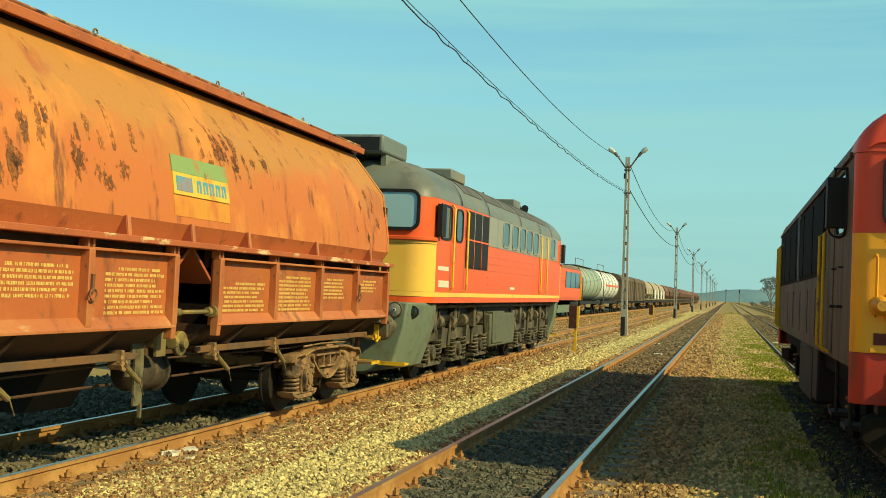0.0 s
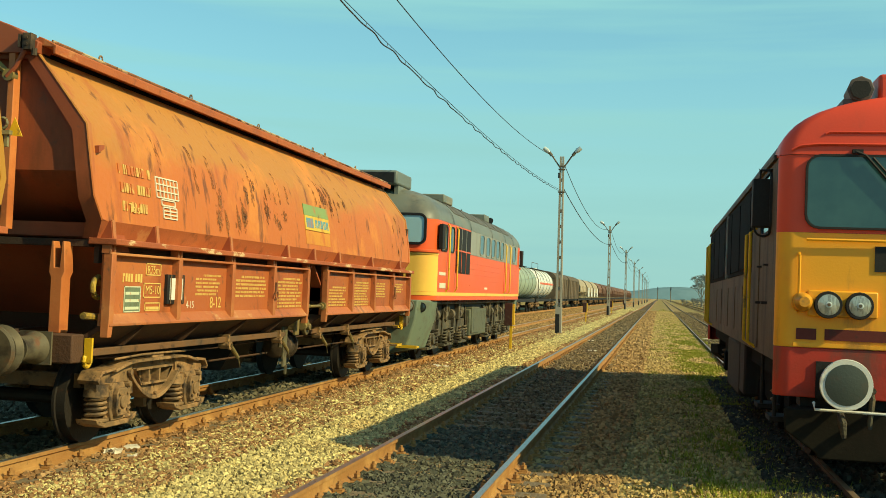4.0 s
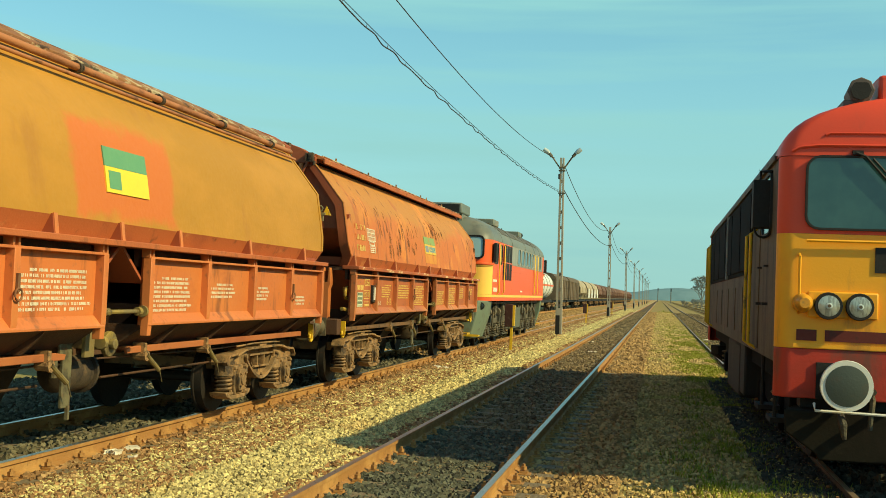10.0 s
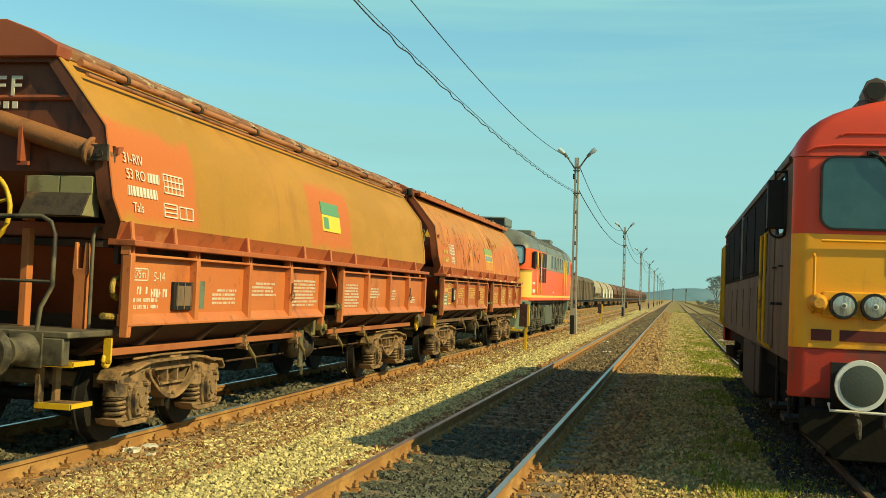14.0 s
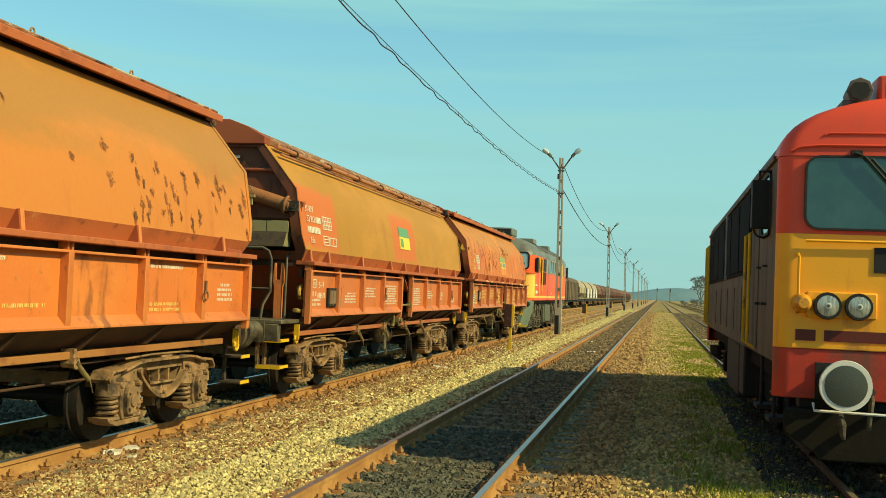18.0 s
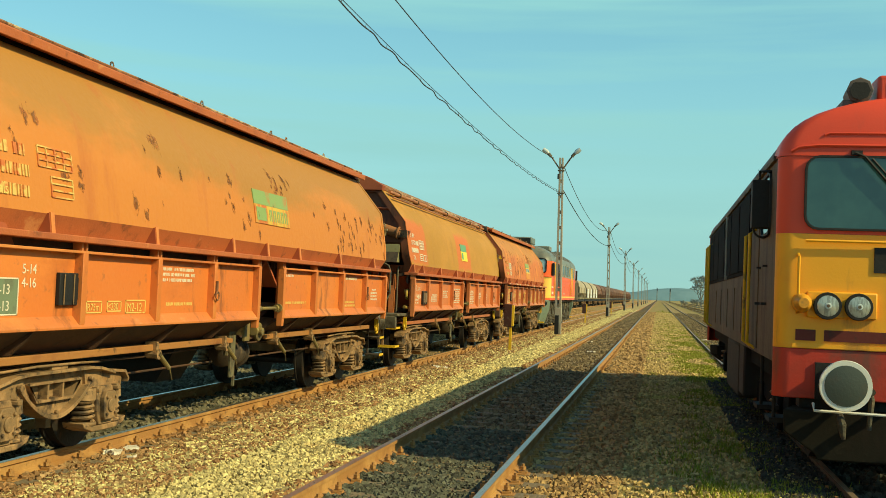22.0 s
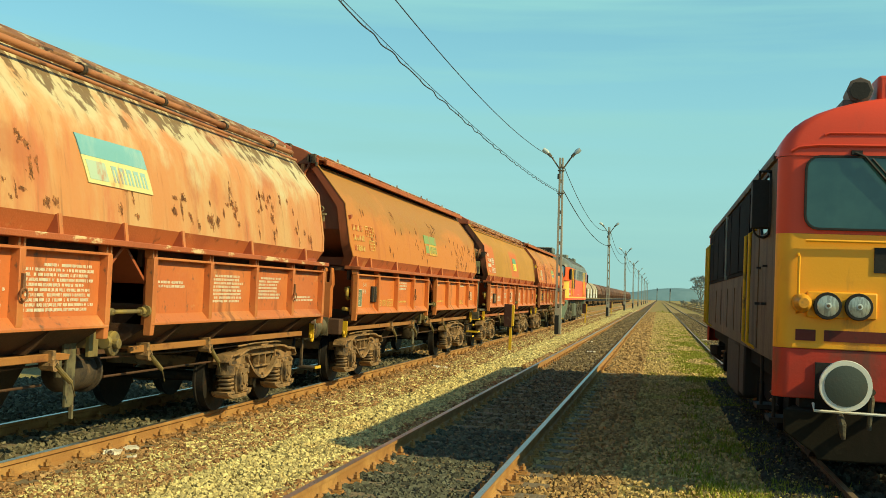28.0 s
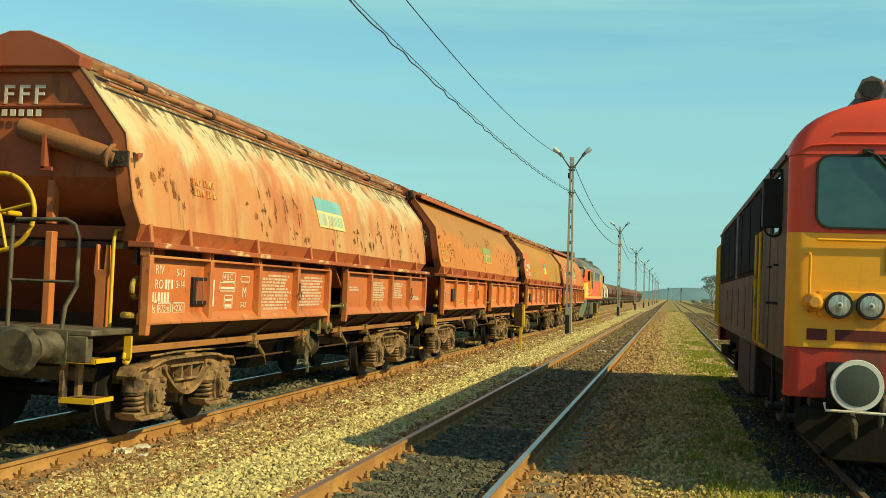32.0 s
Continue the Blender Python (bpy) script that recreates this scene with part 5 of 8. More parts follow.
def hopper_wagon(label, paint, kit, y, rear, front, pipe, top_paint=None, yellow_rail=False, steps=()):
    w = empty("hopper_wagon", label, "freight wagon", "hopper wagons of the moving train", pose(TRAIN_X, y, 0))
    w["rail"] = yellow_rail
    body = part("hopper_body", hopper_shell(), paint, w)
    body.data.materials.append(kit[4])
    # the lower strip takes the darker ledge paint, for its shade and dirt
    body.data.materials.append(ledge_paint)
    k = 2 * len(OUT)
    count = len(body.data.polygons)
    caps = 2 * (len(OUT) - 1)
    inner = set(range(2 * k)) | set(range(count - caps - 2 * k, count))
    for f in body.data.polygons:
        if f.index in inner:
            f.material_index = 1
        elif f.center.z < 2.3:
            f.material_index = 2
    for s in (-1, 1):
        for k in (-1, 1):
            part("end_rim", end_rim(s, k), paint, w, "folded rim of the end frame")
    cover = [(0.68, 3.95), (0.70, 4.03), (0.60, 4.10), (0.42, 4.185), (0.12, 4.295)]
    part("roof_cover", Build().prism(cover + [(-x, z) for x, z in reversed(cover)], -HALF - 0.24, HALF + 0.24), top_paint or (cover_paint if pipe else ledge_paint), w, bevel=0.01)
    for s in (-1, 1):
        part("cover_cap", Build().prism([(0.70, 3.93), (0.72, 4.04), (0.43, 4.20), (0.12, 4.31), (-0.12, 4.31), (-0.43, 4.20), (-0.72, 4.04), (-0.70, 3.93)], *sorted((s * (HALF + 0.02), s * (HALF + 0.27)))), end_paint, w, bevel=0.01)
        if pipe:
            tube = part("hinge_tube", Build().tube([(s * 0.80, -HALF, 3.92), (s * 0.80, HALF, 3.92)], 0.040, 12), tube_red, w, "rusty red hinge tube", smooth=True)
            for k in range(7):
                yy = -HALF + 0.9 + k * (2 * HALF - 1.8) / 6
                part("hinge_ring", cached(("hinge_ring", s), lambda: mesh_of("hinge_ring", Build().disc((s * 0.80, 0, 3.92), (0, 1, 0), 0.056, 0.035, 14).disc((s * 0.80, 0.05, 3.92), (0, 1, 0), 0.050, 0.02, 14).box(*sorted((s * 0.66, s * 0.80)), -0.015, 0.015, 3.87, 3.99), under_iron)), None, tube, "dark hinge ring", at=pose(0, yy, 0))
            part("drip_bar", Build().tube([(s * 0.885, -HALF, 3.80), (s * 0.885, HALF, 3.80)], 0.022, 8), tube_red, w, smooth=True)
        else:
            part("cover_edge", Build().prism([(s * 0.60, 4.03), (s * 0.835, 4.0), (s * 0.84, 3.935), (s * 0.865, 3.935), (s * 0.872, 4.02), (s * 0.78, 4.065), (s * 0.68, 4.11)], -HALF - 0.2, HALF + 0.2), ledge_paint, w, bevel=0.006)
            # black strip added to draw the shaded gap below the cover's edge
            part("cover_seal", Build().prism([(s * 0.645, 3.975), (s * 0.690, 3.925), (s * 0.705, 3.94), (s * 0.67, 4.01)], -HALF - 0.15, HALF + 0.15), grille_black, w, "black strip for the shaded gap below the cover")
            part("cover_lip", Build().tube([(s * 0.80, -HALF - 0.15, 4.068), (s * 0.80, HALF + 0.15, 4.068)], 0.016, 6), cover_paint, w, "weathered lip of the cover")
            for yy in (-5.6, -3.3, -0.9, 1.7, 2.4, 4.4):
                part("lifting_eye", Build().torus((s * 0.72, yy, 4.125), (1, 0, 0), 0.035, 0.010, 10), bogie_iron, w)
    wagon_frame(w, kit)
    for yy in (-4.77, 4.77):
        freight_bogie(w, yy)
    platform_end(w, -1) if rear else plain_end(w, -1)
    platform_end(w, 1) if front else plain_end(w, 1, steps)
    return w


KIT_A = (side_a, edge_a, ledge_worn, sole_dark, end_paint)
KIT_B = (side_b, edge_b, ledge_paint, sole_red, end_dark)
KIT_C = (side_c, edge_c, ledge_paint, sole_tan, end_paint)
KIT_D = (side_d, edge_d, ledge_worn, sole_tan, end_bright)
W1 = hopper_wagon("red-orange covered hopper wagon with dark scratches behind the locomotive", body_a, KIT_A, 10.05, False, True, False)
W2 = hopper_wagon("mustard-brown covered hopper wagon with repainted orange patches", body_b, KIT_B, -4.82, True, False, True)
W3 = hopper_wagon("orange covered hopper wagon with rust scars, no end platform", body_c, KIT_C, -20.33, False, False, False, steps=(0.80, 0.46))
W4 = hopper_wagon("flaking pale orange hopper wagon with lichen on its top", body_d, KIT_D, -35.28, True, False, True, None, True, steps=(0.46,))
W5 = hopper_wagon("rusty red covered hopper wagon at the train's end", body_c, KIT_C, -51.25, False, False, False)
WAGONS = [W1, W2, W3, W4, W5]


# ---- the moving diesel locomotive ----
loco_red = M("loco_red", (0.74, 0.105, 0.022), (((0.66, 0.13, 0.035), 0.8, 0.45, 0.7, 0.7), (DIRT, (2, 2, 0.8), 0.60, 0.78, 0.45)), 0.42, bump=0.06)
loco_yellow = M("loco_yellow", (0.86, 0.52, 0.09), (((0.80, 0.44, 0.08), 0.9, 0.45, 0.7, 0.7), (DIRT, (2.5, 2.5, 0.9), 0.60, 0.8, 0.4)), 0.42, bump=0.06)
loco_grey = M("loco_grey", (0.165, 0.172, 0.135), (((0.23, 0.19, 0.12), 0.8, 0.48, 0.70, 0.8), (SOOT_SHADE, 3.0, 0.55, 0.75, 0.6), ((0.10, 0.105, 0.09), (0.6, 0.25, 0.6), 0.50, 0.66, 0.7)), 0.45, bump=0.1)
box_slate = M("box_slate", (0.145, 0.165, 0.145), ((DIRT, (2, 2, 0.6), 0.5, 0.75, 0.4), (SOOT_SHADE, 3.0, 0.56, 0.75, 0.5)), 0.5, bump=0.06)
skirt_green = M("skirt_green", (0.145, 0.18, 0.125), ((DIRT, 2.0, 0.50, 0.72, 0.6), (SOOT_SHADE, 6.0, 0.56, 0.74, 0.5)), 0.6, bump=0.12)
tank_olive = M("tank_olive", (0.105, 0.11, 0.07), ((DIRT, 2.0, 0.48, 0.72, 0.7), (SOOT_SHADE, 5.0, 0.50, 0.70, 0.7)), 0.65, bump=0.12)
strip_grey = M("strip_grey", (0.28, 0.28, 0.24), ((DIRT, (2, 2, 0.6), 0.5, 0.75, 0.4),), 0.5, bump=0.06)
# pale blue base paints the sky's reflection into the windscreens
sky_tinted_glass = M("sky_tinted_glass", (0.42, 0.62, 0.66), (), 0.05, bump=0.0, spec=0.9)
lens_glass = M("lens_glass", (0.50, 0.50, 0.42), (((0.22, 0.21, 0.17), (40, 40, 6), 0.45, 0.6, 0.7),), 0.16, metal=0.35, bump=0.1)
amber = M("amber_lens", (0.66, 0.30, 0.03), ((DIRT, 9.0, 0.5, 0.7, 0.5),), 0.3, bump=0.1)


def plan(hw, hy, r=0.35, bow=0.06):
    """The outline of a body from above: rounded corners and slightly bowed ends."""
    q = []
    for k in range(10):
        a = radians(10 * k)
        q.append((hw - r + r * math.cos(a), hy - bow - r + r * math.sin(a)))
    q.append((0, hy))
    half = q + [(-x, y) for x, y in reversed(q[:-1])]
    return half + [(-x, -y) for x, y in half]


def round_lamp(parent, c, way, r, ring_mat, lens=None, name="headlight"):
    c, d = Vector(c), Vector(way)
    h = part(name, Build().tube([c - d * 0.08, c + d * 0.02, c + d * 0.05], [r * 0.9, r * 1.08, r * 1.02], 20), ring_mat, parent, smooth=True)
    part("lens", Build().tube([c + d * 0.03, c + d * 0.052, c + d * 0.066], [r * 0.9, r * 0.82, r * 0.35], 20), lens or lens_glass, h, "clear glass lens", smooth=True)
    if lens is None:
        part("bulb_cap", Build().tube([c + d * 0.06, c + d * 0.072], [r * 0.3, r * 0.2], 14), pale_plastic, h)
        part("bulb", Build().disc(tuple(c + d * 0.074), tuple(d), r * 0.13, 0.004, 10), grey_iron, h)
    return h


def window(parent, corners, depth_way, glass, frame_mat=None, name="window", rim=0.035):
    """A flat pane with rounded corners and a rubber frame; corners: bottom left, width vector, height vector."""
    o, u, v = (Vector(c) for c in corners)
    n = Vector(depth_way)
    r = 0.12
    def outline(g):
        pts = []
        lu, lv = u.length, v.length
        eu, ev = u.normalized(), v.normalized()
        for cx, cy, a0 in ((lu - r, lv - r, 0), (r, lv - r, 90), (r, r, 180), (lu - r, r, 270)):
            for k in range(5):
                a = radians(a0 + 22.5 * k)
                pts.append(o + eu * (cx + (r + g) * math.cos(a)) + ev * (cy + (r + g) * math.sin(a)))
        return pts
    outer, inner = outline(rim), outline(0.0)
    b = Build().loft([[p - n * 0.02 for p in outer], [p + n * 0.028 for p in outer], [p + n * 0.028 for p in inner], [p + n * 0.004 for p in inner]], False)
    w = part(name, b, frame_mat or rubber, parent)
    part("pane", Build().loft([[p - n * 0.012 for p in inner], [p + n * 0.012 for p in inner]]), glass, w)
    return w


def three_axle_bogie(w, y):
    g = part("bogie", Build().box(-1.0, 1.0, -0.3, 0.3, 0.6, 1.05).box(-0.9, 0.9, -2.7, -2.5, 0.6, 0.8).box(-0.9, 0.9, 2.5, 2.7, 0.6, 0.8), loco_bogie, w, bevel=0.01, at=pose(0, y, 0))
    for s in (-1, 1):
        x0, x1 = sorted((s * 0.98, s * 1.12))
        part("bogie_side", Build().prism([(-2.8, 0.78), (-2.6, 0.95), (2.6, 0.95), (2.8, 0.78), (2.6, 0.72), (-2.6, 0.72)], x0, x1, "x").box(x0, x1, -1.35, -0.75, 0.55, 0.75).box(x0, x1, 0.75, 1.35, 0.55, 0.75), loco_bogie, g, bevel=0.015)
        for d in (-2.1, 0.0, 2.1):
            b = Build().prism([(d - 0.2, 0.3), (d + 0.2, 0.3), (d + 0.22, 0.66), (d - 0.22, 0.66)], *sorted((s * 0.95, s * 1.18)), "x").disc((s * 1.2, d, 0.5), (1, 0, 0), 0.13, 0.08, 12)
            b.box(*sorted((s * 0.98, s * 1.2)), d - 0.62, d + 0.62, 0.26, 0.33)
            part("axle_box", b, loco_bogie, g, bevel=0.012)
            for k in (-0.45, 0.45):
                part("spring", Build().coil(s * 1.12, d + k, 0.33, 0.74, 0.11, 0.022, 5), loco_bogie, g, "rusty coil spring", smooth=True)
            part("brake_rod", Build().tube([(s * 1.16, d + 0.75, 1.2), (s * 1.16, d + 0.72, 0.5), (s * 1.0, d + 0.6, 0.4)], 0.03, 6).box(*sorted((s * 1.0, s * 1.2)), d + 0.62, d + 0.85, 0.72, 1.0), loco_bogie, g)
            part("damper", Build().tube([(s * 1.15, d - 0.75, 0.6), (s * 1.15, d - 0.6, 1.3)], 0.035, 8), loco_bogie, g)
        for k in (-1, 1):
            part("sand_pipe", Build().tube([(s * 1.15, k * 2.6, 1.3), (s * 1.15, k * 2.75, 0.7), (s * 0.9, k * 2.6, 0.15)], 0.03, 6), loco_bogie, g)
        for d in (-1.55, -0.5, 0.55, 1.6):
            part("air_cylinder", Build().tube([(s * 1.1, d - 0.16, 1.1), (s * 1.1, d + 0.16, 1.1)], [0.14, 0.14], 14), loco_bogie, g)
    for d in (-2.1, 0.0, 2.1):
        ws = part("wheelset", cached("big_wheels", lambda: mesh_of("wheelset", big_wheels(), wheel_iron)), None, g, "dark steel wheels", at=pose(0, d, 0.525))
        ROLLING.append((ws, d, 0.525, 0.525))


def big_wheels():
    b = Build().tube([(-1.0, 0, 0), (1.0, 0, 0)], 0.09, 10)
    for s in (-1, 1):
        b.tube([(s * 0.68, 0, 0), (s * 0.71, 0, 0), (s * 0.715, 0, 0), (s * 0.83, 0, 0)], [0.55, 0.55, 0.525, 0.523], 36)
        b.tube([(s * 0.83, 0, 0), (s * 0.88, 0, 0)], [0.18, 0.16], 14)
    return b


side_glass = M("side_glass", (0.05, 0.085, 0.09), (), 0.12, bump=0.0, spec=0.6)
roof_soot = M("roof_soot", (0.10, 0.095, 0.08), (((0.16, 0.14, 0.10), 2.0, 0.45, 0.7, 0.7), (SOOT_SHADE, 1.2, 0.5, 0.72, 0.7)), 0.7, bump=0.15)


def diesel():
    w = empty("diesel_locomotive", "orange-red and yellow six-axle diesel locomotive with a grey roof", "locomotive", at=pose(TRAIN_X, 27.05, 0))
    hb = 8.17
    part("body", Build().prism(plan(1.47, hb, 0.5), 1.69, 3.46, "z"), loco_red, w, smooth=False)
    part("base_stripe", Build().prism(plan(1.478, hb + 0.008, 0.5), 1.615, 1.70, "z"), loco_yellow, w)
    part("base_beam", Build().prism(plan(1.47, hb, 0.5), 1.50, 1.612, "z"), loco_red, w)
    rings = []
    for z, sx, dy in ((3.462, 1.0, 0.0), (3.56, 0.988, 0.02), (3.68, 0.955, 0.07), (3.80, 0.90, 0.15), (3.92, 0.825, 0.26), (4.03, 0.725, 0.40), (4.13, 0.59, 0.60), (4.21, 0.42, 0.85), (4.26, 0.22, 1.2)):
        rings.append([(x * sx, y * (hb - dy) / hb, z) for x, y in plan(1.475, hb + 0.01, 0.52)])
    roof = part("roof", Build().loft(rings), loco_grey, w, smooth=False)
    for y in (-5.9, -3.3, 0.6, 3.6, 5.6):
        part("roof_seam", Build().loft([[(1.49 * k, y - 0.03, z), (1.49 * k, y + 0.03, z)] for k, z in [(k * u, z) for u in (1, -1) for k, z in ((1.0, 3.47), (0.99, 3.57), (0.96, 3.69), (0.905, 3.815), (0.83, 3.935), (0.73, 4.05), (0.595, 4.15), (0.42, 4.23), (0.22, 4.28))[::u]]], False, False), grille_black, roof, "dark roof seam")
    part("air_conditioner", Build().box(-0.72, 0.44, -8.0, -6.45, 4.27, 4.615), box_slate, w, "slate-grey roof box over the cab", bevel=0.05)
    part("box_grille", Build().box(-0.66, 0.36, -8.02, -7.995, 4.31, 4.56), black_paint, w)
    for x, y, l in ((0.55, -4.6, 1.2), (0.0, -3.0, 1.6), (0.0, -0.6, 2.0), (0.5, 2.4, 0.9), (0.0, 4.5, 1.2)):
        part("roof_hatch", Build().box(x - 0.5, x + 0.5, y - l / 2, y + l / 2, 4.08, 4.31), loco_grey, w, bevel=0.03)
    part("horn", Build().tube([(0.55, 6.2, 4.1), (0.55, 6.2, 4.34), (0.55, 5.9, 4.36)], [0.05, 0.05, 0.12], 10).tube([(0.3, 6.3, 4.1), (0.3, 6.3, 4.36), (0.3, 6.0, 4.38)], [0.05, 0.05, 0.12], 10), black_paint, w)
    for x in (-0.75, 0.35):
        part("box_leg", Build().box(x - 0.05, x + 0.05, -7.7, -6.7, 3.8, 4.28), loco_grey, w)
    part("roof_walkway", Build().box(-0.32, 0.32, -5.4, 5.6, 4.22, 4.30), roof_soot, w, "sooty roof walkway")
    for s in (-1, 1):
        for y0, y1 in ((-5.2, -3.5), (-3.1, -1.4), (-1.2, 0.4), (0.8, 2.1), (2.3, 3.4), (3.8, 5.4)):
            part("roof_panel", Build().loft([[(s * x, y0, z), (s * x, y1, z), (s * (x - 0.03), y1, z - 0.04), (s * (x - 0.03), y0, z - 0.04)] for x, z in ((1.345, 3.80), (1.235, 3.92), (1.085, 4.04), (0.885, 4.14), (0.64, 4.22))]), roof_soot, roof, "darker roof panel")
    for k in range(5):
        part("roof_eye", Build().tube([(0.6, -5 + k * 2.4, 4.1), (0.6, -5 + k * 2.4, 4.29)], 0.02, 5), black_paint, w)
    # ends
    for s in (-1, 1):
        out = [(x, y) for x, y in plan(1.478, hb + 0.008, 0.5) if y * s > hb - 0.52]
        out.sort(key=lambda p: p[0])
        inn = [(x * 0.97, y - s * 0.05) for x, y in reversed(out)]
        part("nose_panel", Build().prism(out + inn, 1.705, 2.60, "z"), loco_yellow, w, "yellow nose panel")
        part("nose_line", Build().prism([(x * 1.01, y + s * 0.02) for x, y in out] + inn, 2.60, 2.64, "z"), loco_yellow, w)
        part("nose_ledge", Build().prism([(x * 1.03, y + s * 0.05) for x, y in out] + inn, 2.643, 2.72, "z"), loco_red, w, "raised red ledge round the nose", bevel=0.015)
        for x0 in (-1.17, 0.09):
            window(w, ((x0, s * (hb - 0.03), 2.88), (1.10, 0, 0), (0, 0, 0.64)), (0, s, 0), sky_tinted_glass, black_paint, "windscreen", 0.06)
        part("wiper", Build().tube([(0.62, s * (hb + 0.03), 2.88), (0.42, s * (hb + 0.05), 3.2)], 0.012, 5), black_paint, w)
        sk = [(-1.42, 1.5), (1.42, 1.5), (1.38, 1.05), (1.15, 0.32), (0.5, 0.2), (-0.5, 0.2), (-1.15, 0.32), (-1.38, 1.05)]
        part("front_skirt", Build().loft([[(x, s * (7.3), z) for x, z in sk], [(x * 0.97, s * 8.0, z) for x, z in sk], [(x * 0.82, s * (8.42 + 0.12 * (1.5 - z)), z) for x, z in sk]]), skirt_green, w, "grey-green steel nose skirt and plough", bevel=0.03)
        for x in (-0.95, 0.95):
            round_lamp(w, (x, s * 8.44, 1.36), (0, s, 0), 0.14, grey_iron)
        for x in (-1.23, 1.23):
            round_lamp(w, (x, s * 8.25, 1.33), (0, s, 0), 0.11, black_paint, glass_dark, "marker_lamp")
        buffer_pair(w, s * 8.35, s)
        for x in (-1.0, 1.0):
            part("foot_step", Build().box(x - 0.25, x + 0.25, *sorted((s * 8.45, s * 8.7)), 0.38, 0.42).box(x - 0.25, x + 0.25, *sorted((s * 8.69, s * 8.71)), 0.37, 0.44), yellow_paint, w)
        part("junction_box", Build().box(0.55, 0.8, *sorted((s * 8.42, s * 8.56)), 0.85, 1.1), skirt_green, w, bevel=0.02)
        part("air_hose", Build().tube([(0.3, s * 8.45, 0.95), (0.3, s * 8.65, 0.85), (0.33, s * 8.6, 0.45)], 0.03, 8), rubber, w)
    # sides
    for s in (-1, 1):
        e = s * 1.47
        def plate(y0, y1, z0, z1, t=0.006):
            return Build().box(*sorted((e, e + s * t)), y0, y1, z0, z1)
        part("window_strip", plate(-3.25, 6.9, 2.78, 3.455, 0.012), strip_grey, w, "grey painted window strip")
        part("door_recess", plate(-6.55, -5.55, 1.72, 3.40), loco_red, w)
        window(w, ((e, -6.28, 2.75), (0, 0.5, 0), (0, 0, 0.6)), (s, 0, 0), glass_dark, name="door_window")
        window(w, ((e, -7.45, 2.75), (0, 0.75, 0), (0, 0, 0.6)), (s, 0, 0), glass_dark, name="cab_window")
        g = part("radiator_grille", plate(-5.42, -3.30, 2.22, 3.42, 0.012), black_paint, w, "black louvred radiator grille")
        for k in range(3):
            for z0 in (2.26, 2.85):
                part("louvre_field", Build().box(*sorted((e, e + s * 0.022)), -5.36 + k * 0.70, -4.76 + k * 0.70, z0, z0 + 0.52), black_paint, g)
        part("grille_rail", plate(-5.42, -3.30, 2.80, 2.835, 0.026), loco_red, g)
        for k in range(2):
            part("grille_bar", plate(-4.745 + k * 0.70, -4.705 + k * 0.70, 2.22, 3.42, 0.027), strip_grey, g)
            part("grille_bar", plate(-4.745 + k * 0.70, -4.705 + k * 0.70, 2.22, 2.80, 0.029), loco_red, g)
        for c in (-1.35, -0.2, 0.85, 1.85, 2.85, 5.9):
            window(w, ((e + s * 0.004, c - 0.36, 2.86), (0, 0.72, 0), (0, 0, 0.56)), (s, 0, 0), side_glass, strip_grey, name="side_window")
        part("door_recess", plate(3.65, 4.6, 1.72, 3.40, 0.009), loco_red, w)
        for y in (-6.65, -5.50, 3.60, 4.65):
            part("hand_rail", Build().tube([(e + s * 0.01, y, 1.72), (e + s * 0.07, y, 1.80), (e + s * 0.07, y, 3.35), (e + s * 0.01, y, 3.42)], 0.022, 8), yellow_paint, w, "yellow hand rail", smooth=True)
        for k in range(5):
            part("body_rib", plate(-3.2, 6.8, 1.90 + k * 0.16, 1.915 + k * 0.16, 0.008), loco_red, w)
        for y in (-7.75, 7.6):
            part("mirror", Build().box(*sorted((e + s * 0.02, e + s * 0.12)), y - 0.05, y + 0.25, 2.75, 3.35).tube([(e, y, 3.3), (e + s * 0.1, y, 3.36)], 0.015, 5), black_paint, w, "black rear-view mirror", bevel=0.02)
        part("fuel_tank", Build().box(*sorted((s * 0.4, s * 1.28)), -1.75, 1.2, 0.42, 1.22), tank_olive, w, bevel=0.04)
        part("battery_box", Build().box(*sorted((s * 0.9, s * 1.32)), -1.65, -0.35, 0.5, 1.28), tank_olive, w, bevel=0.02)
        part("marking", Build().box(*sorted((e, e + s * 0.008)), -7.55, -6.75, 2.12, 2.20).box(*sorted((e, e + s * 0.008)), -0.6, 0.0, 1.82, 1.88), white_mark, w, "small pale marking")
        part("under_pipe", Build().tube([(e * 0.86, -7.0, 1.42), (e * 0.86, 7.0, 1.42)], 0.035, 8), loco_bogie, w)
        for y in (-6.6, -5.0, -3.2, 2.4, 4.2, 5.6, 6.8):
            part("hanger", Build().box(*sorted((s * 1.05, s * 1.22)), y - 0.12, y + 0.12, 0.95, 1.50).tube([(s * 1.2, y + 0.3, 1.45), (s * 1.2, y + 0.3, 1.2), (s * 1.16, y + 0.1, 0.9)], 0.025, 6), loco_bogie, w, bevel=0.01)
        for y in (-2.4, 1.6, 2.2):
            part("air_reservoir", Build().tube([(s * 1.0, y - 0.25, 1.2), (s * 1.0, y + 0.25, 1.2)], 0.17, 14), loco_bogie, w)
    part("under_frame", Build().box(-1.1, 1.1, -7.8, 7.8, 1.1, 1.5), black_paint, w)
    for y in (-4.55, 4.55):
        three_axle_bogie(w, y)
    part("marking", Build().box(1.472, 1.482, -7.5, -6.72, 1.80, 1.93), white_mark, w, "white painted marking")
    return w


DIESEL = diesel()


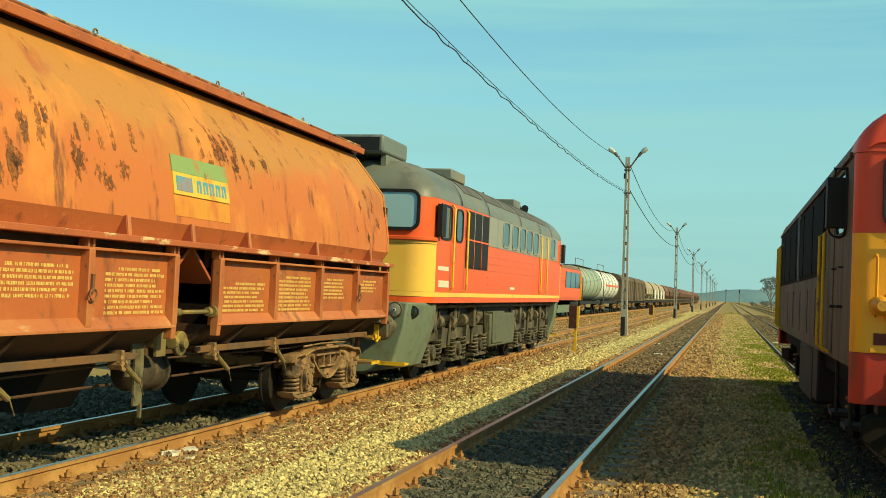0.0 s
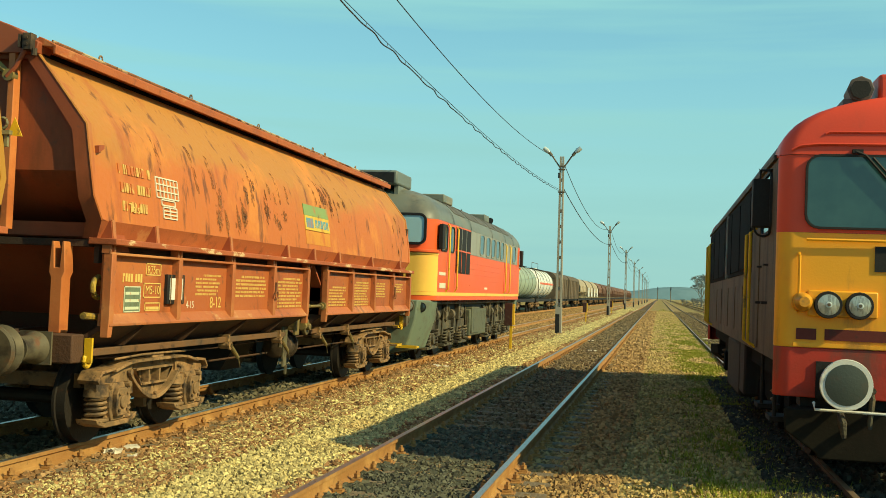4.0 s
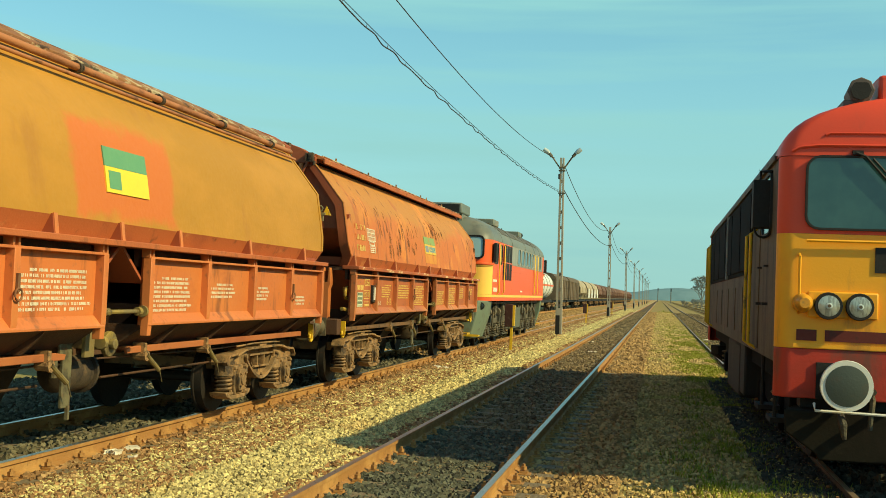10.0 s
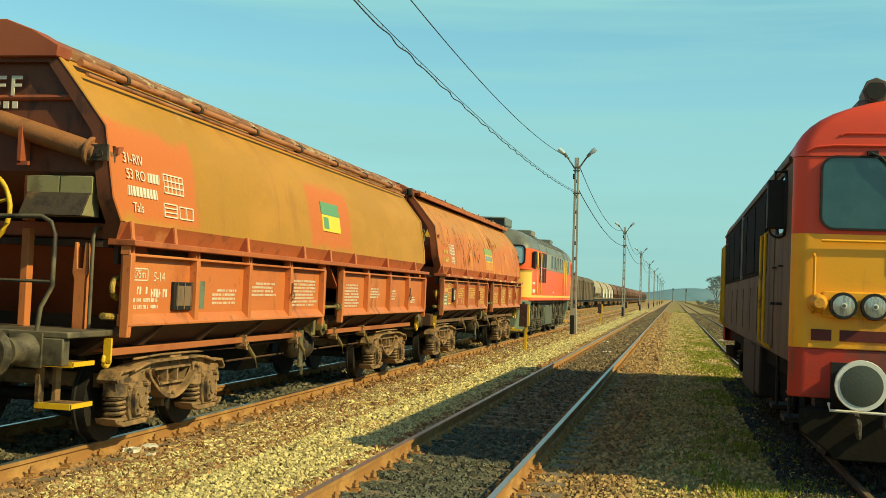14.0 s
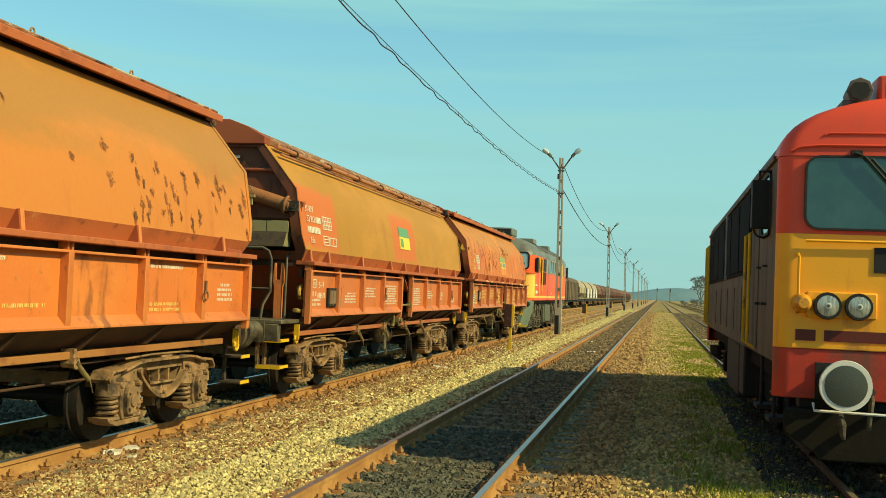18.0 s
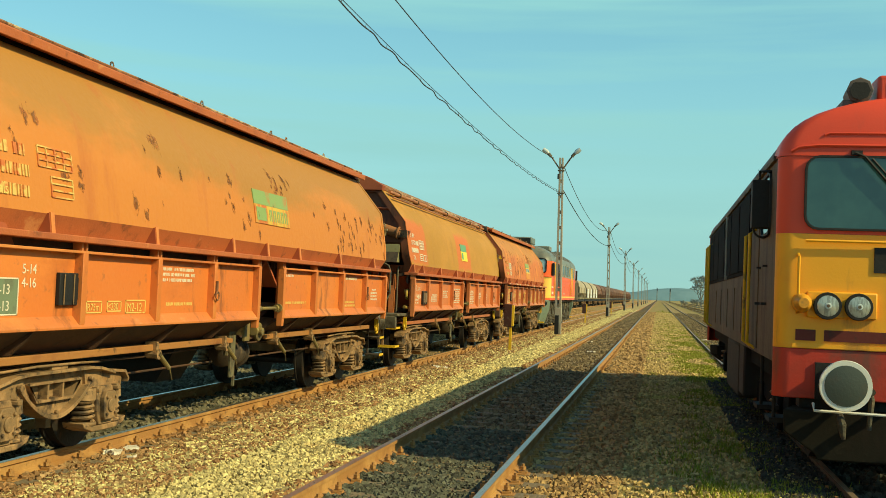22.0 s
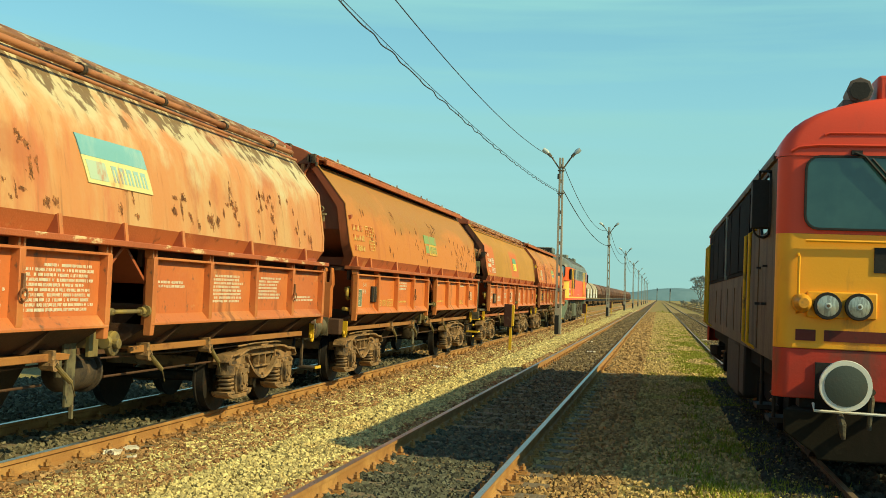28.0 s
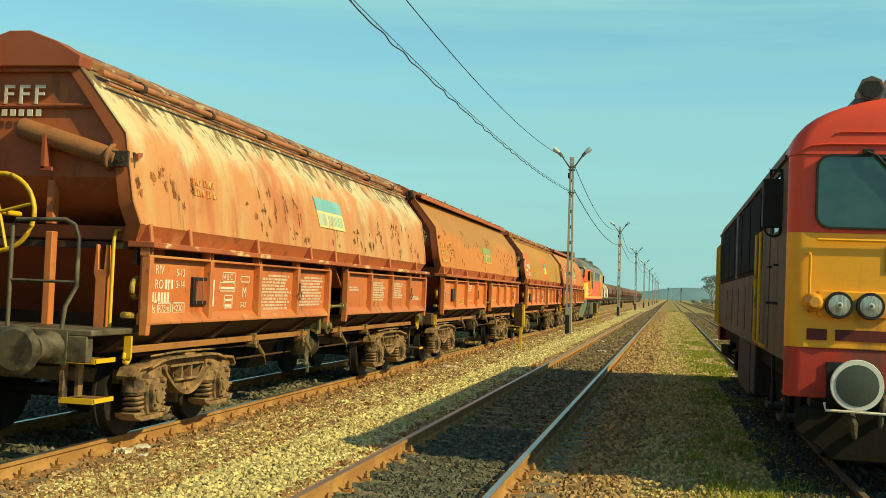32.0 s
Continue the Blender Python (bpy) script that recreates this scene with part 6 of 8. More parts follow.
# ---- the standing locomotive ----
m41_red = M("standing_red", (0.68, 0.062, 0.024), (((0.58, 0.06, 0.024), 0.9, 0.45, 0.7, 0.7), (DIRT, (2.4, 2.4, 0.8), 0.58, 0.78, 0.5)), 0.45, bump=0.07)
low_red = M("standing_low_red", (0.46, 0.036, 0.018), (((0.36, 0.04, 0.02), 1.4, 0.42, 0.66, 0.8), (DIRT, (3, 3, 1.0), 0.52, 0.72, 0.7), (SOOT_SHADE, (1.2, 1.2, 2.5), 0.55, 0.75, 0.5)), 0.5, bump=0.1)
m41_yellow = M("standing_yellow", (0.88, 0.40, 0.022), (((0.80, 0.31, 0.02), 1.2, 0.45, 0.7, 0.7), (DIRT, (3, 3, 0.8), 0.60, 0.78, 0.5)), 0.42, bump=0.07)
# teal base stands for sky mirrored in the panes
sky_teal_glass = M("sky_teal_glass", (0.018, 0.055, 0.058), (((0.035, 0.085, 0.08), 1.6, 0.4, 0.7, 0.8),), 0.10, bump=0.0, spec=0.9)
disc_grey = M("disc_grey", (0.06, 0.07, 0.055), ((DIRT, 6.0, 0.5, 0.7, 0.6),), 0.5, bump=0.1)
louvre_shade_red = M("louvre_shade_red", (0.11, 0.014, 0.008), ((SOOT_SHADE, 8.0, 0.5, 0.7, 0.6),), 0.6, bump=0.1)
plough_black = M("plough_black", (0.016, 0.014, 0.010), ((DIRT, 2.5, 0.56, 0.76, 0.4), (SOOT_SHADE, (3, 3, 1), 0.5, 0.7, 0.7)), 0.95, bump=0.15, spec=0.1)
white_paint = M("white_paint", (0.72, 0.70, 0.62), ((DIRT, 7.0, 0.56, 0.74, 0.5),), 0.5, bump=0.1)


# near-black base carries the shade under the locomotive's body
tank_shaded_black = M("tank_shaded_black", (0.018, 0.015, 0.012), (((0.06, 0.045, 0.03), (2.5, 2.5, 0.6), 0.55, 0.72, 0.7),), 0.7, bump=0.2)
# base darkened to carry the wall's shade; the streaks are dirt
side_dirty_shaded = M("side_dirty_shaded", (0.115, 0.080, 0.044), (((0.18, 0.128, 0.075), (0.8, 0.8, 0.4), 0.45, 0.68, 0.7), (SOOT_SHADE, (3.0, 3.0, 0.5), 0.48, 0.66, 0.85), (SOOT_SHADE, 9.0, 0.56, 0.70, 0.6)), 0.7, bump=0.15)


# the roof's curve: height, share of the half width, how far the end leans back
LOCO_ARCH = ((3.264, 1.0, 0.0), (3.34, 0.992, 0.002), (3.42, 0.975, 0.006), (3.50, 0.942, 0.012), (3.575, 0.895, 0.02), (3.645, 0.832, 0.032), (3.71, 0.752, 0.048), (3.765, 0.655, 0.066), (3.815, 0.535, 0.09), (3.855, 0.40, 0.12), (3.89, 0.2, 0.17))


def standing_loco():
    w = empty("standing_locomotive", "red and yellow diesel locomotive standing with black side grilles", "locomotive", at=pose(RIGHT_X, 11.19, 0))
    L = 15.0
    def outline(inset=0.0, hw=1.46):
        q = [(x, y + L / 2) for x, y in plan(hw - inset, L / 2 - inset, 0.16, 0.006)]
        return q
    part("body", Build().prism(outline(), 1.20, 3.26, "z"), side_dirty_shaded, w)
    rings = []
    for z, sx, dy in LOCO_ARCH:
        rings.append([(x * sx, (y - L / 2) * (L / 2 - dy) / (L / 2) + L / 2, z) for x, y in outline()])
    part("roof", Build().loft(rings), M("roof_sooty", (0.15, 0.125, 0.10), ((SOOT_SHADE, 1.5, 0.45, 0.7, 0.8),), 0.7, bump=0.15), w, "sooty dark roof")
    for front in (0, 1):
        y0 = 0.0 if front == 0 else L
        s = -1 if front == 0 else 1
        face = [(x, y) for x, y in outline(-0.008) if (y - L / 2) * s > L / 2 - 0.22]
        face.sort(key=lambda p: p[0])
        inn = [(x * 0.97, y - s * 0.06) for x, y in reversed(face)]
        part("front_lower", Build().prism(face + inn, 0.86, 1.35, "z"), low_red, w, "grimy red lower front", bevel=0.01)
        part("front_band", Build().prism(face + inn, 1.352, 2.49, "z"), m41_yellow, w, "yellow front band")
        part("front_upper", Build().prism(face + inn, 2.492, 3.262, "z"), m41_red, w, "red upper front")
        dome = []
        for z, sx, dy in LOCO_ARCH:
            dome.append([(x * sx * 1.002, y + (-s) * dy + (s * 0.012), z + 0.004) for x, y in face] + [(x * sx * 1.002, y0 - s * (0.55), z + 0.004) for x, y in reversed(face)])
        part("front_dome", Build().loft(dome), m41_red, w, "red domed roof end", smooth=True)
        for x0, wd in ((-1.20, 1.13), (0.07, 1.13)):
            window(w, ((x0, y0 + s * 0.012, 2.55), (wd, 0, 0), (0, 0, 0.70)), (0, s, 0), sky_teal_glass, black_paint, "windscreen", 0.022)
        for x in (-0.62, 0.62):
            part("wiper", Build().tube([(x - 0.14, y0 + s * 0.05, 3.30), (x - 0.05, y0 + s * 0.07, 3.26), (x + 0.35, y0 + s * 0.06, 2.80)], 0.014, 6).box(x - 0.17, x - 0.07, *sorted((y0, y0 + s * 0.06)), 3.28, 3.32).tube([(x + 0.02, y0 + s * 0.06, 3.24), (x + 0.46, y0 + s * 0.06, 2.74)], 0.012, 5), black_paint, w)
        part("rain_strip", Build().tube([(-1.04, y0 + s * 0.01, 3.475), (-1.0, y0 + s * 0.01, 3.495), (1.0, y0 + s * 0.01, 3.495), (1.04, y0 + s * 0.01, 3.475)], 0.014, 6), m41_red, w)
        part("rain_strip", Build().tube([(-1.36, y0 + s * 0.01, 3.31), (-1.28, y0 + s * 0.02, 3.352), (-1.1, y0 + s * 0.025, 3.372), (1.1, y0 + s * 0.025, 3.372), (1.28, y0 + s * 0.02, 3.352), (1.36, y0 + s * 0.01, 3.31)], 0.016, 6), m41_red, w)
        part("front_rail", Build().tube([(-1.2, y0 + s * 0.05, 2.42), (1.2, y0 + s * 0.05, 2.42)], 0.016, 6), m41_yellow, w)
        for x in (-1.26, 1.26):
            part("hand_rail", Build().tube([(x, y0, 1.70), (x, y0 + s * 0.06, 1.72), (x, y0 + s * 0.06, 2.26), (x, y0, 2.29)], 0.014, 6), m41_yellow, w, "thin yellow hand rail", smooth=True)
            sx = 1 if x > 0 else -1
            bx = sx * 0.845
            part("lamp_bracket", Build().box(min(bx - 0.33, bx + 0.33), max(bx - 0.33, bx + 0.33), *sorted((y0, y0 + s * 0.05)), 1.66, 1.92), m41_yellow, w, bevel=0.015)
            for k in (-0.145, 0.145):
                round_lamp(w, (bx + k, y0 + s * 0.10, 1.78), (0, s, 0), 0.125, black_paint)
            part("marker_lamp", Build().tube([(sx * 1.22, y0, 1.80), (sx * 1.22, y0 + s * 0.14, 1.80), (sx * 1.22, y0 + s * 0.2, 1.80)], [0.10, 0.085, 0.05], 14), amber, w, "amber marker lamp", smooth=True)
        for x0, x1 in ((-1.27, -1.08), (-1.0, 1.0), (1.08, 1.27)):
            # flat plates; their dark red stands for shade inside the openings
            part("front_louvre", Build().box(x0, x1, *sorted((y0 + s * 0.0, y0 + s * 0.018)), 1.43, 1.54), louvre_shade_red, w, "dark red plate with the louvre's shade in its colour")
        part("louvre_frame", Build().box(-1.3, 1.3, *sorted((y0, y0 + s * 0.02)), 1.36, 1.40), m41_yellow, w)
        part("number_board", Build().box(-0.55, 0.55, *sorted((y0, y0 + s * 0.02)), 2.12, 2.37), black_paint, w, "black number board with its number barred")
        part("number_bars", Build().box(-0.4, 0.4, *sorted((y0 + s * 0.02, y0 + s * 0.024)), 2.19, 2.29), white_mark, w)
        for x in (-0.875, 0.875):
            bf = part("buffer", Build().tube([(x, y0, 1.04), (x, y0 + s * 0.25, 1.04)], [0.17, 0.15], 16).tube([(x, y0 + s * 0.25, 1.04), (x, y0 + s * 0.55, 1.04)], 0.09, 12).box(x - 0.2, x + 0.2, *sorted((y0, y0 + s * 0.03)), 0.86, 1.22), black_paint, w, "black sprung buffer")
            part("buffer_plate", Build().tube([(x, y0 + s * 0.54, 1.04), (x, y0 + s * 0.56, 1.04), (x, y0 + s * 0.585, 1.04)], [0.235, 0.24, 0.235], 32), white_paint, bf, "white-rimmed buffer plate")
            part("buffer_face", Build().tube([(x, y0 + s * 0.58, 1.04), (x, y0 + s * 0.592, 1.04), (x, y0 + s * 0.61, 1.04)], [0.195, 0.19, 0.08], 32), disc_grey, bf, "greased dark buffer face", smooth=True)
            part("hose_rail", Build().tube([(x - 0.25, y0 + s * 0.3, 0.84), (x - 0.25, y0 + s * 0.38, 0.78), (x + 0.45, y0 + s * 0.38, 0.77)], 0.014, 6), white_paint, w)
            part("hose_cock", Build().tube([(x + 0.26, y0 + s * 0.2, 1.05), (x + 0.27, y0 + s * 0.36, 0.9), (x + 0.25, y0 + s * 0.36, 0.62)], [0.03, 0.03, 0.022], 8).disc((x + 0.27, y0 + s * 0.34, 0.98), (0, 1, 0), 0.035, 0.06, 8), loco_bogie, w)
        pl = [(-1.38, 0.755), (1.38, 0.755), (1.37, 0.54), (1.08, 0.34), (1.05, 0.28), (-1.05, 0.28), (-1.08, 0.34), (-1.37, 0.54)]
        part("plough", Build().loft([[(x * 0.9, y0 - s * 0.35, z) for x, z in pl], [(x, y0 + s * 0.12, z) for x, z in pl], [(x, y0 + s * 0.16, z) for x, z in pl]]), plough_black, w, "dark steel snow plough", bevel=0.015)
        part("coupling", Build().tube([(-0.12, y0 + s * 0.15, 1.04), (-0.12, y0 + s * 0.4, 1.04), (-0.12, y0 + s * 0.5, 0.95)], 0.05, 8), loco_bogie, w)
        part("hose_end", Build().tube([(-0.88, y0 + s * 0.3, 0.76), (-0.87, y0 + s * 0.36, 0.66), (-0.85, y0 + s * 0.36, 0.52)], [0.03, 0.045, 0.02], 8), loco_bogie, w, "worn hose end")
        part("headstock", Build().box(-1.2, 1.2, *sorted((y0 - s * 0.4, y0 - s * 0.12)), 0.76, 1.2), black_paint, w)
    part("horn", Build().tube([(-0.70, 0.12, 3.95), (-0.70, 0.16, 3.955), (-0.70, 0.55, 3.955)], [0.135, 0.12, 0.10], 8).box(-0.86, -0.55, 0.15, 0.75, 3.66, 3.86), M("horn_grey", (0.13, 0.10, 0.085), ((SOOT_SHADE, 5.0, 0.5, 0.7, 0.6),), 0.6, bump=0.1), w, "round dark roof horn", bevel=0.01)
    part("horn_mouth", Build().disc((-0.70, 0.115, 3.95), (0, 1, 0), 0.10, 0.01, 8), black_paint, w)
    part("roof_lamp_box", Build().box(-0.52, 0.52, 0.18, 0.9, 3.78, 4.12), m41_red, w, "red roof lamp housing", bevel=0.04)
    part("top_lens", Build().box(-0.4, 0.4, 0.165, 0.182, 3.90, 4.06), glass_dark, w)
    for s in (-1, 1):
        e = s * 1.46
        g = part("side_grille", Build().box(*sorted((e, e + s * 0.014)), 3.15, 14.4, 2.16, 3.24), grille_black, w, "black louvred side grille")
        for k in range(6):
            part("grille_field", Build().box(*sorted((e, e + s * 0.03)), 3.25 + k * 1.85, 4.95 + k * 1.85, 2.22, 3.18), grille_black, g)
        part("grille_post", Build().box(*sorted((e, e + s * 0.05)), 7.88, 7.95, 2.16, 3.24), strip_grey, g)
        part("cab_door", Build().box(*sorted((e, e + s * 0.012)), 2.0, 2.85, 1.25, 3.20), side_dirty_shaded, w)
        window(w, ((e, 0.75, 2.55), (0, 0.9, 0), (0, 0, 0.62)), (s, 0, 0), sky_teal_glass, name="cab_window")
        for y in (2.32, 2.95):
            part("hand_rail", Build().tube([(e, y, 1.24), (e + s * 0.09, y, 1.3), (e + s * 0.09, y, 2.62), (e, y, 2.68)], 0.02, 8), yellow_paint, w, "yellow hand rail", smooth=True)
        for y in (13.1, 13.8, 14.6):
            part("hand_rail", Build().tube([(e, y, 1.24), (e + s * 0.09, y, 1.3), (e + s * 0.09, y, 3.0), (e, y, 3.05)], 0.022, 8), yellow_paint, w, "yellow hand rail", smooth=True)
        part("mirror", Build().box(*sorted((e + s * 0.015, e + s * 0.20)), 0.74, 0.95, 2.585, 3.10).tube([(e, 0.8, 3.2), (e + s * 0.12, 0.84, 3.2), (e + s * 0.12, 0.84, 3.06)], 0.018, 6), black_paint, w, "large black rear-view mirror", bevel=0.02)
        part("mirror_ring", Build().torus((e + s * 0.08, 0.85, 2.58), (0, 1, 0), 0.09, 0.012, 14, (0, 230)), black_paint, w)
        for y in (5.1, 6.6, 8.3, 10.2, 11.9):
            part("side_hatch", Build().box(*sorted((e, e + s * 0.01)), y - 0.55, y + 0.55, 1.35, 2.0), side_dirty_shaded, w)
        for y in (1.0, 1.75):
            part("door_handle", Build().box(*sorted((e, e + s * 0.06)), y, y + 0.12, 1.76, 1.79), black_paint, w)
            part("hinge", Build().box(*sorted((e, e + s * 0.05)), y, y + 0.1, 2.18, 2.2), black_paint, w)
        part("fuel_tank", Build().box(*sorted((s * 0.4, s * 1.36)), 6.2, 9.0, 0.3, 1.15), tank_shaded_black, w, "fuel tank with the underside's shade in its dark colour", bevel=0.05)
        part("side_box", Build().box(*sorted((s * 0.9, s * 1.40)), 4.7, 5.5, 0.45, 1.18), tank_shaded_black, w, bevel=0.03)
        for y in (0.5, 1.9):
            part("step", Build().box(*sorted((s * 1.2, s * 1.45)), y, y + 0.45, 0.55, 0.6).tube([(s * 1.4, y + 0.05, 0.58), (s * 1.4, y + 0.05, 1.2)], 0.02, 6), black_paint, w)
        part("eave_pipe", Build().box(*sorted((e, e + s * 0.035)), 0.3, 14.7, 3.255, 3.30), side_dirty_shaded, w)
    # under frame and bogies blackened to stand for shade below the body
    part("under_frame", Build().box(-1.3, 1.3, 0.3, 14.7, 0.95, 1.2), grille_black, w)
    for y in (3.4, 11.6):
        g = part("bogie", Build().box(-1.0, 1.0, y - 0.3, y + 0.3, 0.5, 0.95), grille_black, w)
        for s in (-1, 1):
            part("bogie_side", Build().prism([(y - 1.9, 0.85), (y + 1.9, 0.85), (y + 1.9, 0.6), (y + 0.5, 0.45), (y - 0.5, 0.45), (y - 1.9, 0.6)], *sorted((s * 0.98, s * 1.14)), "x"), grille_black, g, bevel=0.02)
            for d in (-1.15, 1.15):
                part("axle_box", Build().box(*sorted((s * 0.95, s * 1.2)), y + d - 0.2, y + d + 0.2, 0.3, 0.7), grille_black, g, bevel=0.03)
                part("spring", Build().coil(s * 1.12, y + d + 0.38, 0.35, 0.75, 0.10, 0.02, 4), bogie_iron, g)
        for d in (-1.15, 1.15):
            part("wheelset", cached("big_wheels", lambda: mesh_of("wheelset", big_wheels(), wheel_iron)), None, g, at=pose(0, y + d, 0.525))
    return w


standing_loco()


# ---- the far standing train ----
def wheels_only(w, y):
    for d in (-0.9, 0.9):
        part("wheelset", cached("wheelset", None), None, w, at=pose(0, y + d, 0.46))
    for s in (-1, 1):
        part("bogie_side", cached(("bogie_side", s), None), None, w, at=pose(0, y, 0))


far_brown = M("far_brown", (0.11, 0.082, 0.05), (((0.18, 0.12, 0.07), (0.6, 0.6, 0.3), 0.45, 0.7, 0.8), (SOOT_SHADE, (2, 2, 0.6), 0.55, 0.75, 0.6)), 0.8, bump=0.2)
far_green = M("far_green", (0.30, 0.36, 0.28), ((DIRT, (1.5, 1.5, 0.5), 0.5, 0.72, 0.7),), 0.6, bump=0.1)
far_white = M("far_white", (0.66, 0.66, 0.60), ((DIRT, (1.5, 1.5, 0.5), 0.55, 0.75, 0.5),), 0.5, bump=0.1)
far_beige = M("far_beige", (0.38, 0.31, 0.20), ((DIRT, (1.5, 1.5, 0.5), 0.5, 0.72, 0.7),), 0.7, bump=0.1)
far_rust = M("far_rust", (0.16, 0.088, 0.055), ((RUST, 0.8, 0.45, 0.7, 0.8), (SOOT_SHADE, (2, 2, 0.7), 0.55, 0.75, 0.6)), 0.8, bump=0.15, vary=0.25)


def chassis(w, half):
    part("chassis", Build().box(-1.2, 1.2, -half, half, 0.95, 1.2), black_paint, w)
    for y in (-half + 1.9, half - 1.9):
        wheels_only(w, y)
    for s in (-1, 1):
        buffer_pair(w, s * half, s)


hoop_mat = M("tank_hoop", (0.20, 0.21, 0.16), ((SOOT_SHADE, 2.0, 0.5, 0.7, 0.7),), 0.6, bump=0.1)


def tank_wagon(y, half, mat, label, band):
    w = empty("tank_wagon", label, "tank wagon", "wagons of the standing train", pose(FAR_X, y, 0))
    chassis(w, half)
    r = 1.42
    prof = [(-half + 0.35, 0.5), (-half + 0.45, 1.0), (-half + 0.7, 1.32), (-half + 1.0, r), (half - 1.0, r), (half - 0.7, 1.32), (half - 0.45, 1.0), (half - 0.35, 0.5)]
    t = part("tank", Build().tube([(0, a, 2.68) for a, b in prof], [b for a, b in prof], 32), mat, w, smooth=True)
    for k in range(5):
        yy = -half + 1.6 + k * (2 * half - 3.2) / 4
        part("tank_hoop", Build().torus((0, yy, 2.68), (0, 1, 0), r + 0.01, 0.035, 32), hoop_mat, t)
    if band:
        part("warning_band", Build().box(1.25, 1.432, -half + 1.05, half - 1.05, 2.62, 2.80), loco_red, t, "orange-red band along the tank")
    part("manhole", Build().tube([(0, 0, 4.05), (0, 0, 4.3)], 0.3, 14), mat, w)
    part("catwalk", Build().box(-0.5, 0.5, -half + 1.4, half - 1.4, 4.13, 4.17), black_paint, w)
    part("catwalk_rail", Build().tube([(0.5, -half + 1.4, 4.17), (0.5, -half + 1.4, 4.7), (0.5, -0.8, 4.7), (0.5, -0.8, 4.17)], 0.025, 6), grey_iron, w)
    part("ladder", Build().tube([(1.3, -half + 0.3, 1.2), (1.3, -half + 0.3, 3.0), (0.8, -half + 0.5, 4.1)], 0.025, 6).tube([(1.3, -half + 0.7, 1.2), (1.3, -half + 0.7, 3.0), (0.8, -half + 0.9, 4.1)], 0.025, 6), grey_iron, w)
    return w


def covered_wagon(y, half, label):
    w = empty("covered_wagon", label, "freight wagon", "wagons of the standing train", pose(FAR_X, y, 0))
    chassis(w, half)
    part("box_body", Build().box(-1.4, 1.4, -half + 0.3, half - 0.3, 1.2, 3.55), far_brown, w)
    part("roof", Build().prism([(1.45, 3.5), (1.40, 3.72), (1.1, 4.0), (0.6, 4.18), (0, 4.24), (-0.6, 4.18), (-1.1, 4.0), (-1.40, 3.72), (-1.45, 3.5)], -half + 0.25, half - 0.25), far_brown, w)
    for k in range(8):
        yy = -half + 0.5 + k * (2 * half - 1.0) / 7
        part("rib", Build().box(1.38, 1.46, yy - 0.05, yy + 0.05, 1.2, 3.55), far_brown, w)
    return w


def far_hopper(y, half, mat, label, plates=False):
    w = empty("far_hopper_wagon", label, "freight wagon", "wagons of the standing train", pose(FAR_X, y, 0))
    chassis(w, half)
    pr = [(1.1, 1.5), (1.42, 2.2), (1.42, 2.9), (1.1, 3.6), (0.5, 4.1), (0, 4.2), (-0.5, 4.1), (-1.1, 3.6), (-1.42, 2.9), (-1.42, 2.2), (-1.1, 1.5)]
    part("hopper_body", Build().loft([[(x * 0.9, -half + 1.4, z) for x, z in pr], [(x, -half + 0.7, max(z, 2.0)) for x, z in pr], [(x, half - 0.7, max(z, 2.0)) for x, z in pr], [(x * 0.9, half - 1.4, z) for x, z in pr]]), mat, w)
    for k in range(5):
        yy = -half + 1.2 + k * (2 * half - 2.4) / 4
        part("rib", Build().box(1.40, 1.47, yy - 0.05, yy + 0.05, 1.3, 3.0), mat, w)
    # white plates stand for the wagon's pale sloping faces
    if plates:
        for d in (-1, 1):
            part("side_plate", Build().prism([(d * 2.2, 1.5), (d * 5.6, 1.5), (d * 4.7, 2.95), (d * 3.1, 2.95)], 1.43, 1.48, "x"), far_white, w, "white slanted plate on the hopper's side")
    return w


tank_wagon(93.5, 7.1, far_green, "dirty pale green tank wagon with ribbed insulation", False)
tank_wagon(109.0, 7.4, far_white, "white gas tank wagon with an orange-red band", True)
covered_wagon(126.0, 8.6, "brown covered wagon with a rounded roof")
covered_wagon(144.5, 8.8, "brown covered wagon with a rounded roof")
far_hopper(162.5, 7.5, far_beige, "beige grain hopper wagon")
far_hopper(178.5, 7.5, far_beige, "beige grain hopper wagon with white side plates", True)
far_hopper(194.5, 7.5, far_beige, "beige grain hopper wagon with white side plates", True)
for k in range(16):
    far_hopper(210.5 + k * 15.2, 7.2, far_rust, "rusty brown hopper wagon in the distance")


def red_railcar():
    w = empty("red_locomotive", "red shunting locomotive with dark windows before tank wagons", "locomotive", at=pose(FAR_X, 77.5, 0))
    part("body", Build().prism(plan(1.42, 7.5, 0.2), 1.3, 3.55, "z"), loco_red, w)
    part("roof", Build().loft([[(x * k, y * k2, z) for x, y in plan(1.42, 7.5, 0.2)] for z, k, k2 in ((3.552, 1, 1), (3.75, 0.9, 0.985), (3.88, 0.6, 0.96))]), far_rust, w)
    part("window_band", Build().box(1.40, 1.435, -1.0, 6.6, 2.2, 3.35), glass_dark, w)
    for y in (-0.9, 1.6, 4.1, 6.5):
        part("window_post", Build().box(1.40, 1.445, y - 0.06, y + 0.06, 2.2, 3.35), black_paint, w)
    part("hand_rail", Build().box(1.42, 1.50, 7.1, 7.25, 1.3, 3.3), yellow_paint, w)
    part("under_box", Build().box(-1.2, 1.2, -3, 3.2, 0.4, 1.2), skirt_green, w)
    chassis(w, 7.4)
    return w


red_railcar()


